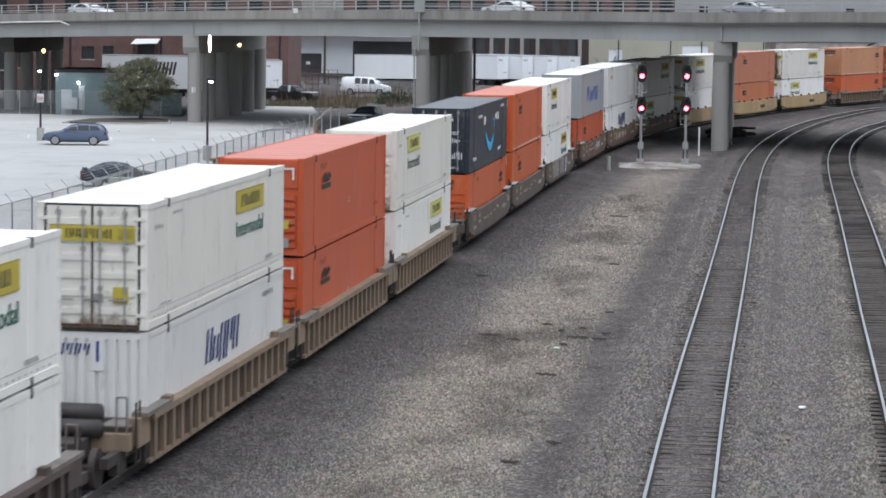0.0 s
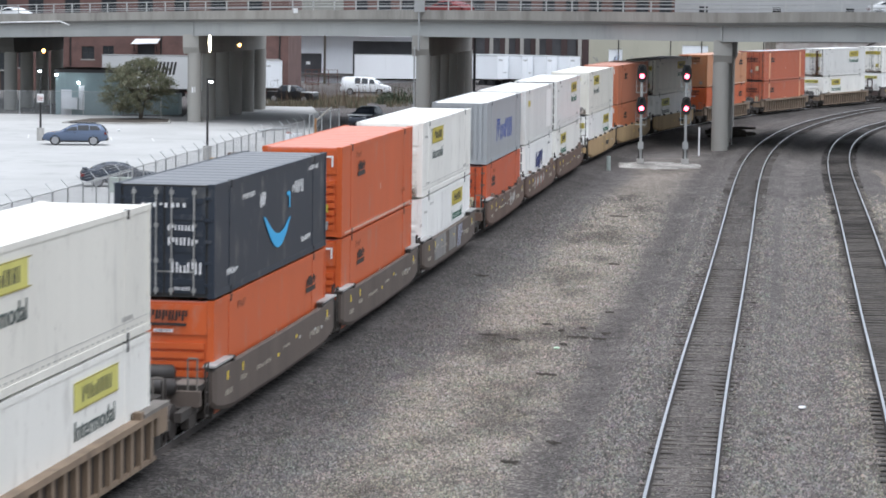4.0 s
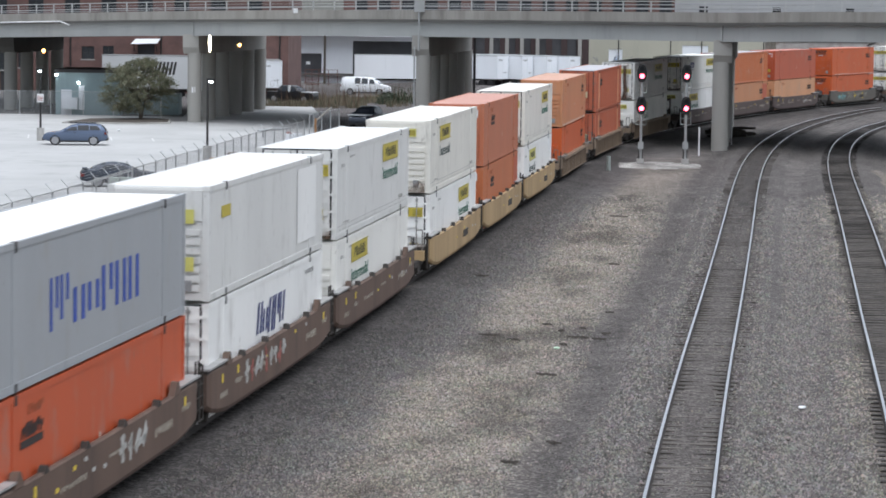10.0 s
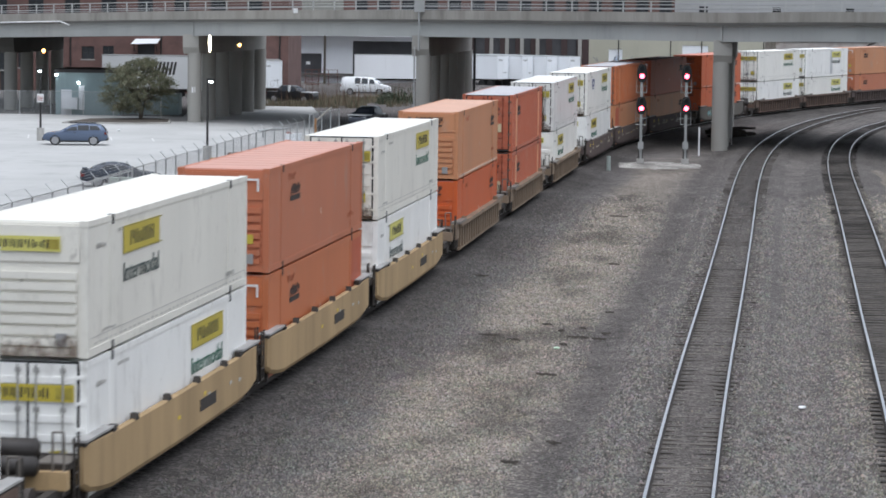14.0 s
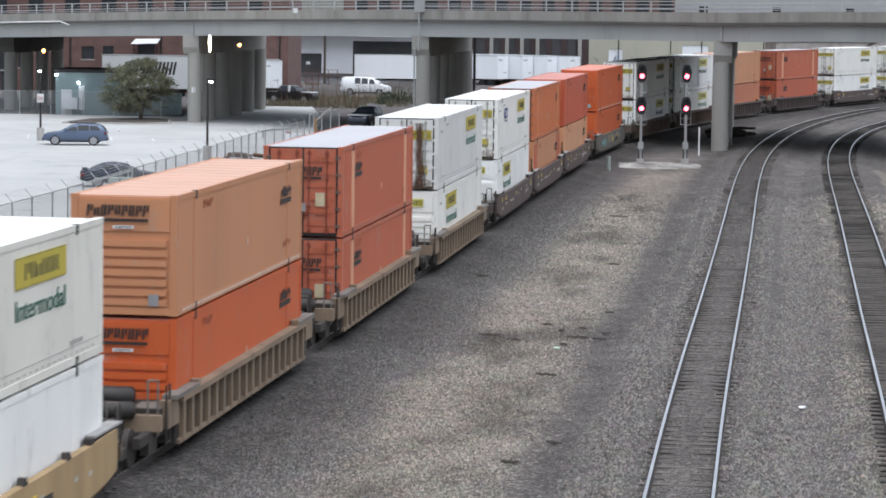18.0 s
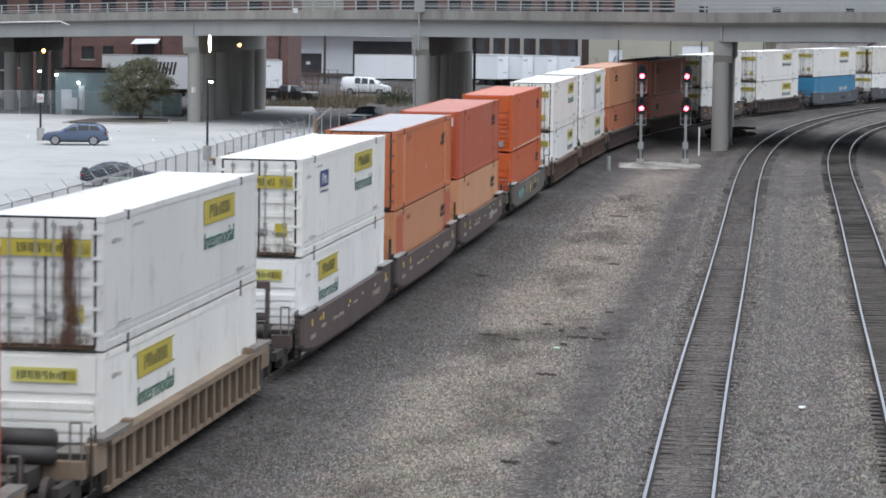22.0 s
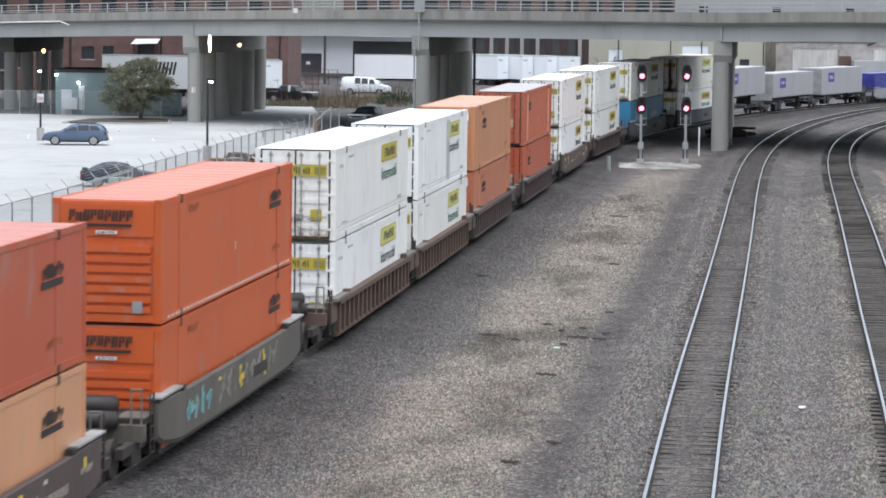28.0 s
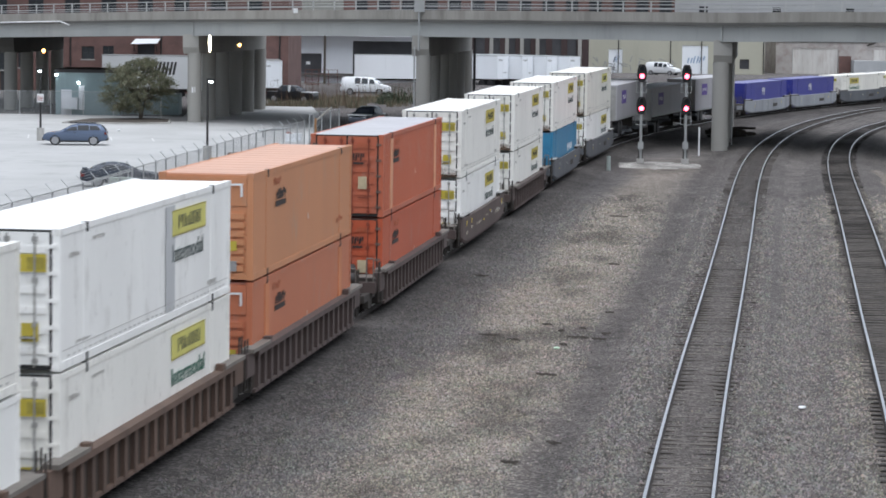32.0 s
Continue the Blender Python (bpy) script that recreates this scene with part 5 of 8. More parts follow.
def side_marks(root, style, end, L2, opts):
    x = W2 - 0.002
    back = end in ("slats", "plain")
    if "mirror" in opts:
        back = not back
    if style == "yellow":
        y0 = -L2 + 16.15 * (0.185 if back else 0.60)
        ln = 16.15 * (0.205 if back else 0.22)
        low = 0.0
        pl = M_PLATE if "dim" not in opts else M_PLATE_DIM
        part("side_plate", shared(("side_plate_y", ln), pl, lambda: box(x, x + 0.012, 0, ln, 1.95, 2.56)), pl, root, "yellow plate with dark writing", m=Matrix.Translation((0, y0, low)))
        part("marking", shared(("side_plate_bars", ln), M_INK, lambda: marks_mesh(x + 0.012, ln * 0.16, ln * 0.84, 2.10, 2.42, 6, 61)), M_INK, root, m=Matrix.Translation((0, y0, low)))
        for z in (1.955, 2.535):
            part("plate_edge", shared("plate_edge", M_PLATE_DARK, lambda: box(x + 0.012, x + 0.015, 0, ln, 0, 0.03)), M_PLATE_DARK, root, m=Matrix.Translation((0, y0, z - 0.005)))
        part("rail_holes", shared("rail_holes", M_SOFTGREY, lambda: rivet_row(x)), M_SOFTGREY, root, "dotted row of rail fittings")["kind"] = "stuff"
        part("seam", shared("side_seam_line", M_SOFTGREY, lambda: box(x, x + 0.003, -7.9, 7.9, 0.385, 0.40)), M_SOFTGREY, root)
        ink = M_GREEN if "grey_word" not in opts else M_DARKWORD
        part("lettering", word("Intermodal", ink, 0.42, ln * 0.98), ink, root, "painted word", m=Matrix.Translation((x + 0.006, y0 + 0.03, 1.33 + low)))
        part("marking", shared("small_side_marks", M_FAINTGREY, lambda: marks_mesh(x, L2 - 2.6, L2 - 1.6, 0.42, 0.54, 6, 62)), M_FAINTGREY, root)
        part("marking", shared("small_side_marks_b", M_FAINTGREY, lambda: marks_mesh(x, -L2 + 2.5, -L2 + 3.5, 2.48, 2.56, 5, 63)), M_FAINTGREY, root)
        part("marking", shared("small_side_marks_c", M_FAINTGREY, lambda: marks_mesh(x, -L2 + 1.2, -L2 + 2.4, 0.42, 0.50, 5, 64)), M_FAINTGREY, root)
        part("marking", shared("side_post_codes", M_FAINTGREY, lambda: marks_mesh(x, -L2 + 0.7, -L2 + 1.5, 2.25, 2.36, 3, 65)), M_FAINTGREY, root)
    elif style == "orange":
        y0 = -L2 + 16.15 * (0.15 if not (end == "slats") else 0.80)
        if "mirror" in opts:
            y0 = -L2 + 16.15 * 0.2
        elif "far" in opts:
            y0 = -L2 + 16.15 * 0.80
        part("marking", shared("logo_block", M_INK_BROWN, lambda: marks_mesh(x, 0, 1.5, 1.97, 2.26, 6, 71, 0.2, 0.33)), M_INK_BROWN, root, "dark bars of a name", m=Matrix.Translation((0, y0, 0)))
        part("logo_ground", shared("logo_ground", M_INK_BROWN, lambda: logo_ground(x)), M_INK_BROWN, root, m=Matrix.Translation((0, y0, 0)))
        part("white_tick", shared("white_tick", M_FAINT2, lambda: box(x, x + 0.006, -0.05, 0.05, -0.10, 0.10)), M_FAINT2, root, m=Matrix.Translation((0, 0.2, 1.15)))
        for k, (a, z) in enumerate(((5.2, 0.55), (-5.2, 2.4))):
            part("marking", shared(("faint_mark", k % 2), M_FAINT, lambda: marks_mesh(x, 0, 1.1, 0, 0.2, 3, 72 + k % 2)), M_FAINT, root, m=Matrix.Translation((0, a, z)))
        if "stripe" in opts:
            part("foot_stripe", shared("foot_stripe", M_FAINT2, lambda: stripe(x)), M_FAINT2, root, "pale broken stripe along the foot")["kind"] = "stuff"
    elif style == "blue_word":
        part("marking", shared("blue_word_side", M_NAVYINK, lambda: marks_mesh(x, -2.1, 1.9, 1.28, 2.24, 5, 81, 0.3)), M_NAVYINK, root, "dark blue bars of a name")
        part("marking", shared("small_side_marks", M_GREYINK, lambda: marks_mesh(x, L2 - 2.9, L2 - 1.5, 0.36, 0.50, 6, 62)), M_GREYINK, root, m=Matrix.Translation((0, 0, 2.0)))
    elif style == "silver":
        part("marking", shared("silver_side", M_BLUEINK, lambda: marks_mesh(x - 0.014, -2.0, 3.7, 0.88, 1.85, 5, 91)), M_BLUEINK, root, "bright blue bars of a name")
        part("marking", shared("silver_side_tall", M_BLUEINK, lambda: marks_mesh(x - 0.014, -3.7, -2.15, 0.88, 2.32, 2, 92)), M_BLUEINK, root)
    elif style == "navy":
        part("curved_mark", shared("curved_mark", M_CYAN, lambda: curve_mark(x)), M_CYAN, root, "light blue curved stroke")
        for k, (a, b, z0, z1) in enumerate(((2.4, 4.2, 1.95, 2.32), (-4.6, -3.0, 2.28, 2.42), (-2.3, -1.5, 1.9, 2.3), (5.0, 6.6, 2.5, 2.64), (-6.6, -5.2, 0.45, 0.62), (3.9, 5.4, 0.45, 0.62))):
            part("marking", shared(("navy_side", k), M_WHITEINK, lambda: marks_mesh(x, a, b, z0, z1, 5, 95 + k)), M_WHITEINK, root)
    elif style == "blue_logo":
        part("marking", shared("blue_side", M_WHITEINK, lambda: marks_mesh(x, -2.0, -0.9, 1.6, 2.3, 2, 101)), M_WHITEINK, root)
        part("marking", shared("blue_side_b", M_FAINT2, lambda: marks_mesh(x, -2.1, -1.1, 0.9, 1.15, 2, 102)), M_FAINT2, root)
    elif style == "pale_patch":
        for k, (a, b, z0, z1) in enumerate(((3.9, 6.9, 0.45, 2.62),)):
            part("paint_patch", box(x, x + 0.004, a, b, z0, z1), MATS["load_paint_bright_white"], root, "whiter repainted patch")
        part("side_label", box(x, x + 0.008, -6.6, -5.5, 2.0, 2.3), M_PLATE, root)
    elif style == "teal_word":
        part("marking", marks_mesh(x, 1.6, 4.6, 1.3, 1.75, 6, 111), M_WHITEINK, root)
    if "blue_sign" in opts:
        part("blue_sign", box(x, x + 0.012, -L2 + 3.1, -L2 + 4.5, 1.86, 2.36), M_NAVYINK, root, "small blue sign with white marks")
        part("marking", marks_mesh(x + 0.012, -L2 + 3.35, -L2 + 4.2, 1.95, 2.27, 2, 121), M_WHITEINK, root)
        part("marking", marks_mesh(x + 0.0, -L2 + 3.1, -L2 + 4.5, 1.68, 1.76, 5, 122), M_NAVYINK, root)
    if "band" in opts:
        part("grey_band", box(x, x + 0.003, 1.0, 1.9, 0.2, H - 0.2), M_BAND, root, "pale grey vertical band")
    if "red_end" in opts:
        part("red_patch", box(x - 0.001, x + 0.004, -L2 + 0.2, -L2 + 2.0, 0.18, H - 0.2), paint_mat("brick_red"), root, "red end panel")
    if "red_far" in opts:
        part("red_patch", box(x - 0.001, x + 0.004, L2 - 2.0, L2 - 0.2, 0.18, H - 0.2), paint_mat("brick_red"), root, "red end panel")


M_SOFTGREY = mat("soft_grey_seam", (0.47, 0.46, 0.44), 0.6, 0, 0.2, 0.5, 20, 0)
M_BAND = mat("grey_band", (0.52, 0.53, 0.54), 0.5, 0, 0.1, 1, 10, 0)
M_FAINT = mat("faint_dark_lettering", (0.40, 0.12, 0.055), 0.6, 0, 0.2, 0.5, 20, 0)
M_FAINT2 = mat("faint_pale_lettering", (0.72, 0.60, 0.52), 0.6, 0, 0.2, 0.5, 20, 0)


def logo_ground(x):
    bm = bmesh.new()
    bm_box(bm, x, x + 0.004, -0.05, 1.5, 1.78, 1.93)
    return bm


def rivet_row(x):
    """Small dark holes spaced along the bottom rail."""
    bm = bmesh.new()
    for k in range(36):
        bm_box(bm, x, x + 0.004, -7.5 + k * 0.42, -7.36 + k * 0.42, 0.235, 0.275)
    return bm


def stripe(x):
    bm = bmesh.new()
    for k in range(38):
        bm_box(bm, x, x + 0.004, -7.4 + k * 0.4, -7.16 + k * 0.4, 0.06, 0.13)
    return bm


def curve_mark(x):
    """A smile-shaped stroke with a pointed head, cut from plate."""
    bm = bmesh.new()
    prev = None
    for k in range(15):
        u = k / 14
        y = -1.7 + 3.8 * u
        z = 1.60 - 1.15 * math.sin(math.pi * (0.15 + 0.62 * u)) ** 1.5 + 0.35
        w = 0.03 + 0.17 * math.sin(math.pi * u) ** 0.7
        r = [bm.verts.new((x + dx, y, z + dz)) for dx, dz in ((0, -w), (0.008, -w), (0.008, w), (0, w))]
        if prev:
            for j in range(4):
                bm.faces.new((prev[j], prev[(j + 1) % 4], r[(j + 1) % 4], r[j]))
        prev = r
    bm_box(bm, x, x + 0.008, 1.95, 2.12, 1.62, 2.08)
    bm_box(bm, x, x + 0.008, 1.62, 1.95, 1.98, 2.08)
    return bm


def road_trailer(foot):
    """A grey road trailer riding on the train; foot: the underside of its body."""
    root = thing("road_trailer", "grey road trailer riding on a low rail car", "trailer", group="trailers on the train")
    pm = paint_mat("trailer_grey")
    part("body", box(-1.29, 1.29, -7.9, 7.9, foot, 3.75, 0.02), pm, root)
    part("roof", shared("trailer_roof", paint_mat("trailer_grey", True), lambda: box(-1.27, 1.27, -7.88, 7.88, 3.752, 3.78)), pm, root)
    part("bottom_rail", box(1.29, 1.31, -7.9, 7.9, foot - 0.02, foot + 0.12), M_GALV, root)
    part("under_frame", box(-0.5, 0.5, -7.2, 7.2, foot - 0.3, foot - 0.002), M_SOOT, root)
    part("logo_panel", shared("trailer_logo", M_PURPLE, lambda: box(1.292, 1.305, -5.4, -3.2, 2.3, 3.3)), M_PURPLE, root, "purple plate")
    part("marking", shared("trailer_bars", M_WHITEINK, lambda: marks_mesh(1.305, -5.0, -3.6, 2.65, 2.95, 3, 131)), M_WHITEINK, root)
    part("door_panel", shared("trailer_door", M_LOCKBAR, lambda: box(-1.2, 1.2, -7.94, -7.9, 1.1, 3.65)), M_LOCKBAR, root)
    for y in (-6.4, -5.1):
        for sx in (-1, 1):
            bm = bmesh.new()
            bm_tube(bm, (sx * 0.75, y, 0.52), (sx * 1.25, y, 0.52), 0.5, 20)
            part("wheel", bm, M_BLACK, root)
    part("landing_leg", shared("landing_leg", M_SOOT, lambda: box(-0.7, 0.7, 4.4, 4.7, 0.15, 1.3, 0.02)), M_SOOT, root)
    return root


M_PURPLE = mat("purple_plate", (0.10, 0.05, 0.28), 0.5, 0, 0.1, 1, 20, 0)

Y, O, S = "yellow", "orange", "blue_word"
# place along the train, car kind, paint, extra, upper load, lower load
CARS = [
    (-145.5, "ribs", "dark_brown", "", ("white", "doors", Y), ("white", "slats", Y)),
    (-122.1, "ribs", "rust_tan", "", ("off_white", "doors", Y), ("grey_white", "ribs", S)),
    (-102.8, "ribs", "rust_tan", "", ("deep_orange", "slats", O, "", ("mirror", "corner")), ("deep_orange", "slats", O, "", ("mirror", "corner"))),
    (-84.0, "ribs", "rust_tan", "", ("off_white", "slats", Y, "", ("grey_word", "dim", "rust")), ("white", "slats", Y, "", ("mirror", "dim", "grey_word"))),
    (-61.1, "smooth", "grey_brown", "", ("navy", "doors", "navy"), ("orange", "slats", O, "", ("stripe",))),
    (-42.0, "smooth", "grey_brown", "", ("orange", "slats", O, "", ("mirror", "corner", "stripe")), ("orange", "slats", O, "", ("mirror", "corner"))),
    (-22.9, "smooth", "grey_brown", "patches", ("white", "slats", Y, "", ("grey_word", "rust")), ("bright_white", "slats", Y, "", ("mirror",))),
    (0.0, "smooth", "rust_brown", "scrawl", ("silver_grey", "ribs", "silver", "white"), ("deep_orange", "doors", O)),
    (18.8, "smooth", "rust_brown", "scrawl_row", ("grey_white", "slats", "pale_patch"), ("bright_white", "doors", S)),
    (37.6, "smooth", "rust_brown", "", ("grey_white", "doors", Y), ("white", "slats", Y)),
    (60.0, "smooth", "yellow_tan", "", ("off_white", "slats", Y, "", ("grey_word",)), ("bright_white", "doors", Y)),
    (79.2, "smooth", "yellow_tan", "", ("salmon_orange", "slats", O, "", ("mirror", "corner")), ("faded_orange", "slats", O, "", ("mirror", "corner", "red_far", "stripe"))),
    (98.9, "smooth", "yellow_tan", "", ("off_white", "doors", Y, "", ("rust",)), ("bright_white", "slats", Y, "", ("grey_word", "dim"))),
    (121.9, "ribs", "rust_tan", "", ("tan_orange", "slats", O, "", ("stripe",)), ("orange", "slats", O)),
    (145.3, "ribs", "rust_tan", "", ("faded_red", "doors", O, "trailer_grey", ("corrugated", "pale_posts")), ("faded_red", "doors", O, "", ("corrugated", "pale_posts"))),
    (169.0, "ribs", "rust_tan", "", ("grey_white", "doors", Y, "", ("rust",)), ("white", "slats", Y)),
    (191.9, "smooth", "dark_brown", "stand", ("white", "doors", Y, "", ("blue_sign",)), ("bright_white", "slats", Y)),
    (210.9, "smooth", "dark_brown", "", ("faded_orange", "doors", O, "trailer_grey", ("corrugated", "far", "pale_posts")), ("tan_orange", "slats", O, "", ("red_end", "red_far", "far"))),
    (230.0, "smooth", "dark_brown", "white_mark", ("brick_red", "slats", O, "", ("corner",)), ("pale_tan", "slats", O)),
    (252.8, "smooth", "grey", "teal", ("orange", "slats", O, "", ("stripe",)), ("orange", "slats", O)),
    (276.4, "ribs", "rust_brown", "", ("white", "doors", Y), ("bright_white", "doors", Y, "", ("grey_word", "dim"))),
    (295.4, "ribs", "rust_brown", "", ("bright_white", "doors", Y, "", ("grey_word", "dim", "band")), ("white", "doors", Y, "", ("dim",))),
    (314.5, "ribs", "dark_brown", "", ("tan_orange", "slats", O, "", ("mirror", "corner")), ("salmon_orange", "slats", O, "", ("mirror", "corner", "pale_posts"))),
    (337.6, "ribs", "dark_brown", "", ("faded_red", "doors", O, "trailer_grey", ("pale_posts", "corrugated")), ("brick_red", "doors", O)),
    (360.6, "smooth", "dark_brown", "", ("white", "doors", Y, "", ("grey_word",)), ("bright_white", "doors", Y, "", ("grey_word",))),
    (383.6, "ribs", "dark_brown", "", ("white", "doors", Y, "", ("grey_word",)), ("white", "doors", Y, "", ("grey_word",))),
    (406.2, "smooth", "dark_grey", "", ("white", "doors", Y, "", ("grey_word",)), ("mid_blue", "slats", "teal_word")),
    (429.3, "smooth", "dark_grey", "", ("off_white", "doors", Y, "", ("rust", "grey_word", "dim")), ("bright_white", "doors", Y, "", ("grey_word",))),
    (449.3, "flat", "dark_grey", (1.15, 0.92), "trailer", None),
    (468.5, "flat", "dark_grey", (1.42, 0.10), "trailer", None),
    (487.7, "flat", "dark_grey", (1.0, 0.30), "trailer", None),
    (509.0, "smooth", "pale_grey", "", None, ("royal_blue", "slats", "blue_logo")),
    (527.6, "smooth", "pale_grey", "", None, ("royal_blue", "slats", "blue_logo")),
    (547.0, "smooth", "dark_grey", "", None, ("off_white", "slats", Y)),
    (566.0, "smooth", "dark_grey", "", None, ("white", "slats", Y)),
    (589.0, "smooth", "dark_grey", "", ("white", "doors", Y), ("white", "slats", Y)),
]
WORDS = {Y: "with yellow plates", O: "with a dark name mark", S: "with a navy name mark", "navy": "with a light blue curved stroke", "silver": "with a bright blue name mark", "pale_patch": "with whiter repainted patches", "blue_logo": "with a small white mark", "teal_word": "with a white name mark"}
ENDS = {"doors": "double doors", "slats": "a ridged end", "ribs": "a ribbed end", "plain": "a panelled end"}
TRAIN = []
for i, (at_s, kind, paint, extra, upper, lower) in enumerate(CARS):
    gap_near = at_s - CARS[i - 1][0] if i else 23
    gap_far = CARS[i + 1][0] - at_s if i + 1 < len(CARS) else 23
    TRAIN.append((well_car(kind, paint, gap_near < 21, gap_far < 21, extra), at_s + 8.077, 0.0))
    if upper == "trailer":
        foot, lift = extra
        TRAIN.append((road_trailer(foot), at_s + 8.077, lift))
        continue
    for spec, z in ((upper, 3.255), (lower, 0.305)):
        if spec:
            colour, end, style = spec[:3]
            roof, opts = (spec[3] if len(spec) > 3 else ""), (spec[4] if len(spec) > 4 else ())
            rusty = "rust-streaked " if "rust" in opts else ""
            where = "stacked on top" if z > 1 else "low in its car"
            ob = load_box(colour, end, style, roof, label=f"{rusty}{colour.replace('_', ' ')} container {WORDS[style]}, {where}".replace("with a light blue curved stroke", "with a light blue stroke"), opts=opts)
            TRAIN.append((ob, at_s + 8.077, z))

# ---- the car park beside the line ----
FENCE = [(-20.6, 100.0), (-18.8, 119.7), (-17.8, 128.5), (-16.4, 145.6), (-15.4, 157.6), (-14.3, 168.5), (-12.8, 187.0), (-11.5, 197.5), (-10.2, 209.0)]
M_ISLAND = mat("mulch_soil", (0.075, 0.062, 0.05), 0.95, 0, 0.4, 1, 20, 0.4)
M_KERB = mat("kerb_concrete", (0.40, 0.39, 0.37), 0.9, 0, 0.2, 1, 20, 0.2)


def lot():
    bm = bmesh.new()
    rim = [(-130, 60), (-22.5, 60), *[(x - 0.25, y) for x, y in FENCE], (-11.5, 262.0), (-13.8, 291.0), (-26.0, 291.0), (-24.6, 262.0), (-42, 263.5), (-130, 270)]
    low = [bm.verts.new((x, y, -0.45)) for x, y in rim]
    top = [bm.verts.new((x, y, -0.20)) for x, y in rim]
    for tri in tessellate_polygon([[Vector((x, y, 0)) for x, y in rim]]):
        bm.faces.new([top[k] for k in tri])
    for k in range(len(rim)):
        j = (k + 1) % len(rim)
        bm.faces.new((low[k], low[j], top[j], top[k]))
    ob = solo("car_park", bm, M_LOT, "pale worn concrete surface of a car park", "pavement", kind="structure")
    line = mat("worn_white_line", (0.62, 0.62, 0.60), 0.9, 0, 0.3, 1, 20, 0.1)
    for k in range(9):
        part("bay_line", box(-0.06, 0.06, -2.6, 2.6, -0.1975, -0.1945), line, ob, m=pose(-50 + k * 3.4, 226 - k * 1.0, 0, 0, 0, 8))
    isl = thing("planted_island", "low kerbed bed of dark mulch round a tree", "planting bed", kind="structure")
    bm = bmesh.new()
    ring = [(-33.6, 244.6), (-32.2, 252.6), (-27.5, 255.2), (-24.9, 254.0), (-24.3, 246.4), (-27.0, 244.4)]
    low = [bm.verts.new((x, y, -0.22)) for x, y in ring]
    top = [bm.verts.new((x, y, -0.06)) for x, y in ring]
    bm.faces.new(top)
    for k in range(6):
        bm.faces.new((low[k], low[(k + 1) % 6], top[(k + 1) % 6], top[k]))
    part("kerb", bm, M_KERB, isl)
    bm = bmesh.new()
    bm.faces.new([bm.verts.new((-28.5 + (x + 28.5) * 0.95, 249.5 + (y - 249.5) * 0.93, -0.05)) for x, y in ring])
    part("soil", bm, M_ISLAND, isl)


lot()


def chain_link():
    m = bpy.data.materials.new("chain_link_wire")
    m.use_nodes = True
    n, l = m.node_tree.nodes, m.node_tree.links
    bs, out = n["Principled BSDF"], n["Material Output"]
    bs.inputs["Base Color"].default_value, bs.inputs["Roughness"].default_value, bs.inputs["Metallic"].default_value = (0.36, 0.37, 0.38, 1), 0.5, 0.4
    tc = n.new("ShaderNodeTexCoord")
    waves = []
    for a in (45, -45):
        mp, w = n.new("ShaderNodeMapping"), n.new("ShaderNodeTexWave")
        mp.inputs["Rotation"].default_value = (radians(a), 0, 0)
        w.bands_direction, w.inputs["Scale"].default_value = "Z", 3.0
        l.new(tc.outputs["Object"], mp.inputs["Vector"])
        l.new(mp.outputs["Vector"], w.inputs["Vector"])
        waves.append(w)
    mx = n.new("ShaderNodeMath")
    mx.operation = "MAXIMUM"
    l.new(waves[0].outputs["Fac"], mx.inputs[0])
    l.new(waves[1].outputs["Fac"], mx.inputs[1])
    th = n.new("ShaderNodeMapRange")
    th.inputs["From Min"].default_value, th.inputs["From Max"].default_value = 0.82, 0.97
    l.new(mx.outputs[0], th.inputs["Value"])
    tr, mix = n.new("ShaderNodeBsdfTransparent"), n.new("ShaderNodeMixShader")
    l.new(th.outputs["Result"], mix.inputs["Fac"])
    l.new(tr.outputs[0], mix.inputs[1])
    l.new(bs.outputs[0], mix.inputs[2])
    l.new(mix.outputs[0], out.inputs["Surface"])
    return m


M_LINK = chain_link()


def far_mesh():
    """Wire mesh too far off for its wires to show: mostly open."""
    m = bpy.data.materials.new("far_wire_mesh")
    m.use_nodes = True
    n, l = m.node_tree.nodes, m.node_tree.links
    bs, out = n["Principled BSDF"], n["Material Output"]
    bs.inputs["Base Color"].default_value, bs.inputs["Roughness"].default_value = (0.36, 0.38, 0.39, 1), 0.6
    tr, mix = n.new("ShaderNodeBsdfTransparent"), n.new("ShaderNodeMixShader")
    mix.inputs["Fac"].default_value = 0.2
    l.new(tr.outputs[0], mix.inputs[1])
    l.new(bs.outputs[0], mix.inputs[2])
    l.new(mix.outputs[0], out.inputs["Surface"])
    return m


M_LINK_FAR = far_mesh()


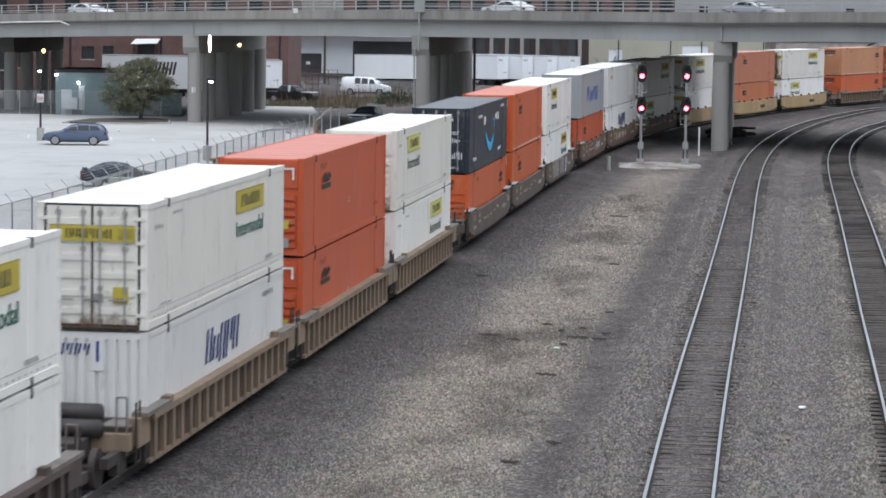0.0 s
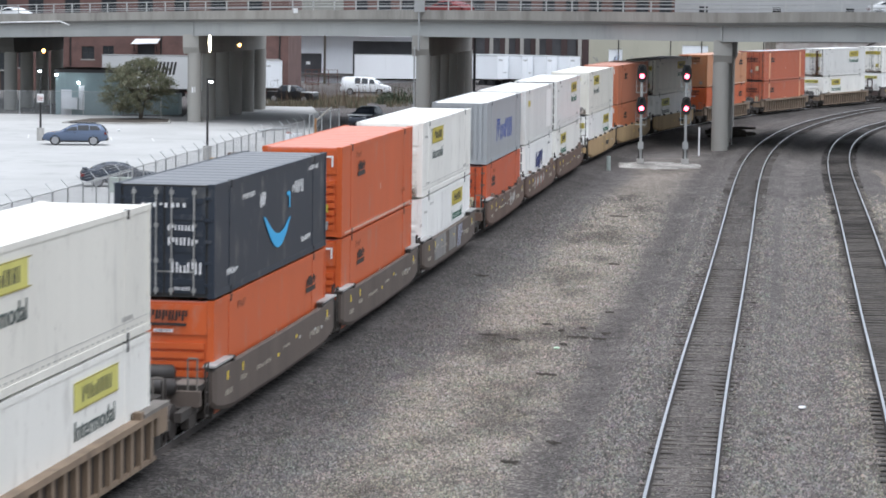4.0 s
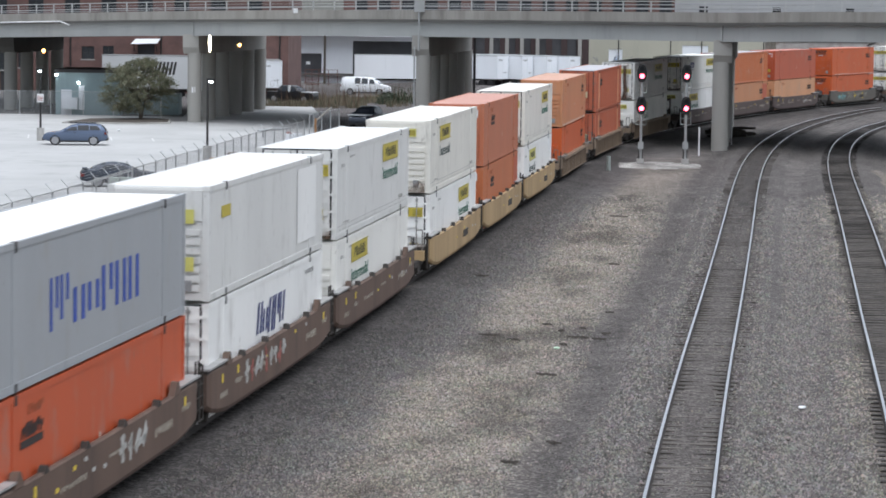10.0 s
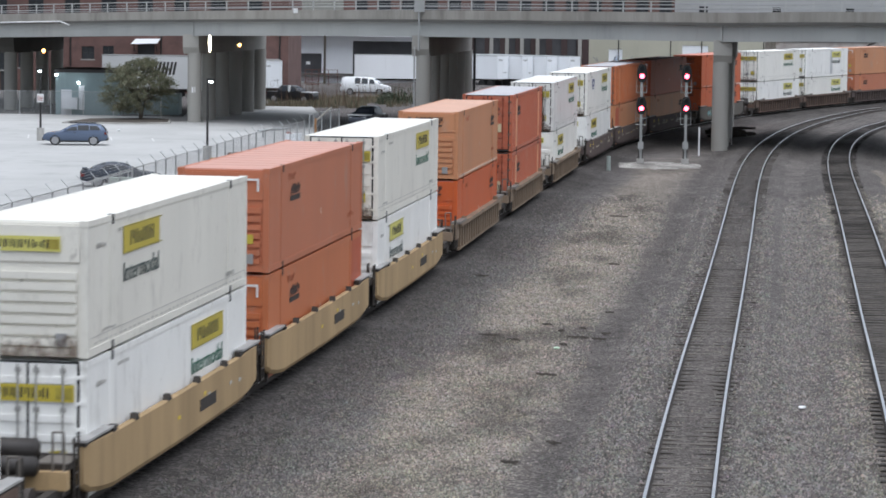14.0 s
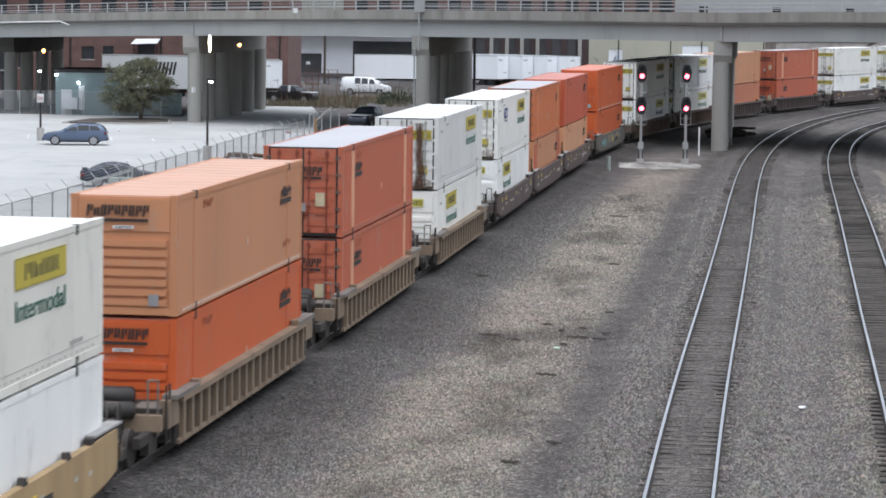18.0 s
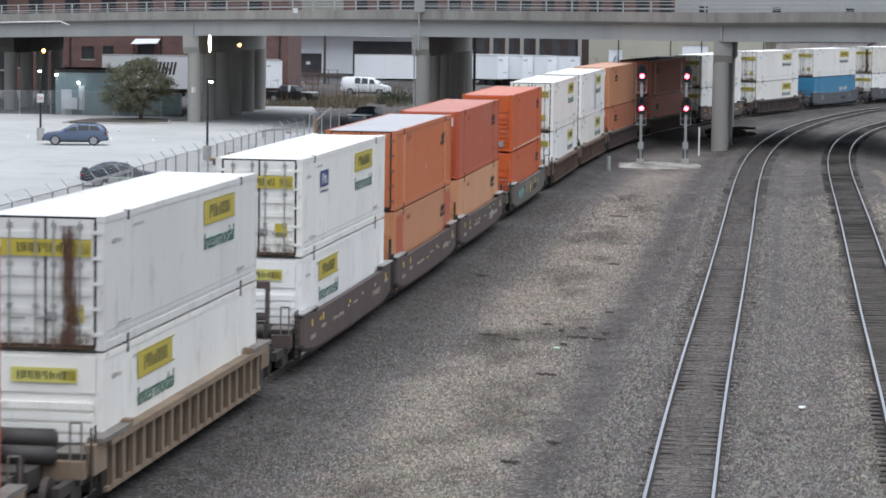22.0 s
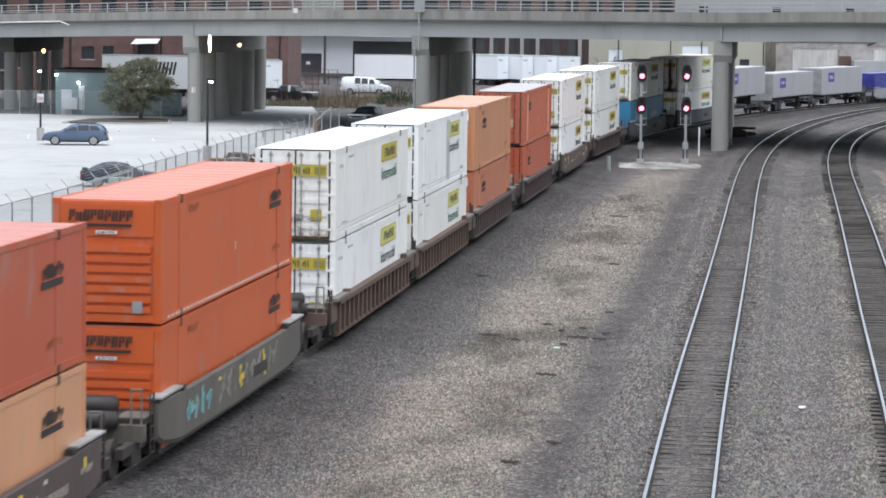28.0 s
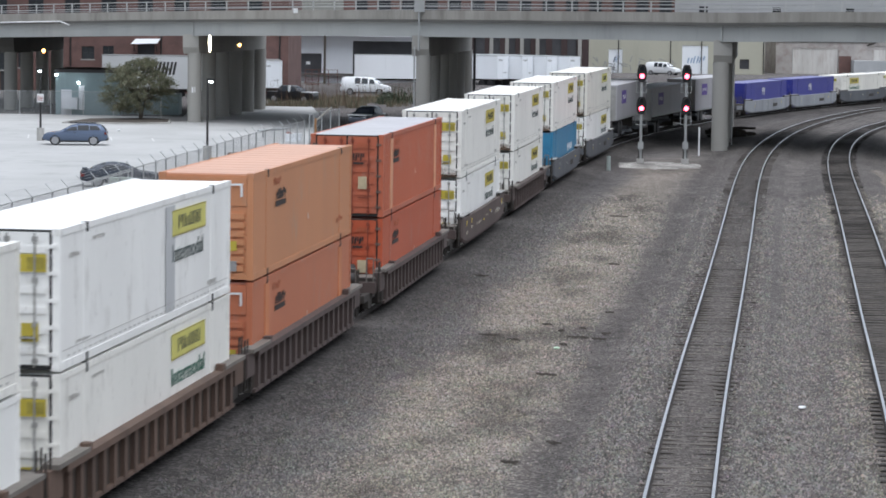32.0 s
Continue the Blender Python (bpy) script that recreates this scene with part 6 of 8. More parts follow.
def fence(name, pts, height, arms, label):
    """Chain-link wire between tube posts, with slanting arms that carry wires."""
    root = thing(name, label, "fence")
    pts = smooth_line([(*p, 0) for p in pts], 0.4)
    step = 0.0
    last = None
    wires = [bmesh.new() for _ in range(4 if arms else 1)]
    mesh = bmesh.new()
    posts = []
    for a, b in zip(pts, pts[1:]):
        step += (b - a).length
        if last is None or step >= 2.9:
            posts.append((b, math.atan2(b.x - a.x, b.y - a.y)))
            step, last = 0.0, b
    bm_post = bmesh.new()
    bm_tube(bm_post, (0, 0, -0.3), (0, 0, height), 0.045, 8)
    if arms:
        bm_tube(bm_post, (0, 0, height), (-0.32, 0, height + 0.34), 0.02, 6)
    me = finish(bm_post, M_GALV, "fence_post")
    for p, a in posts:
        part("post", me, M_GALV, root, m=Matrix.Translation((p.x, p.y, 0)) @ Matrix.Rotation(-a, 4, "Z"))
    for (p, a), (q, b) in zip(posts, posts[1:]):
        off = Vector((-math.cos(a), math.sin(a), 0))
        bm_tube(wires[0], (p.x, p.y, height - 0.03), (q.x, q.y, height - 0.03), 0.025, 6)
        if arms:
            for k in range(1, 4):
                s = off * (0.32 * k / 3)
                z = height + 0.34 * k / 3
                bm_tube(wires[k], (p.x + s.x, p.y + s.y, z), (q.x + s.x, q.y + s.y, z), 0.004, 4)
        vs = [mesh.verts.new(v) for v in ((p.x, p.y, -0.2), (q.x, q.y, -0.2), (q.x, q.y, height - 0.06), (p.x, p.y, height - 0.06))]
        mesh.faces.new(vs)
    part("top_rail", wires[0], M_GALV, root)
    for w in wires[1:]:
        part("wire", w, M_GALV, root)
    part("chain_link", mesh, M_LINK if arms else M_LINK_FAR, root, "grey chain-link mesh")
    return root


fence("chain_link_fence", FENCE, 1.95, True, "grey chain-link fence with slanting wire arms beside the line")
fence("yard_fence", [(-44.0, 262.5), (-37.5, 263.8), (-31.0, 262.6), (-25.4, 257.5)], 2.0, False, "grey tube-post wire fence behind the car park")
fence("chain_link_fence", [(-10.2, 209.0), (-9.8, 214.0), (-8.4, 222.0)], 2.3, False, "end bay of the grey chain-link fence")

M_LAMP_WHITE = glow("cold_white_lamp", (0.85, 0.95, 1.0), 7.0)
M_LAMP_AMBER = glow("amber_lamp", (1.0, 0.43, 0.12), 7.0)
M_LAMP_WARM = glow("warm_white_lamp", (1.0, 0.82, 0.58), 12.0)
M_POLE = mat("dark_bronze_pole", (0.03, 0.028, 0.028), 0.5, 0.2, 0.2, 1, 20, 0.02)


def lamp_post(x, y, height, arm, sign=False):
    root = thing("street_lamp", "dark slender car park lamp post on a concrete plinth, lit", "street lamp", pose(x, y, -0.2), group="car park lamps")
    bm = bmesh.new()
    bm_tube(bm, (0, 0, -0.1), (0, 0, 1.0), 0.30, 20)
    part("plinth", bm, M_KERB, root, "round concrete plinth")
    bm = bmesh.new()
    bm_tube(bm, (0, 0, 1.0), (0, 0, height), 0.085, 12, 0.06)
    part("pole", bm, M_POLE, root)
    part("arm", box(min(0, arm), max(0, arm), -0.04, 0.04, height - 0.08, height + 0.0, 0.01), M_POLE, root)
    head = part("lamp_head", box(arm - 0.24, arm + 0.24, -0.2, 0.2, height - 0.10, height + 0.06, 0.03), M_POLE, root)
    bm = bmesh.new()
    bmesh.ops.create_uvsphere(bm, u_segments=16, v_segments=8, radius=0.15, matrix=Matrix.Translation((arm, -0.08, height - 0.14)) @ Matrix.Diagonal((1.0, 0.9, 0.75, 1)))
    part("lamp_glass", bm, M_LAMP_WHITE, head, "glowing white glass", smooth=True)
    if sign:
        part("sign_plate", box(-0.25, 0.25, -0.14, -0.11, 2.95, 3.6, 0.01), M_WHITEINK, root, "small white notice with red marks")
        part("marking", end_marks(-0.145, -0.2, 0.2, 3.05, 3.5, 3, 140), M_PINK, root)
    return root


lamp_post(-31.1, 214.5, 5.5, -0.05, True)
lamp_post(-16.3, 191.5, 5.55, 0.22)


def wall_lamp(x, y, z, m, size, label, tall=1.0):
    root = thing("wall_lamp", label, "lamp", pose(x, y, z))
    part("bracket", box(-0.12, 0.12, 0.0, 0.5, -0.06, 0.06, 0.02), M_POLE, root)
    bm = bmesh.new()
    bmesh.ops.create_uvsphere(bm, u_segments=16, v_segments=10, radius=size, matrix=Matrix.Diagonal((1, 1, tall, 1)))
    part("bulb_glass", bm, m, root, "glowing glass", smooth=True)
    return root


wall_lamp(-37.7, 262.0, 5.8, M_LAMP_AMBER, 0.18, "amber lamp under the bridge, lit")
# The glowing glass is drawn out upright to imitate this lamp's flare.
wall_lamp(-20.3, 240.3, 7.05, M_LAMP_WARM, 0.12, "warm lamp hung on the bridge girder, lit, its glass stretched into a flare", 6.2)
wall_lamp(-18.6, 252.0, 6.75, M_LAMP_AMBER, 0.16, "amber lamp under the bridge, lit")
wall_lamp(-36.85, 264.55, 3.5, M_LAMP_WHITE, 0.14, "cold white lamp on the shed, lit")
wall_lamp(-34.75, 264.55, 2.75, M_LAMP_WHITE, 0.14, "cold white lamp on the shed wall, lit")
wall_lamp(-20.88, 384.5, 1.08, M_LAMP_WHITE, 0.14, "cold white lamp by the loading dock, lit")

# ---- cars ----
M_GLASS = mat("dark_car_glass", (0.022, 0.026, 0.032), 0.05, 0.0, 0.2, 1, 5, 0, spec=0.45)
M_TYRE = mat("tyre_rubber", (0.02, 0.02, 0.021), 0.85, 0, 0.2, 0.5, 30, 0.1)
M_RIM = mat("alloy_rim", (0.34, 0.34, 0.35), 0.35, 0.4, 0.1, 0.5, 20, 0)
M_TAIL = mat("red_tail_glass", (0.13, 0.02, 0.02), 0.2, 0, 0.1, 0.5, 20, 0)
M_HEAD = mat("clear_headlight", (0.65, 0.68, 0.70), 0.12, 0.2, 0.1, 0.5, 20, 0)
M_TRIM = mat("black_trim", (0.022, 0.022, 0.024), 0.6, 0, 0.2, 0.5, 20, 0)
SHAPES = {
    # nose towards -x: belt line, roof line, side windows (foot and head), wheels, width, wheel radius
    "wagon": (((-2.40, 0.60), (-2.36, 0.74), (-2.15, 0.87), (-1.7, 0.96), (-1.05, 1.04), (0.5, 1.07), (2.1, 1.12), (2.34, 1.04), (2.40, 0.70)),
              ((-1.12, 1.03), (-0.75, 1.26), (-0.25, 1.50), (0.25, 1.60), (0.9, 1.62), (1.6, 1.58), (1.95, 1.50), (2.14, 1.34), (2.32, 1.08)),
              ((-0.72, 0.18, -0.22, 0.16), (0.24, 1.08, 0.22, 1.06), (1.14, 1.95, 1.12, 1.68)), (-1.45, 1.40), 1.84, 0.36),
    "crossover": (((-2.26, 0.62), (-2.22, 0.82), (-1.95, 0.97), (-1.1, 1.08), (0.5, 1.10), (2.0, 1.12), (2.2, 1.02), (2.26, 0.7)),
                  ((-1.1, 1.08), (-0.65, 1.36), (-0.2, 1.58), (0.4, 1.66), (1.2, 1.63), (1.7, 1.52), (2.1, 1.1)),
                  ((-0.62, 0.2, -0.2, 0.18), (0.26, 1.0, 0.24, 0.98), (1.06, 1.75, 1.04, 1.45)), (-1.38, 1.36), 1.86, 0.37),
    "van": (((-2.88, 0.62), (-2.84, 0.95), (-2.6, 1.10), (-1.95, 1.22), (-1.7, 1.26), (0.0, 1.28), (2.78, 1.28), (2.84, 1.2), (2.86, 0.7)),
            ((-1.95, 1.22), (-1.5, 1.62), (-1.1, 1.92), (-0.7, 2.04), (0.5, 2.10), (2.4, 2.08), (2.7, 1.98), (2.82, 1.3)),
            ((-1.42, -0.62, -1.05, -0.62), (-0.42, 0.32, -0.40, 0.30), (0.44, 1.12, 0.44, 1.10)), (-1.85, 1.65), 2.0, 0.38),
    "pickup": (((-2.78, 0.72), (-2.74, 0.98), (-2.4, 1.10), (-1.4, 1.16), (0.0, 1.18), (2.6, 1.18), (2.74, 1.12), (2.78, 0.75)),
               ((-1.42, 1.16), (-1.0, 1.50), (-0.6, 1.78), (-0.1, 1.88), (0.9, 1.87), (1.2, 1.76), (1.35, 1.2)),
               ((-0.98, -0.12, -0.55, -0.14), (-0.04, 0.95, -0.04, 0.90)), (-1.75, 1.75), 1.95, 0.41),
    "sedan": (((-2.38, 0.52), (-2.34, 0.68), (-2.1, 0.80), (-1.1, 0.92), (0.5, 0.95), (1.9, 1.0), (2.25, 0.98), (2.37, 0.85), (2.38, 0.55)),
              ((-1.1, 0.92), (-0.6, 1.18), (-0.15, 1.36), (0.35, 1.43), (0.85, 1.41), (1.4, 1.26), (1.85, 1.02)),
              ((-0.58, 0.22, -0.12, 0.20), (0.28, 1.32, 0.26, 0.98)), (-1.45, 1.42), 1.80, 0.34),
}


def along(line, x):
    return float(np.interp(x, [p[0] for p in line], [p[1] for p in line]))


def vehicle(name, shape, paint, label, m, group="", spoiler=False):
    belt, roof, panes, wheels, width, r = SHAPES[shape]
    root = thing(name, label, name.split("_")[-1] if name != "estate_car" else "car", m, group)
    x_lo, x_hi = roof[0][0], roof[-1][0]
    w = width / 2

    def top_at(x):
        return max(along(roof, x), along(belt, x)) if x_lo <= x <= x_hi else along(belt, x)

    def side_at(x, z):
        bz = along(belt, x)
        return w * 0.985 - max(0.0, z - bz) * 0.36

    bm = bmesh.new()
    rings = []
    for x in sorted({p[0] for p in belt} | {p[0] for p in roof} | {belt[0][0] + 0.5, -0.5, 1.0}):
        bz, tz = along(belt, x), top_at(x)
        tuck = 1.0 - 0.20 * max(0.0, (abs(x) - belt[-1][0] + 0.5) / 0.5) ** 2
        zb = 0.27 + 0.12 * max(0.0, (abs(x) - belt[-1][0] + 0.6) / 0.6)
        wt = side_at(x, tz) - (0.10 if tz > bz + 0.05 else 0.06)
        half = [(w * 0.84, zb), (w * 0.97, zb + 0.10), (w, (zb + bz) / 2), (w * 0.985, bz - 0.04), (side_at(x, max(bz, tz - 0.07)) - 0.01, max(bz - 0.01, tz - 0.07)), (wt, tz - 0.015), (wt * 0.55, tz + 0.012)]
        rings.append([(x, y * tuck, z) for y, z in half] + [(x, -y * tuck, z) for y, z in reversed(half)])
    loft(bm, rings)
    bmesh.ops.recalc_face_normals(bm, faces=bm.faces)
    body = part("body", bm, paint, root, smooth=True)
    for side in (-1, 1):
        for a, b, c, d in panes:
            mid = (a + b) / 2
            zb = along(belt, mid) + 0.05
            q = []
            for x, z in ((a, zb), (b, zb), (d, min(top_at(d), top_at(mid)) - 0.10), (c, min(top_at(c), top_at(mid)) - 0.10)):
                q.append((x, side * (side_at(x, z) + 0.012), z))
            bm = bmesh.new()
            loft(bm, [q, [(x, y - side * 0.04, z) for x, y, z in q]])
            part("side_window", bm, M_GLASS, body)
        handle = box(-0.1, 0.1, side * w - 0.02, side * w + 0.02, 0.0, 0.03)
        part("door_handle", handle, M_TRIM, body, m=Matrix.Translation(((panes[0][1] - 0.15), 0, along(belt, 0.0) - 0.12)))
    for pts, nm, d in ((roof[:3], "windscreen", -1), (roof[-3:], "rear_window", 1)):
        if shape == "van" and d > 0:
            continue
        (ax, az), (bx, bz) = pts[0], pts[2]
        bm = bmesh.new()
        P = []
        for u, k in ((0.14, 0.80), (0.92, 0.70)):
            x = ax + (bx - ax) * u
            z = along(roof, x)
            P.append((x, side_at(x, z) * (k + 0.08) , z + 0.022))
        (px, py, pz), (qx, qy, qz) = P
        q = [(px, -py, pz), (px, py, pz), (qx, qy, qz), (qx, -qy, qz)]
        loft(bm, [q, [(x - d * 0.03, y, z - 0.05) for x, y, z in q]])
        part(nm, bm, M_GLASS, body)
    if spoiler:
        bm = box(1.98, 2.30, -0.62, 0.62, 1.05, 1.085, 0.012)
        bm_box(bm, 2.05, 2.15, -0.55, -0.50, 0.94, 1.055)
        bm_box(bm, 2.05, 2.15, 0.50, 0.55, 0.94, 1.055)
        part("spoiler", bm, paint, root)
    x0, x1, low, top = panes[0][0], panes[-1][3], along(belt, panes[0][0]), max(p[1] for p in roof)
    part("bumper", box(belt[0][0] - 0.03, belt[0][0] + 0.16, -w * 0.78, w * 0.78, 0.34, 0.52, 0.04), M_TRIM, root)
    part("rear_bumper", box(belt[-1][0] - 0.16, belt[-1][0] + 0.03, -w * 0.78, w * 0.78, 0.36, 0.56, 0.04), M_TRIM, root)
    for x in wheels:
        for side in (-1, 1):
            bm = bmesh.new()
            y = side * (width / 2 - 0.12)
            bm_tube(bm, (x, y - 0.11, r), (x, y + 0.11, r), r, 24)
            tyre = part("tyre", bevelled(bm, 0.02), M_TYRE, root)
            bm = bmesh.new()
            bm_tube(bm, (x, y + side * 0.09, r), (x, y + side * 0.122, r), r * 0.74, 20)
            part("rim", bm, M_RIM, tyre)
            bm = bmesh.new()
            bm_tube(bm, (x, y - side * 0.02, r + 0.02), (x, y + side * 0.118, r + 0.02), r * 1.08, 24)
            part("wheel_arch", bm, M_TRIM, root)
    nose, tail = belt[1], belt[-2]
    for side in (-1, 1):
        yy = side * (w * 0.66)
        part("headlight", box(nose[0] + 0.0, nose[0] + 0.24, yy - 0.17, yy + 0.17, nose[1] - 0.10, nose[1] + 0.03, 0.03), M_HEAD, root)
        part("tail_light", box(tail[0] - 0.18, tail[0] + 0.03, side * w * 0.80 - 0.10, side * w * 0.80 + 0.10, tail[1] - 0.24, tail[1] - 0.04, 0.03), M_TAIL, root)
        part("sill", box(wheels[0] + 0.42, wheels[1] - 0.42, side * (w - 0.05) - 0.03, side * (w - 0.05) + 0.05, 0.24, 0.36, 0.02), M_TRIM, root)
        part("door_mirror", box(x0 - 0.02, x0 + 0.14, side * (w + 0.06) - 0.09, side * (w + 0.06) + 0.09, low + 0.04, low + 0.18, 0.03), paint, root)
    if shape in ("wagon", "crossover"):
        for side in (-1, 1):
            bm = bmesh.new()
            bm_tube(bm, (x0 + 0.2, side * (width / 2 - 0.32), top + 0.05), (x1 - 0.1, side * (width / 2 - 0.32), top + 0.03), 0.025, 6)
            part("roof_rail", bm, M_TRIM, root)
    return root


M_CARBLUE = mat("slate_blue_car_paint", (0.115, 0.15, 0.225), 0.22, 0.3, 0.08, 2, 5, 0)
M_CARDARK = mat("charcoal_car_paint", (0.05, 0.058, 0.075), 0.22, 0.3, 0.08, 2, 5, 0)
M_CARWHITE = mat("white_car_paint", (0.76, 0.77, 0.78), 0.3, 0, 0.06, 2, 5, 0)
M_CARBLACK = mat("black_car_paint", (0.015, 0.015, 0.017), 0.3, 0.1, 0.1, 2, 5, 0)
vehicle("estate_car", "wagon", M_CARBLUE, "slate blue estate car parked on pale concrete", pose(-27.7, 209.2, -0.2, 0, 0, 3))
vehicle("parked_car", "sedan", M_CARDARK, "charcoal saloon with a small tail spoiler beside the wire fence", pose(-18.95, 163.5, -0.2, 0, 0, 189), spoiler=True)
vehicle("parked_van", "van", M_CARWHITE, "white windowed van parked before the loading docks", pose(-9.3, 326.0, -0.05, 0, 0, 170))
vehicle("parked_van", "van", M_CARWHITE, "white windowed van parked by the cream warehouse", pose(34.9, 449.0, -0.3, 0, 0, 146))
old = vehicle("old_pickup", "pickup", M_CARBLACK, "black old pickup with a pale bonnet standing in dry weeds", pose(-16.5, 301.0, -0.15, 0, 0, 160))
part("bonnet", box(-2.72, -1.45, -0.86, 0.86, 1.12, 1.20, 0.03), M_CARWHITE, old, "pale repainted bonnet")
part("cab_pillar", box(-0.16, 0.06, 0.62, 0.99, 1.2, 1.86, 0.02), M_CARWHITE, old, "white door pillar")
jeep = vehicle("parked_pickup", "pickup", M_CARDARK, "charcoal pickup with a white bonnet behind the fence", pose(-6.75, 245.0, -0.2, 0, 0, 72))
part("bonnet", box(-2.75, -1.45, -0.92, 0.92, 1.13, 1.21, 0.04), M_CARWHITE, jeep, "white bonnet")


# ---- a small tree ----
def leaf_mat(name, c):
    m = mat(name, c, 0.7, 0, 0.35, 1.2, 6, 0)
    return m


M_BARK = mat("grey_bark", (0.09, 0.075, 0.06), 0.95, 0, 0.3, 0.5, 20, 0.4)


def tree(x, y, z, seed, crown, top, wide):
    rnd = random.Random(seed)
    root = thing("young_tree", "small spreading tree with dull green leaves in a kerbed bed", "tree", pose(x, y, z))
    trunk = bmesh.new()
    limbs = bmesh.new()
    tips = []
    for k in range(3):
        a = k * 2.09 + rnd.uniform(-0.4, 0.4)
        foot, mid = Vector((0.08 * math.cos(a), 0.08 * math.sin(a), 0)), Vector((0.35 * math.cos(a), 0.35 * math.sin(a), 1.6 + rnd.uniform(-0.2, 0.2)))
        bm_tube(trunk, foot, mid, 0.085, 8, 0.06)
        for j in range(5):
            b = a + rnd.uniform(-1.1, 1.1)
            tip = mid + Vector((math.cos(b) * rnd.uniform(0.6, wide * 0.42), math.sin(b) * rnd.uniform(0.6, wide * 0.42), rnd.uniform(0.5, top - 2.4)))
            bm_tube(limbs, mid, tip, 0.06, 6, 0.02)
            tips.append(tip)
            for i in range(3):
                t2 = tip + Vector((rnd.gauss(0, 0.6), rnd.gauss(0, 0.6), rnd.uniform(-0.5, 0.6)))
                bm_tube(limbs, tip, t2, 0.02, 4, 0.008)
                tips.append(t2)
    part("trunk", trunk, M_BARK, root)
    part("limb_wood", limbs, M_BARK, root)
    verts, faces, mats = [], [], []
    sprays = []
    while len(sprays) < 380:
        h = rnd.random()
        # broad low down on the west side, drawn in towards an uneven top
        reach = (0.30 + 0.70 * min(1.0, (1 - h) * 1.75) ** 0.8) * (0.72 + 0.28 * min(1, h * 4))
        a = rnd.uniform(0, 6.28)
        r = rnd.random() ** 0.42 * reach
        c = Vector((math.cos(a) * r * wide / 2 - 0.15 * (1 - h), math.sin(a) * r * wide / 2.4, crown + h * (top - crown)))
        c.z += 0.35 * noise.noise((c.x * 0.8, c.y * 0.8, 3)) - (0.5 * max(0, c.x) / wide if h < 0.3 else 0)
        if h < 0.22 and c.x > wide * 0.12 and rnd.random() < 0.75:
            continue
        if noise.noise(c * 0.75 + Vector((3, 1, 7))) > 0.26:
            continue
        sprays.append((c, Vector((math.cos(a), math.sin(a), -0.15 - 0.55 * rnd.random() + 0.5 * h))))
    for c, way in sprays + [(t, Vector((0, 0, 0.4))) for t in tips if t.z < top - 0.4]:
        for j in range(rnd.randint(60, 105)):
            p = c + way * rnd.gauss(0, 0.30) + Vector((rnd.gauss(0, 0.13), rnd.gauss(0, 0.13), rnd.gauss(0, 0.10)))
            e = Euler((rnd.uniform(-1.0, 1.0), rnd.uniform(-1.0, 1.0), rnd.uniform(0, 6.28))).to_matrix()
            s = rnd.uniform(0.045, 0.085)
            i = len(verts)
            verts += [p + e @ Vector(q) * s for q in ((-1, 0, 0), (0, -0.5, 0.15), (1, 0, 0), (0, 0.5, 0.15))]
            faces += [(i, i + 1, i + 2), (i, i + 2, i + 3)]
            mats += [0 if rnd.random() < 0.70 else (1 if rnd.random() < 0.8 else 2)] * 2
    me = bpy.data.meshes.new("crown")
    me.from_pydata(verts, [], faces)
    for mm in (leaf_mat("dull_green_leaf", (0.155, 0.165, 0.10)), leaf_mat("yellow_green_leaf", (0.235, 0.225, 0.145)), leaf_mat("brown_leaf", (0.25, 0.19, 0.135))):
        me.materials.append(mm)
    me.polygons.foreach_set("material_index", mats)
    part("crown", me, None, root, "loose dull green crown")


tree(-27.55, 252.6, -0.06, 5, 0.75, 5.35, 6.9)


def bush(x, y, z, seed, size, c):
    rnd = random.Random(seed)
    verts, faces = [], []
    for k in range(1600):
        q = Vector((rnd.gauss(0, 0.4), rnd.gauss(0, 0.4), min(0.85, abs(rnd.gauss(0.25, 0.3))))) * size
        e = Euler((rnd.uniform(-1.2, 1.2), rnd.uniform(-1.2, 1.2), rnd.uniform(0, 6.28))).to_matrix()
        i = len(verts)
        verts += [q + e @ Vector(v) * 0.09 for v in ((-1, 0, 0), (0, -0.5, 0.15), (1, 0, 0), (0, 0.5, 0.15))]
        faces += [(i, i + 1, i + 2), (i, i + 2, i + 3)]
    me = bpy.data.meshes.new("bush")
    me.from_pydata(verts, [], faces)
    me.materials.append(c)
    tagged(part("bush", me, c, None, m=pose(x, y, z)), "low dark green bush among weeds by the bridge", "bush")


bush(-4.7, 300.0, -0.3, 3, 2.3, leaf_mat("dark_bush_leaf", (0.035, 0.055, 0.025)))
bush(-6.2, 303.0, -0.3, 4, 1.5, leaf_mat("dark_bush_leaf", (0.035, 0.055, 0.025)))


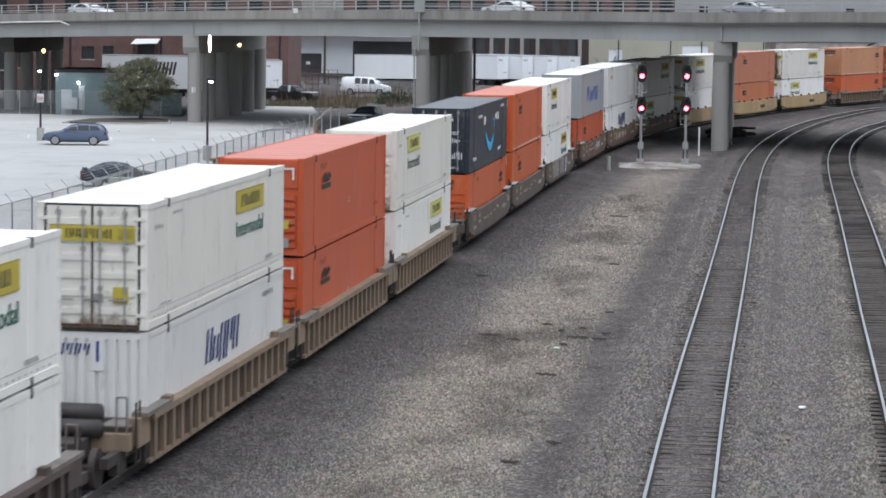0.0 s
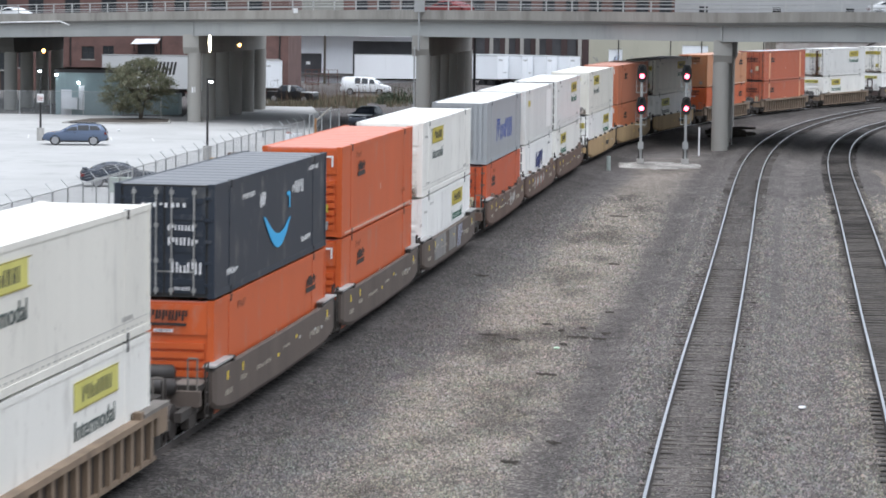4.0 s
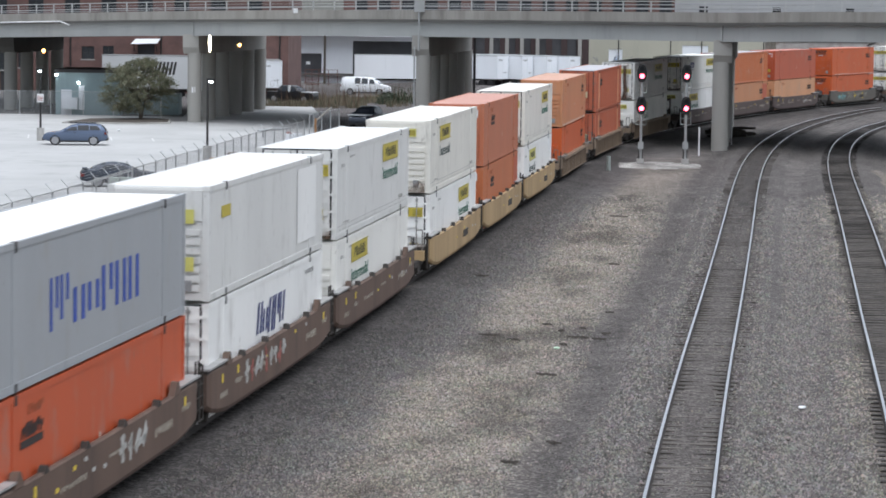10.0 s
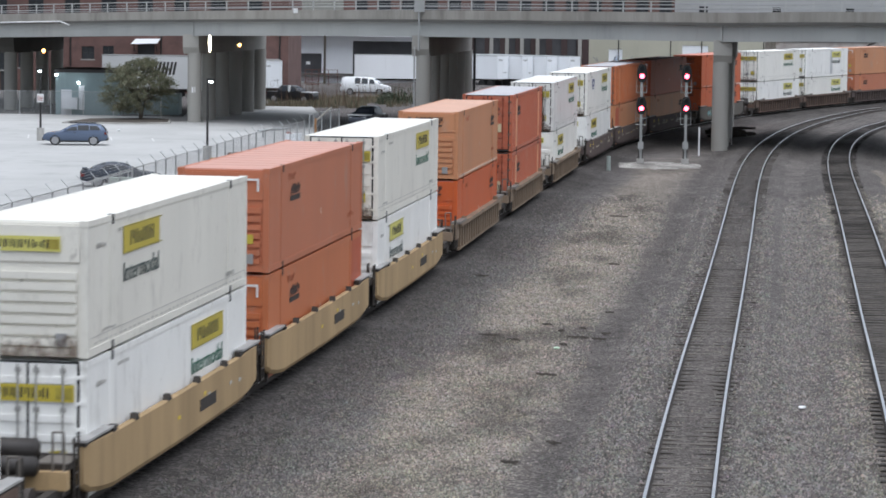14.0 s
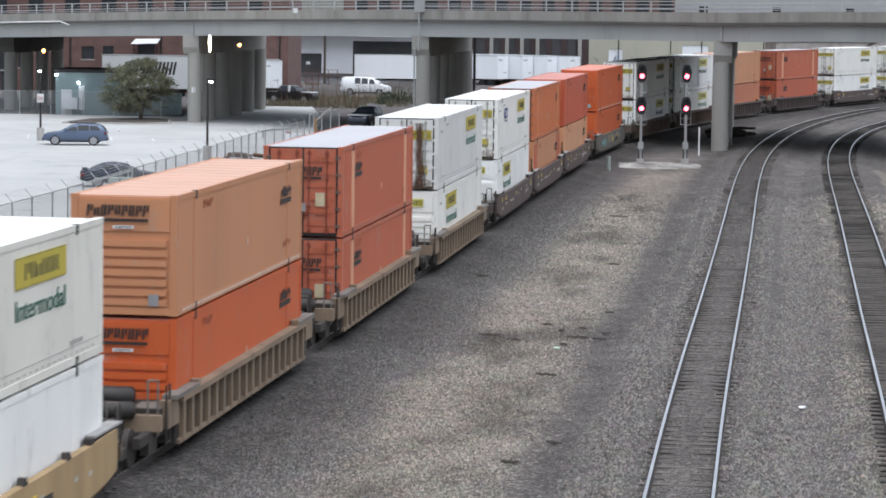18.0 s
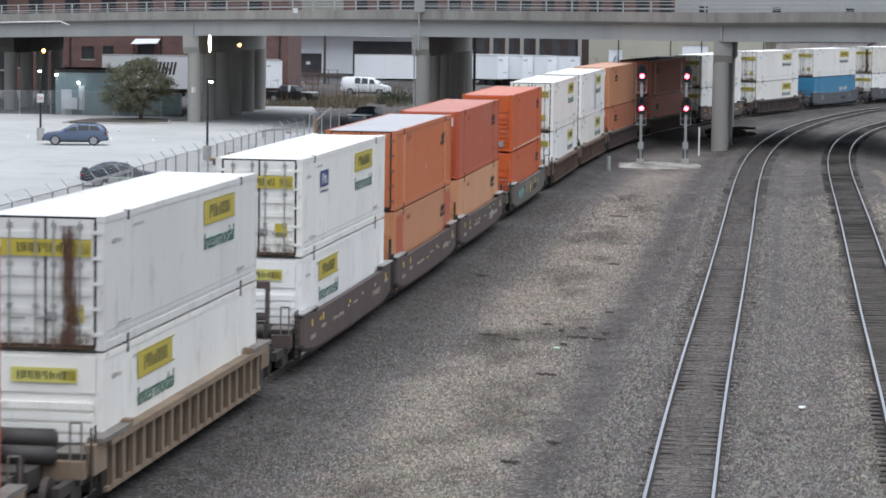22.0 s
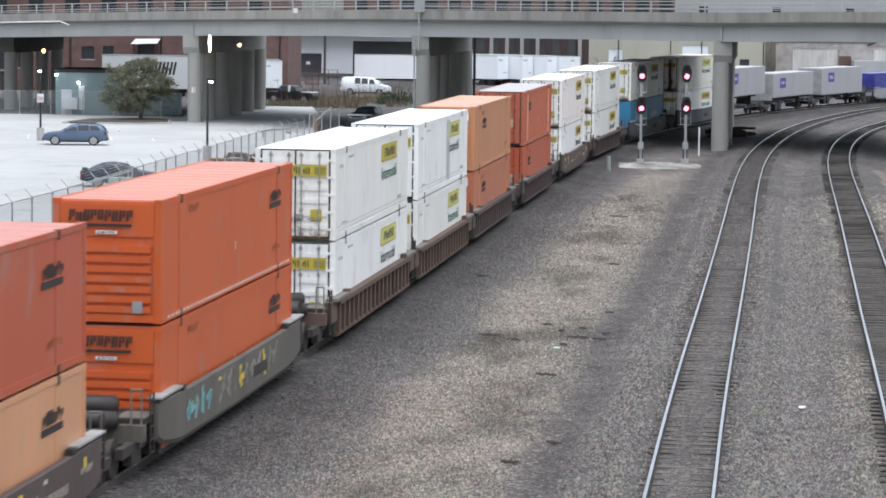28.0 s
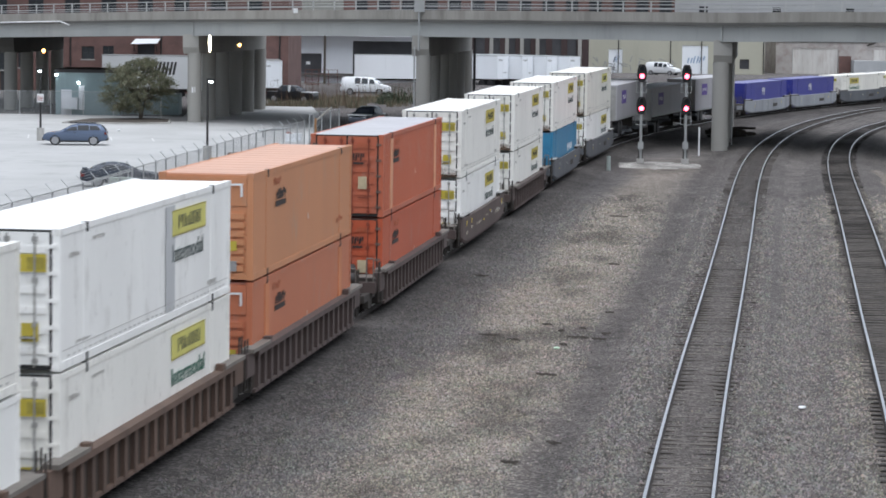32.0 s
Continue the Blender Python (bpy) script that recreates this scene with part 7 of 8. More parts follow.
def weeds():
    """Dry grass and stalks on the strip behind the bridge."""
    rnd = random.Random(12)
    verts, faces, mats = [], [], []
    for k in range(7000):
        x, y = rnd.uniform(-20, -3.5), rnd.uniform(292, 319)
        if noise.noise((x * 0.35, y * 0.12, 2)) < -0.15:
            continue
        tall = rnd.random() < 0.06
        h = rnd.uniform(1.4, 2.9) if tall else rnd.uniform(0.3, 1.0)
        a = rnd.uniform(0, 3.14)
        w = 0.035 if tall else 0.05
        lean = Vector((rnd.gauss(0, 0.12), rnd.gauss(0, 0.12), 1)) * h
        i = len(verts)
        b = Vector((x, y, -0.35))
        d = Vector((math.cos(a), math.sin(a), 0)) * w
        verts += [b - d, b + d, b + lean]
        faces.append((i, i + 1, i + 2))
        mats.append(1 if tall else (0 if rnd.random() < 0.6 else 2))
    me = bpy.data.meshes.new("dry_weeds")
    me.from_pydata(verts, [], faces)
    for mm in (mat("straw_grass", (0.21, 0.175, 0.12), 0.9, 0, 0.3, 2, 8, 0), mat("brown_stalk", (0.12, 0.075, 0.05), 0.9, 0, 0.3, 1, 8, 0), mat("dull_grass", (0.10, 0.10, 0.06), 0.9, 0, 0.3, 1, 8, 0)):
        me.materials.append(mm)
    me.polygons.foreach_set("material_index", mats)
    tagged(new("dry_weeds", me), "dry straw grass and brown stalks", "weeds", kind="stuff")


weeds()

# ---- buildings behind ----
M_BRICK = mat("red_brick_wall", (0.165, 0.095, 0.083), 0.9, 0, 0.34, 3, 3.0, 0.2, dirt=(0.085, 0.055, 0.052), dirt_amount=0.8)
M_BRICK_DARK = mat("sooty_brick_wall", (0.066, 0.044, 0.043), 0.9, 0, 0.25, 6, 3.0, 0.2, dirt=(0.05, 0.04, 0.038), dirt_amount=0.5)
M_BEIGE = mat("cream_painted_wall", (0.47, 0.455, 0.37), 0.85, 0, 0.10, 8, 2.0, 0.1, dirt=(0.30, 0.285, 0.23), dirt_amount=0.45, streak=True)
M_METAL = mat("grey_metal_cladding", (0.77, 0.79, 0.82), 0.55, 0.1, 0.10, 6, 2.0, 0.05, dirt=(0.52, 0.54, 0.56), dirt_amount=0.4, streak=True)
M_SHED = mat("blue_grey_shed_cladding", (0.275, 0.36, 0.37), 0.6, 0.0, 0.10, 5, 2.0, 0.05, dirt=(0.24, 0.30, 0.315), dirt_amount=0.4, streak=True)
# Colour of the sheets that imitate unlit interiors behind openings.
M_DARKVOID = mat("painted_interior_shade", (0.075, 0.075, 0.08), 0.9, 0, 0.3, 2, 5, 0)
M_PANE = mat("dull_window_glass", (0.03, 0.034, 0.04), 0.15, 0, 0.3, 1.5, 3, 0)
M_WHITEMETAL = mat("white_trailer_panel", (0.90, 0.925, 0.95), 0.4, 0, 0.06, 3, 5, 0, dirt=(0.68, 0.70, 0.71), dirt_amount=0.3, streak=True)
M_RUIN = mat("peeling_plaster", (0.42, 0.39, 0.37), 0.95, 0, 0.25, 2.5, 2.5, 0.2, dirt=(0.20, 0.14, 0.12), dirt_amount=0.85)
M_PINKWALL = mat("pale_pink_plaster", (0.26, 0.13, 0.125), 0.9, 0, 0.15, 4, 3, 0.1)


def facade(bm, x0, x1, z0, z1, y, thick, holes):
    """A wall along x with real openings."""
    xs = sorted({x0, x1, *[h[0] for h in holes], *[h[1] for h in holes]})
    zs = sorted({z0, z1, *[h[2] for h in holes], *[h[3] for h in holes]})
    for a, b in zip(xs, xs[1:]):
        for c, d in zip(zs, zs[1:]):
            mx, mz = (a + b) / 2, (c + d) / 2
            if not any(h[0] < mx < h[1] and h[2] < mz < h[3] for h in holes):
                bm_box(bm, a, b, y, y + thick, c, d)


def building(name, label, x0, x1, z1, y, depth, wall_m, windows=(), doors=(), z0=-0.6, roof_m=None, rot=0.0, cornice=True):
    """A block with openings in its near wall; windows and doors are parts."""
    m = Matrix.Translation(((x0 + x1) / 2, y, 0)) @ Matrix.Rotation(rot, 4, "Z")
    cx = (x0 + x1) / 2
    root = thing(name, label, "building", m)
    holes = [(a - cx, b - cx, c, d) for a, b, c, d in (*windows, *doors)]
    bm = bmesh.new()
    facade(bm, x0 - cx, x1 - cx, z0, z1, 0, 0.4, holes)
    bmesh.ops.remove_doubles(bm, verts=bm.verts, dist=0.001)
    part("front_wall", bm, wall_m, root)
    bm = bmesh.new()
    bm_box(bm, x0 - cx, x0 - cx + 0.4, 0.4, depth, z0, z1)
    bm_box(bm, x1 - cx - 0.4, x1 - cx, 0.4, depth, z0, z1)
    bm_box(bm, x0 - cx + 0.4, x1 - cx - 0.4, depth - 0.4, depth, z0, z1)
    part("side_wall", bm, wall_m, root)
    part("roof", box(x0 - cx - 0.1, x1 - cx + 0.1, -0.1, depth + 0.1, z1, z1 + 0.3), roof_m or M_DECK_UNDER, root)
    if cornice:
        part("cornice", box(x0 - cx - 0.05, x1 - cx + 0.05, -0.18, -0.003, z1 - 0.5, z1 - 0.1), wall_m, root)
    for k, (a, b, c, d) in enumerate(holes):
        if k < len(windows):
            w = part("window", box(a, b, 0.22, 0.26, c, d), M_PANE, root)
            bm = bmesh.new()
            for u0, u1, v0, v1 in ((a, a + 0.07, c, d), (b - 0.07, b, c, d), (a, b, c, c + 0.07), (a, b, d - 0.07, d), ((a + b) / 2 - 0.03, (a + b) / 2 + 0.03, c, d), (a, b, (c + d) / 2 - 0.03, (c + d) / 2 + 0.03)):
                bm_box(bm, u0, u1, 0.15, 0.215, v0, v1)
            part("window_frame", bm, M_TRIM, w)
            part("sill", box(a - 0.1, b + 0.1, -0.08, 0.12, c - 0.14, c - 0.002), M_KERB, w)
        else:
            # A dark sheet fills the opening in place of a shaded room.
            part("doorway", box(a, b, 0.36, 0.39, c, d), M_DARKVOID, root, "dark panel for the shade inside a doorway")
    return root


upper = [(-88 + k * 4.3, -86.2 + k * 4.3, z, z + 2.6) for k in range(16) for z in (8.2, 12.2)]
lower = [(-88 + k * 4.3, -86.4 + k * 4.3, 2.2, 4.4) for k in range(9)]
building("brick_warehouse", "tall red brick warehouse with small dark windows", -95, -18.6, 17.0, 330, 30, M_BRICK, [*upper, *lower, (-43.0, -41.5, 3.6, 5.1), (-40.5, -39.2, 4.0, 5.2), (-50.5, -49.4, 2.5, 4.6)], [(-36.4, -34.4, 2.6, 5.45), (-52.6, -50.6, -0.3, 3.2)])
awning = thing("awning", "white sheet-metal awning over a dark loading door", "awning")
bm = bmesh.new()
loft(bm, [[(-37.0, 328.3, 5.45), (-33.9, 328.3, 5.55), (-33.9, 328.3, 5.62), (-37.0, 328.3, 5.52)], [(-36.6, 329.99, 6.0), (-33.7, 329.99, 6.05), (-33.7, 329.99, 6.12), (-36.6, 329.99, 6.07)]])
part("sheet", bm, M_WHITEMETAL, awning)
for x in (-36.7, -34.1):
    bm = bmesh.new()
    bm_tube(bm, (x, 328.4, 5.5), (x, 329.98, 4.6), 0.04, 6)
    part("strut", bm, M_POLE, awning)
for x in (-44.3, -33.6, -23.5, -19.6):
    bm = bmesh.new()
    bm_tube(bm, (0, 0, -0.4), (0, 0, 9.0), 0.09, 8)
    solo("drain_pipe", bm, M_POLE, "dark drain pipe on the brick wall", "drain pipe", pose(x, 329.85, 0))

dock = building("loading_dock", "grey metal-clad loading dock with open bays", -21.5, -3.0, 6.4, 385, 26, M_METAL, [], [(-21.1, -17.1, 0.9, 3.6), (-12.8, -3.4, 0.9, 5.4)], roof_m=M_WHITEMETAL, cornice=False)
for k in range(21):
    part("cladding_rib", shared("cladding_rib", M_METAL, lambda: box(-0.03, 0.03, -0.04, -0.002, 3.65, 6.3)), M_METAL, dock, m=Matrix.Translation((-9.1 + k * 0.41, 0, 0)))
part("canopy", box(-9.2, 9.3, -2.2, -0.004, 6.05, 6.25, 0.02), M_WHITEMETAL, dock, "white roof canopy edge")
part("dock_edge", box(-9.2, 9.2, -0.8, -0.004, 0.55, 0.9, 0.02), M_DECK_UNDER, dock)
bm = bmesh.new()
bm_tube(bm, (0, 0, -0.5), (0, 0, 8.0), 0.17, 10, 0.14)
solo("timber_pole", bm, M_BARK, "dark timber utility pole by the loading dock", "pole", pose(-16.4, 379.0, 0))
sign = thing("dock_sign", "small white sign in a dark dock opening", "sign", pose(-18.9, 384.2, 2.3))
part("plate", box(-0.28, 0.28, -0.03, 0, -0.2, 0.2), M_WHITEINK, sign)


def semi_trailer(x, y, rot, length, label, dark=False):
    root = thing("semi_trailer", label, "trailer", pose(x, y, -0.35, 0, 0, rot), group="parked trailers")
    part("body", box(-1.3, 1.3, 0.0, length, 1.15, 4.2, 0.03), M_WHITEMETAL, root)
    bm = bmesh.new()
    for u0, u1, v0, v1 in ((-1.3, -1.2, 1.15, 4.2), (1.2, 1.3, 1.15, 4.2), (-1.2, 1.2, 4.08, 4.2), (-1.2, 1.2, 1.15, 1.3), (-0.02, 0.02, 1.3, 4.08)):
        bm_box(bm, u0, u1, -0.03, -0.002, v0, v1)
    part("rear_frame", bm, M_WHITEMETAL, root)
    part("marking", end_marks(-0.004, -1.0, 0.0, 3.55, 3.8, 4, 150), M_GREYINK, root)
    part("marking", end_marks(-0.004, 0.2, 0.9, 1.9, 2.1, 4, 151), M_GREYINK, root)
    part("top_rail", box(-1.32, 1.32, -0.01, length + 0.01, 4.2, 4.26, 0.01), M_GALV, root)
    part("under_frame", box(-0.5, 0.5, 0.3, length - 0.3, 0.9, 1.148), M_SOOT, root)
    for yy in (1.2, 2.5):
        for sx in (-1, 1):
            bm = bmesh.new()
            bm_tube(bm, (sx * 0.7, yy, 0.52), (sx * 1.25, yy, 0.52), 0.52, 20)
            part("wheel", bm, M_TYRE, root)
    part("landing_leg", box(-0.8, 0.8, length - 3.2, length - 2.9, 0.02, 0.898), M_SOOT, root)
    return root


semi_trailer(-11.9, 367.0, -86, 14.5, "white box trailer parked along the loading dock")
for k, x in enumerate((7.6, 10.9, 14.2, 17.3)):
    semi_trailer(x, 371 + k * 1.15, 55, 14.0, "white box trailer backed up in a row")
semi_trailer(-20.0, 320.0, 6, 10, "white box trailer seen from its rear between the piers")
def slant_bars():
    """Heavy slanting bars in place of a painted name."""
    bm = bmesh.new()
    for k in range(7):
        for dx in (0.0, 0.42):
            x = -2.4 + k * 0.86 + dx
            loft(bm, [[(x + 0.3 * v, yy, 2.95 + 1.45 * v) for v in (0, 1)] + [(x + 0.26 + 0.3 * v, yy, 2.95 + 1.45 * v) for v in (1, 0)] for yy in (-0.012, -0.004)])
        if k % 2:
            bm_box(bm, -2.3 + k * 0.86, -1.85 + k * 0.86, -0.010, -0.004, 3.6, 3.8)
    return bm


long_trailer = thing("semi_trailer", "long grey trailer with big dark letters behind a shed", "trailer", pose(-34.3, 318, -0.75), group="parked trailers")
part("body", box(-4.8, 9.4, 0, 2.6, 1.35, 5.05, 0.03), mat("grey_trailer_panel", (0.60, 0.61, 0.61), 0.5, 0, 0.08, 3, 5, 0), long_trailer)
part("top_rail", box(-4.85, 9.45, -0.02, 2.62, 5.05, 5.15, 0.01), M_GALV, long_trailer)
part("marking", slant_bars(), M_INK, long_trailer, "big dark slanting bars of a name")
part("under_frame", box(-4.5, 9.2, 0.8, 1.8, 1.0, 1.348), M_SOOT, long_trailer)
for x in (-3.6, -2.3, 3.8):
    for yy in (0.15, 2.0):
        bm = bmesh.new()
        bm_tube(bm, (x, yy, 0.65), (x, yy + 0.45, 0.65), 0.65, 18)
        part("wheel", bm, M_TYRE, long_trailer)

shed = building("metal_shed", "low blue-grey metal shed with a dark flat roof", -37.0, -30.9, 3.72, 265, 9, M_SHED, [], [], roof_m=M_POLE, cornice=False)
for k in range(12):
    part("cladding_rib", shared("shed_rib", M_SHED, lambda: box(-0.03, 0.03, -0.035, -0.002, -0.3, 3.6)), M_SHED, shed, m=Matrix.Translation((-2.65 + k * 0.48, 0, 0)))
part("door", box(-2.5, -1.5, -0.06, -0.036, -0.3, 2.1, 0.01), M_METAL, shed)
part("service_box", box(-2.3, -0.9, -0.75, -0.061, 0.25, 1.35, 0.04), M_METAL, shed, "grey wall unit")
part("low_wall", box(3.051, 8.4, 2.5, 6.0, -0.5, 1.75, 0.02), M_SHED, shed, "low grey-green annexe")
part("door_frame", box(-0.85, -0.3, -0.07, -0.037, 0.2, 2.5, 0.01), M_WHITEMETAL, shed, "pale upright panel")

wins = [(4.6 + k * 2.35, 6.0 + k * 2.35, 2.4, 6.2) for k in range(7)]
top_w = [(-16 + k * 4.1, -13.8 + k * 4.1, 9.4, 12.0) for k in range(14)]
building("dark_brick_works", "sooty dark brick works with tall openings and pale pillars", 2.0, 22.0, 8.4, 430, 20, M_BRICK_DARK, [], wins)
for x in (7.0, 9.4, 11.7, 14.1, 20.6):
    part_ob = solo("wall_pillar", box(-0.28, 0.28, -0.25, -0.003, -0.5, 7.6, 0.03), M_PIER, "pale pillar on the dark brick works", "pillar", pose(x, 430, 0))
building("brick_mill", "tall red brick mill rising behind the bridge", -18.0, 40.0, 17.0, 490, 24, M_BRICK, top_w, [])
ware = building("cream_warehouse", "cream painted warehouse with white roller doors", 23.3, 52.5, 9.2, 460, 24, M_BEIGE, [], [(38.9, 43.2, -0.3, 4.35), (26.8, 29.1, -0.3, 3.55), (48.4, 50.0, 0.6, 2.2)], cornice=False)
for a, b, t in ((38.9, 43.2, 4.35), (26.8, 29.1, 3.55)):
    d = part("roller_door", box(a - 37.9, b - 37.9, 0.12, 0.2, -0.3, t), M_WHITEMETAL, ware, "white roller door with faded scrawl")
    for k in range(8):
        part("door_slat", shared(("door_slat", a), M_WHITEMETAL, lambda: box(a - 37.9, b - 37.9, 0.10, 0.118, 0, 0.10)), M_WHITEMETAL, d, m=Matrix.Translation((0, 0, 0.1 + k * 0.48)))
    part("painted_scrawl", end_marks(0.095, a - 37.9 + 0.7, b - 37.9 - 0.7, 1.5, 2.6, 3, 170, 0.3), mat("faded_blue_paint", (0.35, 0.45, 0.60), 0.8, 0, 0.3, 0.5, 10, 0), d)
bm = bmesh.new()
rnd = random.Random(44)
for k in range(30):
    a, z = rnd.uniform(24.0, 37.5) - 37.9, rnd.uniform(0.2, 2.0)
    mm = Matrix.Translation((a, -0.008, z)) @ Matrix.Rotation(rnd.choice((0.3, 1.3, -1.2, 0.8)), 4, "Y")
    bm_box(bm, -0.5, 0.5, -0.006, 0, -0.07, 0.07, mm)
part("painted_scrawl", bm, M_GREYINK, ware, "grey spray-painted scrawl along the wall")
for x in (-9.5, -0.9, 4.2, 14.4):
    bm = bmesh.new()
    bm_tube(bm, (x, -0.1, -0.4), (x, -0.1, 8.6), 0.08, 8)
    part("drain_pipe", bm, M_POLE, ware)
part("red_corner", box(-15.6, -14.55, -0.05, -0.003, -0.5, 8.5), M_BRICK, ware, "red brick corner strip")

ruin = building("derelict_building", "derelict low building with peeling plaster and boarded openings", 55.5, 84.0, 5.0, 470, 18, M_RUIN, [], [(58.3, 66.0, -0.3, 4.0)], cornice=False)
part("boarding", box(-11.4, -3.8, 0.10, 0.2, -0.3, 4.0), mat("pale_flaking_panel", (0.60, 0.58, 0.55), 0.9, 0, 0.2, 1.5, 4, 0.2, dirt=(0.30, 0.22, 0.19), dirt_amount=0.7, streak=True), ruin)
part("lean_to", box(-1.6, 5.0, -4.0, -0.004, -0.4, 2.1, 0.05), mat("pale_grey_block", (0.42, 0.43, 0.44), 0.9, 0, 0.15, 2, 4, 0.1), ruin, "pale grey block lean-to")
part("brick_pier", box(-3.6, -1.62, -0.4, -0.004, -0.4, 2.8, 0.03), M_BRICK, ruin)
bm = bmesh.new()
loft(bm, [[(1.0, -0.2, 4.6), (11.5, -0.2, 4.6), (6.2, -0.2, 6.6)], [(1.0, 17, 4.6), (11.5, 17, 4.6), (6.2, 17, 6.6)]])
part("gable", bm, M_RUIN, ruin, "broken plaster gable")
for a, b in (((1.0, 4.62), (6.2, 6.66)), ((6.2, 6.66), (11.5, 4.62))):
    bm = bmesh.new()
    bm_tube(bm, (a[0], -0.3, a[1]), (b[0], -0.3, b[1]), 0.13, 6)
    part("gable_edge", bm, M_SOOT, ruin, "charred gable edge")
for x0, x1, z0, z1 in ((2.2, 4.6, 0.5, 3.9), (7.2, 10.8, 0.3, 3.4)):
    part("blocked_opening", box(x0, x1, -0.06, -0.004, z0, z1, 0.02), MATS["pale_flaking_panel"], ruin, "pale blocked opening")
building("grey_block", "long pale grey building beyond the derelict yard", 42.0, 120.0, 15.0, 520, 30, mat("pale_grey_render", (0.42, 0.425, 0.43), 0.9, 0, 0.12, 6, 3, 0.1), [(47 + k * 13.6, 48.6 + k * 13.6, 9.6, 10.8) for k in range(5)], [])
building("pink_block", "pale pink rendered building at the end of the street", -140.0, -60.5, 15.0, 400, 30, M_PINKWALL, [(-130 + k * 5, -128 + k * 5, 8.5, 11.0) for k in range(13)], [])
building("warehouse", "plain brick building closing the street", 121.0, 220.0, 14.0, 480, 30, M_BRICK, [(125 + k * 6, 128 + k * 6, 6.5, 9.5) for k in range(14)], [])

# ---- signals and lineside things ----
M_RED = glow("red_signal_lamp", (1.0, 0.04, 0.07), 15.0)
M_HOOD = mat("black_signal_hood", (0.012, 0.012, 0.013), 0.55, 0, 0.2, 0.5, 20, 0.02)


def signal(x, y):
    root = thing("rail_signal", "tall grey signal mast with two black heads showing red", "rail signal", pose(x, y, -0.22), group="signals by the bridge")
    bm = bmesh.new()
    bm_tube(bm, (0, 0, 0.3), (0, 0, 6.6), 0.10, 14, 0.09)
    part("mast", bm, M_GALV, root)
    part("base_box", box(-0.19, 0.19, -0.16, 0.16, 1.0, 1.5, 0.04), M_GALV, root, "grey junction box")
    part("foot", box(-0.24, 0.24, -0.24, 0.24, -0.3, 0.32, 0.03), M_KERB, root)
    for k in range(4):
        a = k * math.pi / 2 + 0.78
        bm = bmesh.new()
        bm_tube(bm, (0.18 * math.cos(a), 0.18 * math.sin(a), 0.3), (0.18 * math.cos(a), 0.18 * math.sin(a), 1.0), 0.025, 6)
        part("anchor_rod", bm, M_SOOT, root)
    for z in (6.30, 4.05):
        bm = bmesh.new()
        outline = []
        for k in range(28):
            a = 2 * math.pi * k / 28
            outline.append((0.35 * math.cos(a), 0.62 * max(-1, min(1, 1.15 * math.sin(a)))))
        loft(bm, [[(u, -0.13, z + v) for u, v in outline], [(u, -0.09, z + v) for u, v in outline]])
        head = part("signal_head", bm, M_HOOD, root, "black oval backing plate")
        part("lamp_case", box(-0.24, 0.24, -0.088, 0.20, z - 0.5, z + 0.5, 0.04), M_HOOD, root)
        for dz, lit in ((0.32, False), (-0.20, True)):
            bm = bmesh.new()
            bm_tube(bm, (0, -0.134, z + dz), (0, -0.15, z + dz), 0.165, 20)
            part("lens", bm, M_RED if lit else M_GLASS, head, "glowing red lens" if lit else "unlit lens")
            bm = bmesh.new()
            ring = [(0.20 * math.cos(a), 0.20 * math.sin(a)) for a in [math.pi * (k / 14 * 1.2 - 0.1) for k in range(15)]]
            inner = [(u * 0.9, v * 0.9) for u, v in ring]
            shape = ring + inner[::-1]
            loft(bm, [[(u, -0.131, z + dz + v) for u, v in shape], [(u, -0.42, z + dz + v) for u, v in shape]])
            part("hood", bm, M_HOOD, head)
        bm = bmesh.new()
        for s in (-0.36, 0.36):
            bm_tube(bm, (s, 0.1, z - 1.35), (s, 0.1, z - 0.45), 0.02, 6)
        bm_tube(bm, (-0.36, 0.1, z - 1.35), (0.36, 0.1, z - 1.35), 0.02, 6)
        bm_tube(bm, (-0.36, 0.1, z - 0.9), (0.36, 0.1, z - 0.9), 0.02, 6)
        part("bracket", bm, M_GALV, root)
    return root


signal(13.75, 195.4)
signal(16.95, 196.2)
pad = bmesh.new()
rnd = random.Random(8)
lay = pad.loops.layers.float_color.new("tone")
hub = Vector((15.2, 194.6, -0.24))
rings = []
for r in (0.0, 0.35, 0.7, 0.88, 1.0):
    ring = []
    for k in range(72):
        a = 2 * math.pi * k / 72
        w = 1 + (0.34 * noise.noise((3 * math.cos(a), 3 * math.sin(a), 2)) + 0.24 * noise.noise((9 * math.cos(a), 9 * math.sin(a), 5))) * (r > 0.5)
        ring.append(pad.verts.new((hub.x - 0.2 + 3.1 * r * w * math.cos(a), hub.y + 4.2 * r * w * math.sin(a), (-0.24 if r < 0.8 else (-0.27 if r < 0.9 else -0.42)) + 0.03 * noise.noise((a * 5, r * 4, 1)))))
    rings.append(ring)
for a, b in zip(rings, rings[1:]):
    for k in range(72):
        f = pad.faces.new((a[k], a[(k + 1) % 72], b[(k + 1) % 72], b[k])) if a is not rings[0] else pad.faces.new((a[k], b[(k + 1) % 72], b[k]))
        for lp in f.loops:
            c = 0.95 + 0.8 * noise.noise((lp.vert.co.x * 0.9, lp.vert.co.y * 0.35, 3))
            lp[lay] = (c, c, c * 0.98, 1)
solo("gravel_pad", pad, gravel_material("pale_limestone_gravel", (0.10, 0.095, 0.09), (0.28, 0.27, 0.255), (0.56, 0.55, 0.53)), "pale limestone gravel round the signal feet", "gravel", kind="structure", smooth=True)
bm = bmesh.new()
bm_tube(bm, (0, 0, -0.4), (0, 0, 1.75), 0.065, 10)
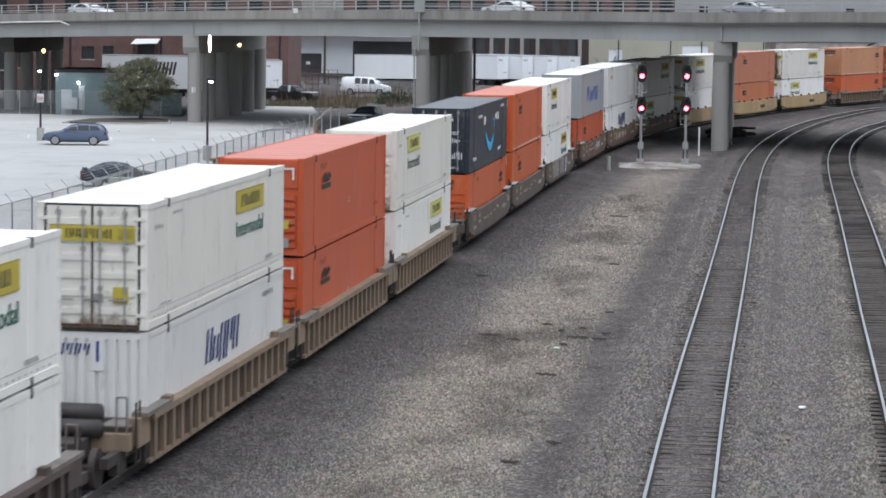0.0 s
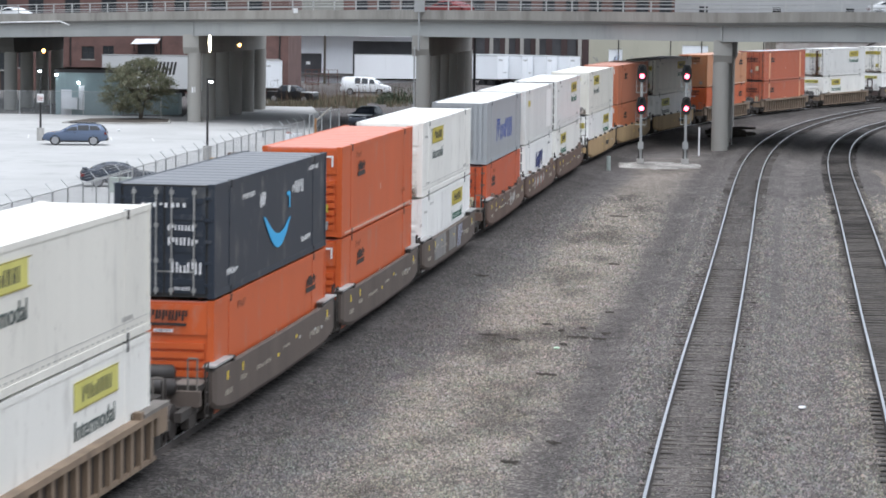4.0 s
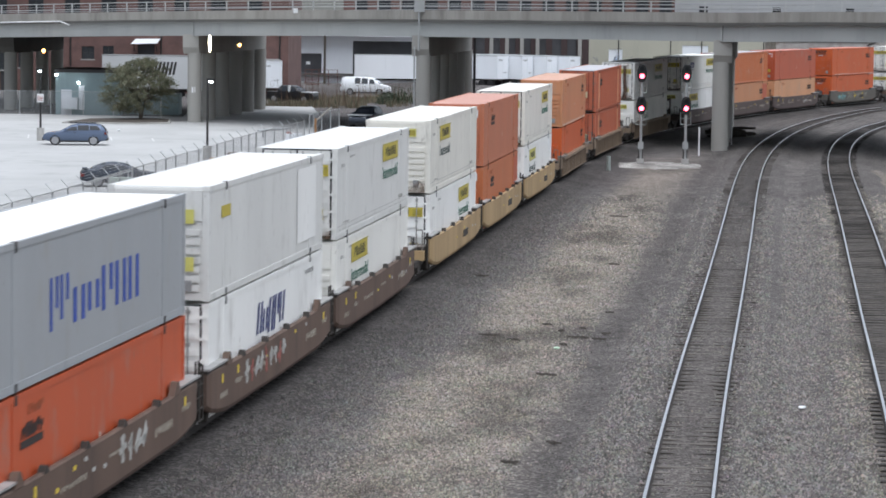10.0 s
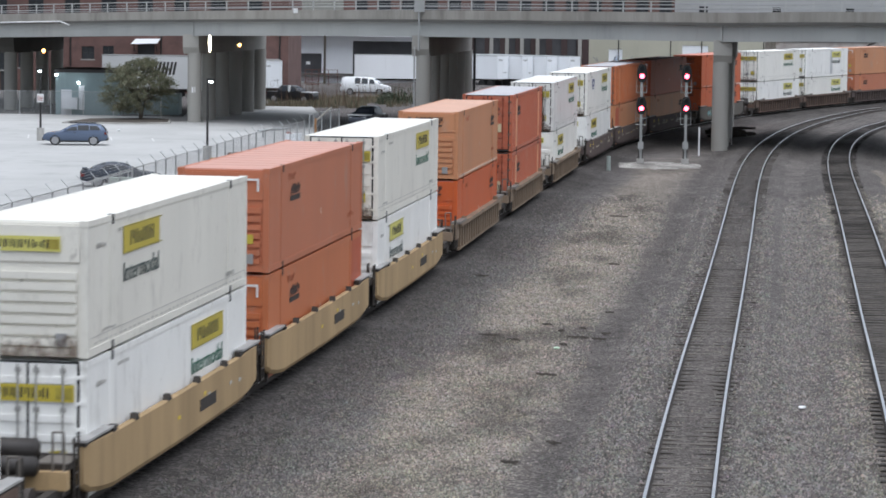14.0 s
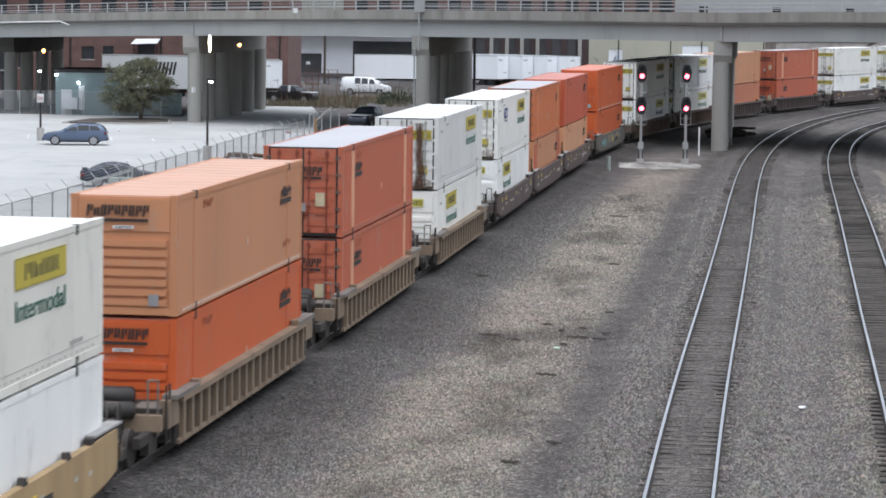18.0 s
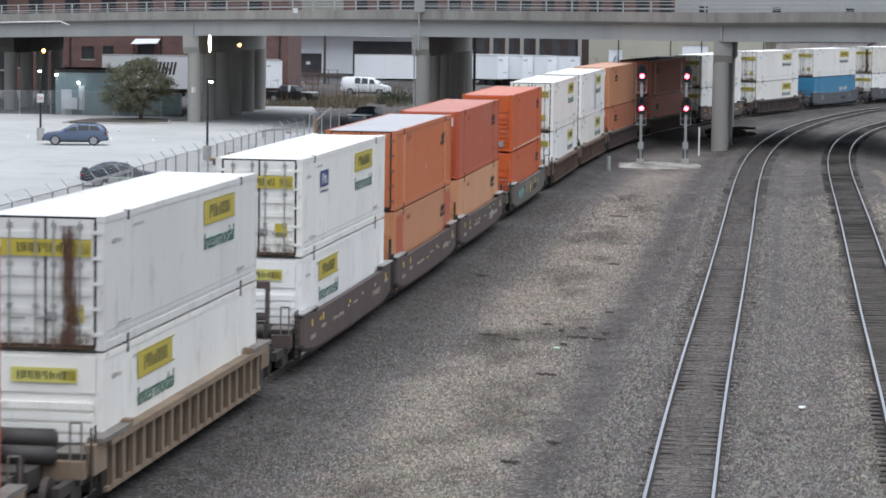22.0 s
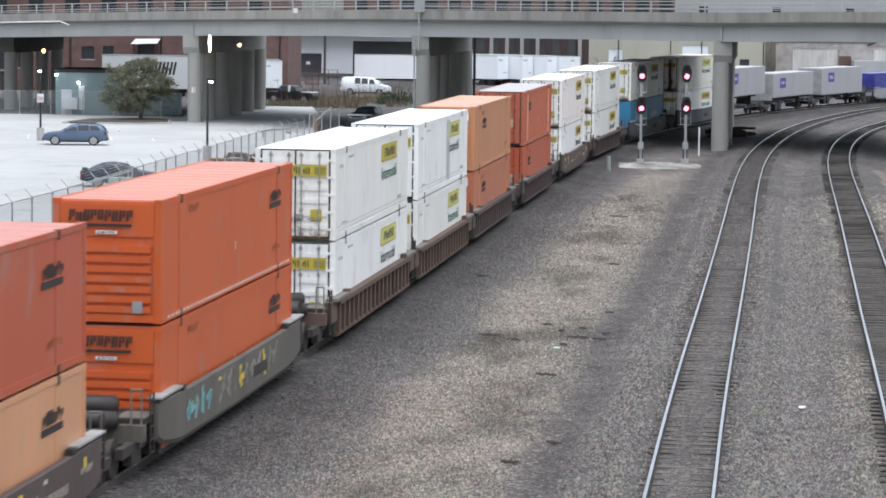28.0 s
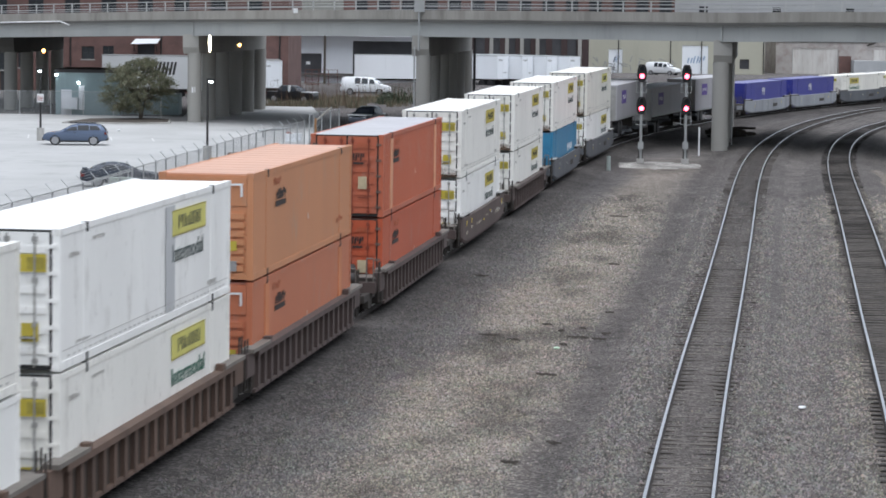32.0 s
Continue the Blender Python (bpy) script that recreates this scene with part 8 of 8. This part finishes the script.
solo("marker_post", bm, mat("white_plastic", (0.75, 0.75, 0.76), 0.5, 0, 0.1, 1, 20, 0), "white plastic marker post beside the track", "post", pose(18.95, 207.5, 0.1))
bm = bmesh.new()
bm_tube(bm, (0, 0, -0.5), (0, 0, 0.75), 0.14, 10)
solo("marker_post", bm, mat("grey_green_post", (0.30, 0.34, 0.32), 0.7, 0, 0.2, 1, 20, 0.1), "short grey-green marker post on the ballast", "post", pose(11.1, 188.0, -0.1))

rnd = random.Random(21)
for k in range(16):
    solo("old_tie", shared("old_tie", M_SOOT, lambda: box(-1.25, 1.25, -0.12, 0.12, -0.1, 0.1, 0.02)), M_SOOT, "dark discarded timber tie in a heap", "timber", pose(23.9 + rnd.uniform(-0.9, 1.1), 234.5 + rnd.uniform(-1.0, 1.0), 0.0 + 0.2 * (k // 4) + rnd.uniform(-0.02, 0.04), rnd.uniform(-5, 5), rnd.uniform(-7, 7), rnd.uniform(-35, 35)), group="heap of old ties")

M_STICK = mat("dark_splinter", (0.07, 0.06, 0.052), 0.95, 0, 0.3, 0.3, 20, 0.2)
M_PAPER = mat("white_litter", (0.72, 0.73, 0.74), 0.8, 0, 0.1, 0.3, 20, 0.1)
M_GREENISH = mat("pale_green_litter", (0.45, 0.58, 0.45), 0.8, 0, 0.1, 0.3, 20, 0.1)
for x, y, ln, rot in ((1.6, 93.6, 0.75, 12), (3.17, 83.65, 0.65, -3), (3.67, 96.9, 0.36, 20), (4.6, 93.3, 0.75, 6), (5.27, 92.8, 0.5, -4), (9.3, 147.4, 1.0, 8), (5.86, 86.7, 0.4, 30), (1.55, 114.2, 0.7, -10), (7.4, 120.0, 0.5, 15), (4.1, 95.1, 0.3, 50), (4.9, 95.9, 0.25, -30), (5.6, 94.4, 0.35, 25), (2.4, 92.4, 0.3, 10), (4.0, 91.2, 0.25, -15), (6.1, 101.0, 0.3, 5), (2.9, 70.5, 0.4, -12), (1.7, 67.4, 0.45, 8), (7.0, 88.6, 0.22, 40)):
    bm = bmesh.new()
    rings = []
    for k in range(7):
        u = k / 6 - 0.5
        w = 0.026 * (1 - abs(u) ** 3 * 4) * (1 + 0.9 * noise.noise((k * 1.9, x * 3, y))) + 0.010
        rings.append([(u * ln, 0.06 * noise.noise((k * 0.6, y, 1)) + p * w, q * w + 0.03 * noise.noise((k * 0.8, x, 5))) for p, q in ((-1, -1), (1, -1), (0.8, 0.9), (-0.7, 0.8))])
    loft(bm, rings)
    solo("wood_splinter", bm, M_STICK, "dark splintered piece of wood on the ballast", "debris", pose(x, y, -0.34, 0, 3, rot), group="debris on the ballast")
for x, y, s, m in ((10.08, 77.1, 0.11, M_PAPER), (8.75, 71.8, 0.10, M_PAPER), (8.95, 71.2, 0.06, M_STICK), (12.31, 89.5, 0.06, M_PAPER), (9.35, 64.0, 0.07, M_PAPER), (3.73, 89.8, 0.10, M_GREENISH), (26.3, 207.7, 0.22, M_PAPER), (-27.1, 232.0, 0.16, M_PAPER)):
    bm = bmesh.new()
    bmesh.ops.create_icosphere(bm, subdivisions=2, radius=s)
    for v in bm.verts:
        v.co *= 1 + 0.5 * noise.noise(v.co * 14 + Vector((x, y, 0)))
        v.co.z *= 0.45
    solo("litter", bm, m, "crumpled scrap of litter on the ground", "litter", pose(x, y, -0.30 if x > 0 else -0.15), group="litter")

# things between the fence and the line
M_CABINET = mat("pale_green_cabinet", (0.46, 0.52, 0.47), 0.6, 0, 0.12, 0.8, 14, 0.05, dirt=(0.30, 0.32, 0.28), dirt_amount=0.4, streak=True)
for x, y in ((-18.8, 158.4), (-18.1, 158.6)):
    cab = thing("utility_cabinet", "pale green utility cabinet standing by the wire fence", "cabinet", pose(x, y, -0.3, 0, 0, 4), group="utility cabinets")
    part("case", box(-0.30, 0.30, -0.22, 0.22, 0.08, 0.90, 0.02), M_CABINET, cab)
    part("lid", box(-0.33, 0.33, -0.25, 0.25, 0.902, 0.95, 0.015), M_CABINET, cab)
    part("plinth", box(-0.34, 0.34, -0.26, 0.26, -0.1, 0.078, 0.01), M_KERB, cab)
    part("vent", box(-0.13, 0.13, -0.235, -0.221, 0.62, 0.76), M_GALV, cab)
brace = bmesh.new()
bm_tube(brace, (-20.2, 159.0, 0.30), (-17.95, 159.65, 0.95), 0.045, 8)
bm_tube(brace, (-20.1, 159.03, -0.3), (-20.1, 159.03, 0.33), 0.04, 8)
bm_tube(brace, (-18.1, 159.6, -0.3), (-18.1, 159.6, 0.9), 0.04, 8)
solo("hand_rail", brace, M_GALV, "grey steel hand rail sloping along the wire fence", "rail")
M_SCRAP = mat("rusty_scrap_iron", (0.15, 0.085, 0.05), 0.85, 0.1, 0.4, 0.4, 12, 0.3)
M_OCHRE = mat("worn_ochre_paint", (0.40, 0.26, 0.09), 0.7, 0, 0.3, 0.5, 12, 0.1)
cart = thing("scrap_cart", "rusty low cart heaped with worn ironwork by the fence", "cart", pose(-14.0, 186.5, -0.35, 0, 0, 4))
part("bed", box(-1.7, 1.7, -0.7, 0.7, 0.42, 0.54, 0.02), M_SCRAP, cart, "rusty bed")
part("pale_panel", box(-1.68, -0.5, -0.60, 0.5, 0.542, 0.60, 0.02), M_OCHRE, cart, "worn ochre sheet lying on the bed")
for x in (-1.2, 1.1):
    for y in (-0.55, 0.55):
        bm = bmesh.new()
        bm_tube(bm, (x, y - 0.09, 0.30), (x, y + 0.09, 0.30), 0.30, 18)
        part("wheel", bm, M_TYRE, cart)
rnd = random.Random(63)
for k in range(9):
    bm = bmesh.new()
    x = 0.0 + rnd.uniform(-0.5, 1.6)
    bm_tube(bm, (x - 0.35, rnd.uniform(-0.5, 0.3), 0.62 + rnd.uniform(0, 0.25)), (x + 0.35, rnd.uniform(-0.3, 0.5), 0.66 + rnd.uniform(0, 0.3)), rnd.uniform(0.06, 0.17), 10)
    part("iron_piece", bm, M_SCRAP, cart)
crate = thing("rail_crate", "white crate with a red lid standing by the fence", "crate", pose(-11.85, 218.6, -0.3, 0, 0, 3))
part("case", box(-0.62, 0.62, -0.4, 0.4, 0.0, 0.72, 0.03), M_WHITEMETAL, crate)
part("lid", box(-0.55, -0.15, -0.2, 0.2, 0.722, 0.85, 0.03), M_PINK, crate, "faded red lid")
bm = bmesh.new()
bm_tube(bm, (-15.0, 224.0, 0.35), (-12.5, 225.5, 0.55), 0.10, 8)
for q in ((-14.6, 224.3), (-12.8, 225.3)):
    bm_tube(bm, (*q, -0.3), (*q, 0.45), 0.07, 8)
solo("barrier_rail", bm, M_GALV, "low grey tube barrier by the fence", "barrier")
# Opaque white panes paint the brightness of lit glass.
lit = thing("far_doorway", "glazed door in the brick wall, its lit panes painted white", "door", pose(-47.25, 329.7, 0))
part("frame", box(-0.5, 0.5, 0.02, 0.29, -0.4, 1.5, 0.02), M_TRIM, lit)
for x in (-0.23, 0.23):
    for z in (-0.05, 0.5, 1.05):
        part("pane", box(x - 0.19, x + 0.19, 0.0, 0.018, z - 0.22, z + 0.22), M_WHITEINK, lit)

# bridge fittings
for pts, r, name, label in (([(-42.4, 265.9, 8.35), (-35.9, 260.4, 8.58), (-35.0, 259.6, 8.25)], 0.06, "conduit", "white conduit along the bridge girder"),):
    bm = bmesh.new()
    for a, b in zip(pts, pts[1:]):
        bm_tube(bm, a, b, r, 8)
    solo(name, bm, M_WHITEINK, label, "pipe")
joint = thing("drain_pipe", "grey steel drain pipe down the bridge side", "drain pipe")
p = line_at(EDGE, 4.0)
bm = bmesh.new()
bm_tube(bm, (p.x - 0.35, p.y - 0.55, p.z - 1.2), (p.x - 0.35, p.y - 0.55, p.z + 2.0), 0.09, 10)
part("pipe", bm, M_GALV, joint)
part("hopper", box(p.x - 0.75, p.x + 0.1, p.y - 0.75, p.y - 0.45, p.z + 2.0, p.z + 3.1, 0.04), M_GALV, joint)
bm = bmesh.new()
bm_tube(bm, (p.x - 0.7, p.y - 0.3, 0.2), (p.x - 0.7, p.y - 0.3, p.z - 0.9), 0.07, 8)
part("down_pipe", bm, M_GALV, joint)
p = line_at(EDGE, 3.49)
solo("bridge_notice", box(-0.25, 0.25, -0.03, 0, 0, 0.4, 0.01), M_WHITEINK, "small white notice plate on the bridge edge", "sign", pose(p.x - 0.3, p.y - 0.4, p.z + 1.9, 0, 0, -40))
for t in (3.0, 5.0):
    p = line_at(EDGE, t)
    solo("girder_splice", box(-0.1, 0.1, -0.06, 0.0, 0.0, 1.24, 0.01), M_GIRDER, "vertical stiffener on the girder face", "stiffener", pose(p.x - 0.02, p.y - 0.04, p.z, 0, 0, -40))
bm = bmesh.new()
bm_tube(bm, (2.75, 266.0, 0), (2.75, 266.0, 8.4), 0.13, 10)
solo("black_pole", bm, M_POLE, "thin black steel pole under the bridge", "pole")
bm = bmesh.new()
bm_tube(bm, (0, 0, 0), (0, 0, 8.0), 0.045, 8)
solo("lamp_mast", bm, M_GALV, "thin grey mast beside the bridge column", "pole", pose(22.55, 219.0, 0))


bm = bmesh.new()
bm_tube(bm, (-9.53, 207.00, 1.99), (-8.41, 207.00, 2.97), 0.06, 8)
solo("leaning_post", bm, mat("pale_bleached_timber", (0.42, 0.40, 0.36), 0.8, 0, 0.25, 0.5, 20, 0.1), "pale bleached post leaning on the fence end", "post")
solo("timber_post", box(-0.08, 0.08, -0.08, 0.08, -0.45, 2.12, 0.015), mat("orange_brown_timber", (0.30, 0.16, 0.07), 0.85, 0, 0.25, 0.5, 20, 0.2), "orange-brown timber post at the fence end", "post", pose(-9.59, 207.02, 0.0))
solo("pier_notice", box(-0.17, 0.17, -0.03, 0.0, -0.25, 0.25, 0.01), M_WHITEINK, "small white notice fixed to the bridge column", "sign", pose(-22.56, 250.14, 2.71))
stair = thing("dock_stair", "rusty red steel stair and railing at the loading dock", "stair", pose(-17.77, 372.00, -0.4))
M_RUSTY = mat("rusty_red_steel", (0.17, 0.065, 0.05), 0.85, 0, 0.3, 0.6, 12, 0.1)
for k in range(5):
    part("step", box(-0.9, 0.9, 0.3 * k, 0.3 * k + 0.3, 0.2 * k + 0.1, 0.2 * k + 0.16), M_RUSTY, stair, m=Matrix.Translation((0, 0, 0)))
for x in (-0.9, 0.0, 0.9, 2.2, 3.4):
    part("railing_post", box(x - 0.04, x + 0.04, -0.04, 0.04, 0.0, 2.1, 0.005), M_RUSTY, stair)
for z in (1.5, 2.06):
    part("railing", box(-0.94, 3.44, -0.03, 0.03, z, z + 0.06, 0.005), M_RUSTY, stair)


def stones(count):
    """Crushed stone lying on the ballast nearest to the view, each with its own shape and grey."""
    rng = np.random.default_rng(33)
    y = 56 + 112 * rng.random(count) ** 1.5
    x = (-9.5 + (y - 60) * 0.128) + rng.random(count) * (23.5 + (y - 60) * 0.05)
    tr = np.array([p[:2] for p in TRAIN_MID if 40 < p.y < 185])
    ta = np.array([p[:2] for p in smooth_line([(*p, 0) for p in TRACK_A], 1.0) if 40 < p.y < 185])
    tcc = np.array([p[:2] for p in smooth_line([(*p, 0) for p in TRACK_C], 1.0) if 40 < p.y < 185])

    def away(line):
        out = np.empty(count)
        for k in range(0, count, 8000):
            d = (x[k:k + 8000, None] - line[:, 0]) ** 2 + (y[k:k + 8000, None] - line[:, 1]) ** 2
            out[k:k + 8000] = np.sqrt(d.min(1))
        return out

    dt, da, dc = away(tr), away(ta), away(tcc)
    keep = (dt > 1.9) & ~((da > 0.6) & (da < 0.92)) & ~((dc < 1.15))
    keep &= ~((da > 0.9) & (da < 1.3) & (rng.random(count) < 0.6))
    keep &= rng.random(count) < 1 - np.clip((y - 122) / 46, 0, 1)
    keep &= ~((da < 0.65) & (rng.random(count) < 0.45))
    keep &= ~((np.abs(da - 3.3 - 0.25 * np.sin(y * 0.21)) < 0.6) & (rng.random(count) < 0.88) & (da < dt) & (x < np.interp(y, [p[1] for p in TRACK_A], [p[0] for p in TRACK_A])))
    x, y, da, dt = x[keep], y[keep], da[keep], dt[keep]
    n = len(x)
    gx, gy, tones, heights = TONE
    i, j = np.clip(np.searchsorted(gx, x) - 1, 0, len(gx) - 2), np.clip(np.searchsorted(gy, y) - 1, 0, len(gy) - 2)
    u, v = ((x - gx[i]) / (gx[i + 1] - gx[i]))[:, None], ((y - gy[j]) / (gy[j + 1] - gy[j]))[:, None]

    def sample(g):
        return g[j, i] * (1 - u) * (1 - v) + g[j, i + 1] * u * (1 - v) + g[j + 1, i] * (1 - u) * v + g[j + 1, i + 1] * u * v

    z = sample(heights[:, :, None])[:, 0]
    dc = dc[keep]
    for d, foot, top, level in ((da, 0.86, 1.75, -0.128), (dc, 1.15, 1.8, -0.143), (dt, 0.9, 1.9, -0.133)):
        heap = level - (level + 0.36) * np.clip((d - top) / 0.9, 0, 1)
        z = np.where((d > foot) & (d < top + 0.9), np.maximum(z, heap), z)
    tone = sample(tones)
    s = rng.uniform(0.022, 0.05, n) * (1 + 0.5 * np.clip((y - 110) / 50, 0, 1))
    s = np.where(rng.random(n) < 0.04, s * 1.6, s)
    turn = rng.uniform(0, 6.28, n)
    co = np.empty((n, 5, 3))
    for k in range(4):
        a = turn + k * 1.571 + rng.uniform(-0.5, 0.5, n)
        r = s * rng.uniform(0.7, 1.25, n)
        co[:, k] = np.stack([x + r * np.cos(a), y + r * np.sin(a), z - 0.01 + rng.uniform(-0.2, 0.2, n) * s], 1)
    co[:, 4] = np.stack([x + rng.uniform(-0.4, 0.4, n) * s, y + rng.uniform(-0.4, 0.4, n) * s, z + s * rng.uniform(0.6, 1.25, n)], 1)
    base = (np.arange(n) * 5)[:, None, None]
    tri = (base + np.array(((0, 1, 4), (1, 2, 4), (2, 3, 4), (3, 0, 4)))[None]).reshape(-1, 3)
    me = bpy.data.meshes.new("loose_ballast")
    me.vertices.add(n * 5)
    me.vertices.foreach_set("co", co.ravel())
    me.loops.add(n * 12)
    me.loops.foreach_set("vertex_index", tri.ravel())
    me.polygons.add(n * 4)
    me.polygons.foreach_set("loop_start", np.arange(n * 4) * 3)
    me.update(calc_edges=True)
    grey = rng.random(n) ** 1.3
    col = (np.array((0.060, 0.057, 0.053)) + grey[:, None] * np.array((0.235, 0.220, 0.203))) * tone
    col *= 1 + rng.uniform(-0.06, 0.06, (n, 3))
    att = me.color_attributes.new("stone", "FLOAT_COLOR", "POINT")
    att.data.foreach_set("color", np.repeat(np.concatenate([col, np.ones((n, 1))], 1), 5, 0).ravel())
    m = bpy.data.materials.new("loose_stone")
    m.use_nodes = True
    nodes, l = m.node_tree.nodes, m.node_tree.links
    vc, no, mx = nodes.new("ShaderNodeVertexColor"), nodes.new("ShaderNodeTexNoise"), nodes.new("ShaderNodeMix")
    vc.layer_name = "stone"
    no.inputs["Scale"].default_value = 60.0
    mx.data_type, mx.blend_type, mx.inputs["Factor"].default_value = "RGBA", "OVERLAY", 0.35
    l.new(vc.outputs["Color"], mx.inputs["A"])
    l.new(no.outputs["Color"], mx.inputs["B"])
    l.new(mx.outputs["Result"], nodes["Principled BSDF"].inputs["Base Color"])
    nodes["Principled BSDF"].inputs["Roughness"].default_value = 0.95
    me.materials.append(m)
    tagged(new("loose_ballast", me), "loose grey and tan crushed stone on the yard", "gravel", kind="stuff")


stones(300000)

# ---- traffic on the bridge ----
TRAFFIC = []


def drive(ob, start, speed, lane, back=False):
    """Rows for a car that keeps to one lane: metres from the bridge's west end at 0 s, and metres a second."""
    fine = [bridge_point(k / 20, lane, 1.66) for k in range(20 * (len(EDGE) - 1) + 1)]
    run = [0.0]
    for a, b in zip(fine, fine[1:]):
        run.append(run[-1] + (b - a).length)
    rows = []
    for t in np.arange(0, 32.01, 1.0):
        s = start + speed * t
        c = max(0.0, min(run[-1], s))
        p = Vector([float(np.interp(c, run, [f[i] for f in fine])) for i in range(3)])
        way = (fine[100] - fine[60]).normalized()
        a = math.atan2(way.y, way.x)
        rows.append((float(t), Matrix.Translation(p) @ Matrix.Rotation(a + (0 if back else math.pi), 4, "Z")))
    TRAFFIC.append((ob, rows))


M_CARSILVER = mat("silver_car_paint", (0.50, 0.51, 0.53), 0.3, 0.4, 0.06, 2, 5, 0)
drive(vehicle("passing_car", "sedan", M_CARWHITE, "white saloon driving across the bridge", Matrix(), "bridge traffic"), 105.0, 22.0, 2.6)
drive(vehicle("passing_car", "sedan", M_CARSILVER, "silver saloon driving across the bridge", Matrix(), "bridge traffic"), 180.0, 20.0, 2.6)
drive(vehicle("passing_car", "sedan", M_CARWHITE, "white saloon driving the other way over the bridge", Matrix(), "bridge traffic"), 148.8, -16.3, 11.0, True)
drive(vehicle("passing_car", "sedan", mat("dark_red_car_paint", (0.22, 0.03, 0.03), 0.3, 0.2, 0.08, 2, 5, 0), "dark red saloon driving the other way over the bridge", Matrix(), "bridge traffic"), 196.0, -13.5, 11.0, True)

# ---- what moves ----
# where the train's mark lies on the line, second by second
MARK = (125.32, 111.79, 98.28, 84.80, 71.33, 57.85, 44.36, 30.86, 17.39, 3.99, -9.20, -22.23, -35.32, -48.57, -61.94, -75.37, -88.83, -102.3, -115.79, -129.3, -142.8, -156.25, -169.61, -182.87, -195.99, -209.02, -222.1, -235.17, -248.26, -261.29, -274.21, -286.9, -299.45)


def motions():
    for ob, place, lift in TRAIN:
        up = Matrix.Translation((0, 0, lift))
        walk(ob, [(t, car_pose(s + place) @ up) for t, s in enumerate(MARK)])
    for ob, rows in TRAFFIC:
        walk(ob, rows)


motions()
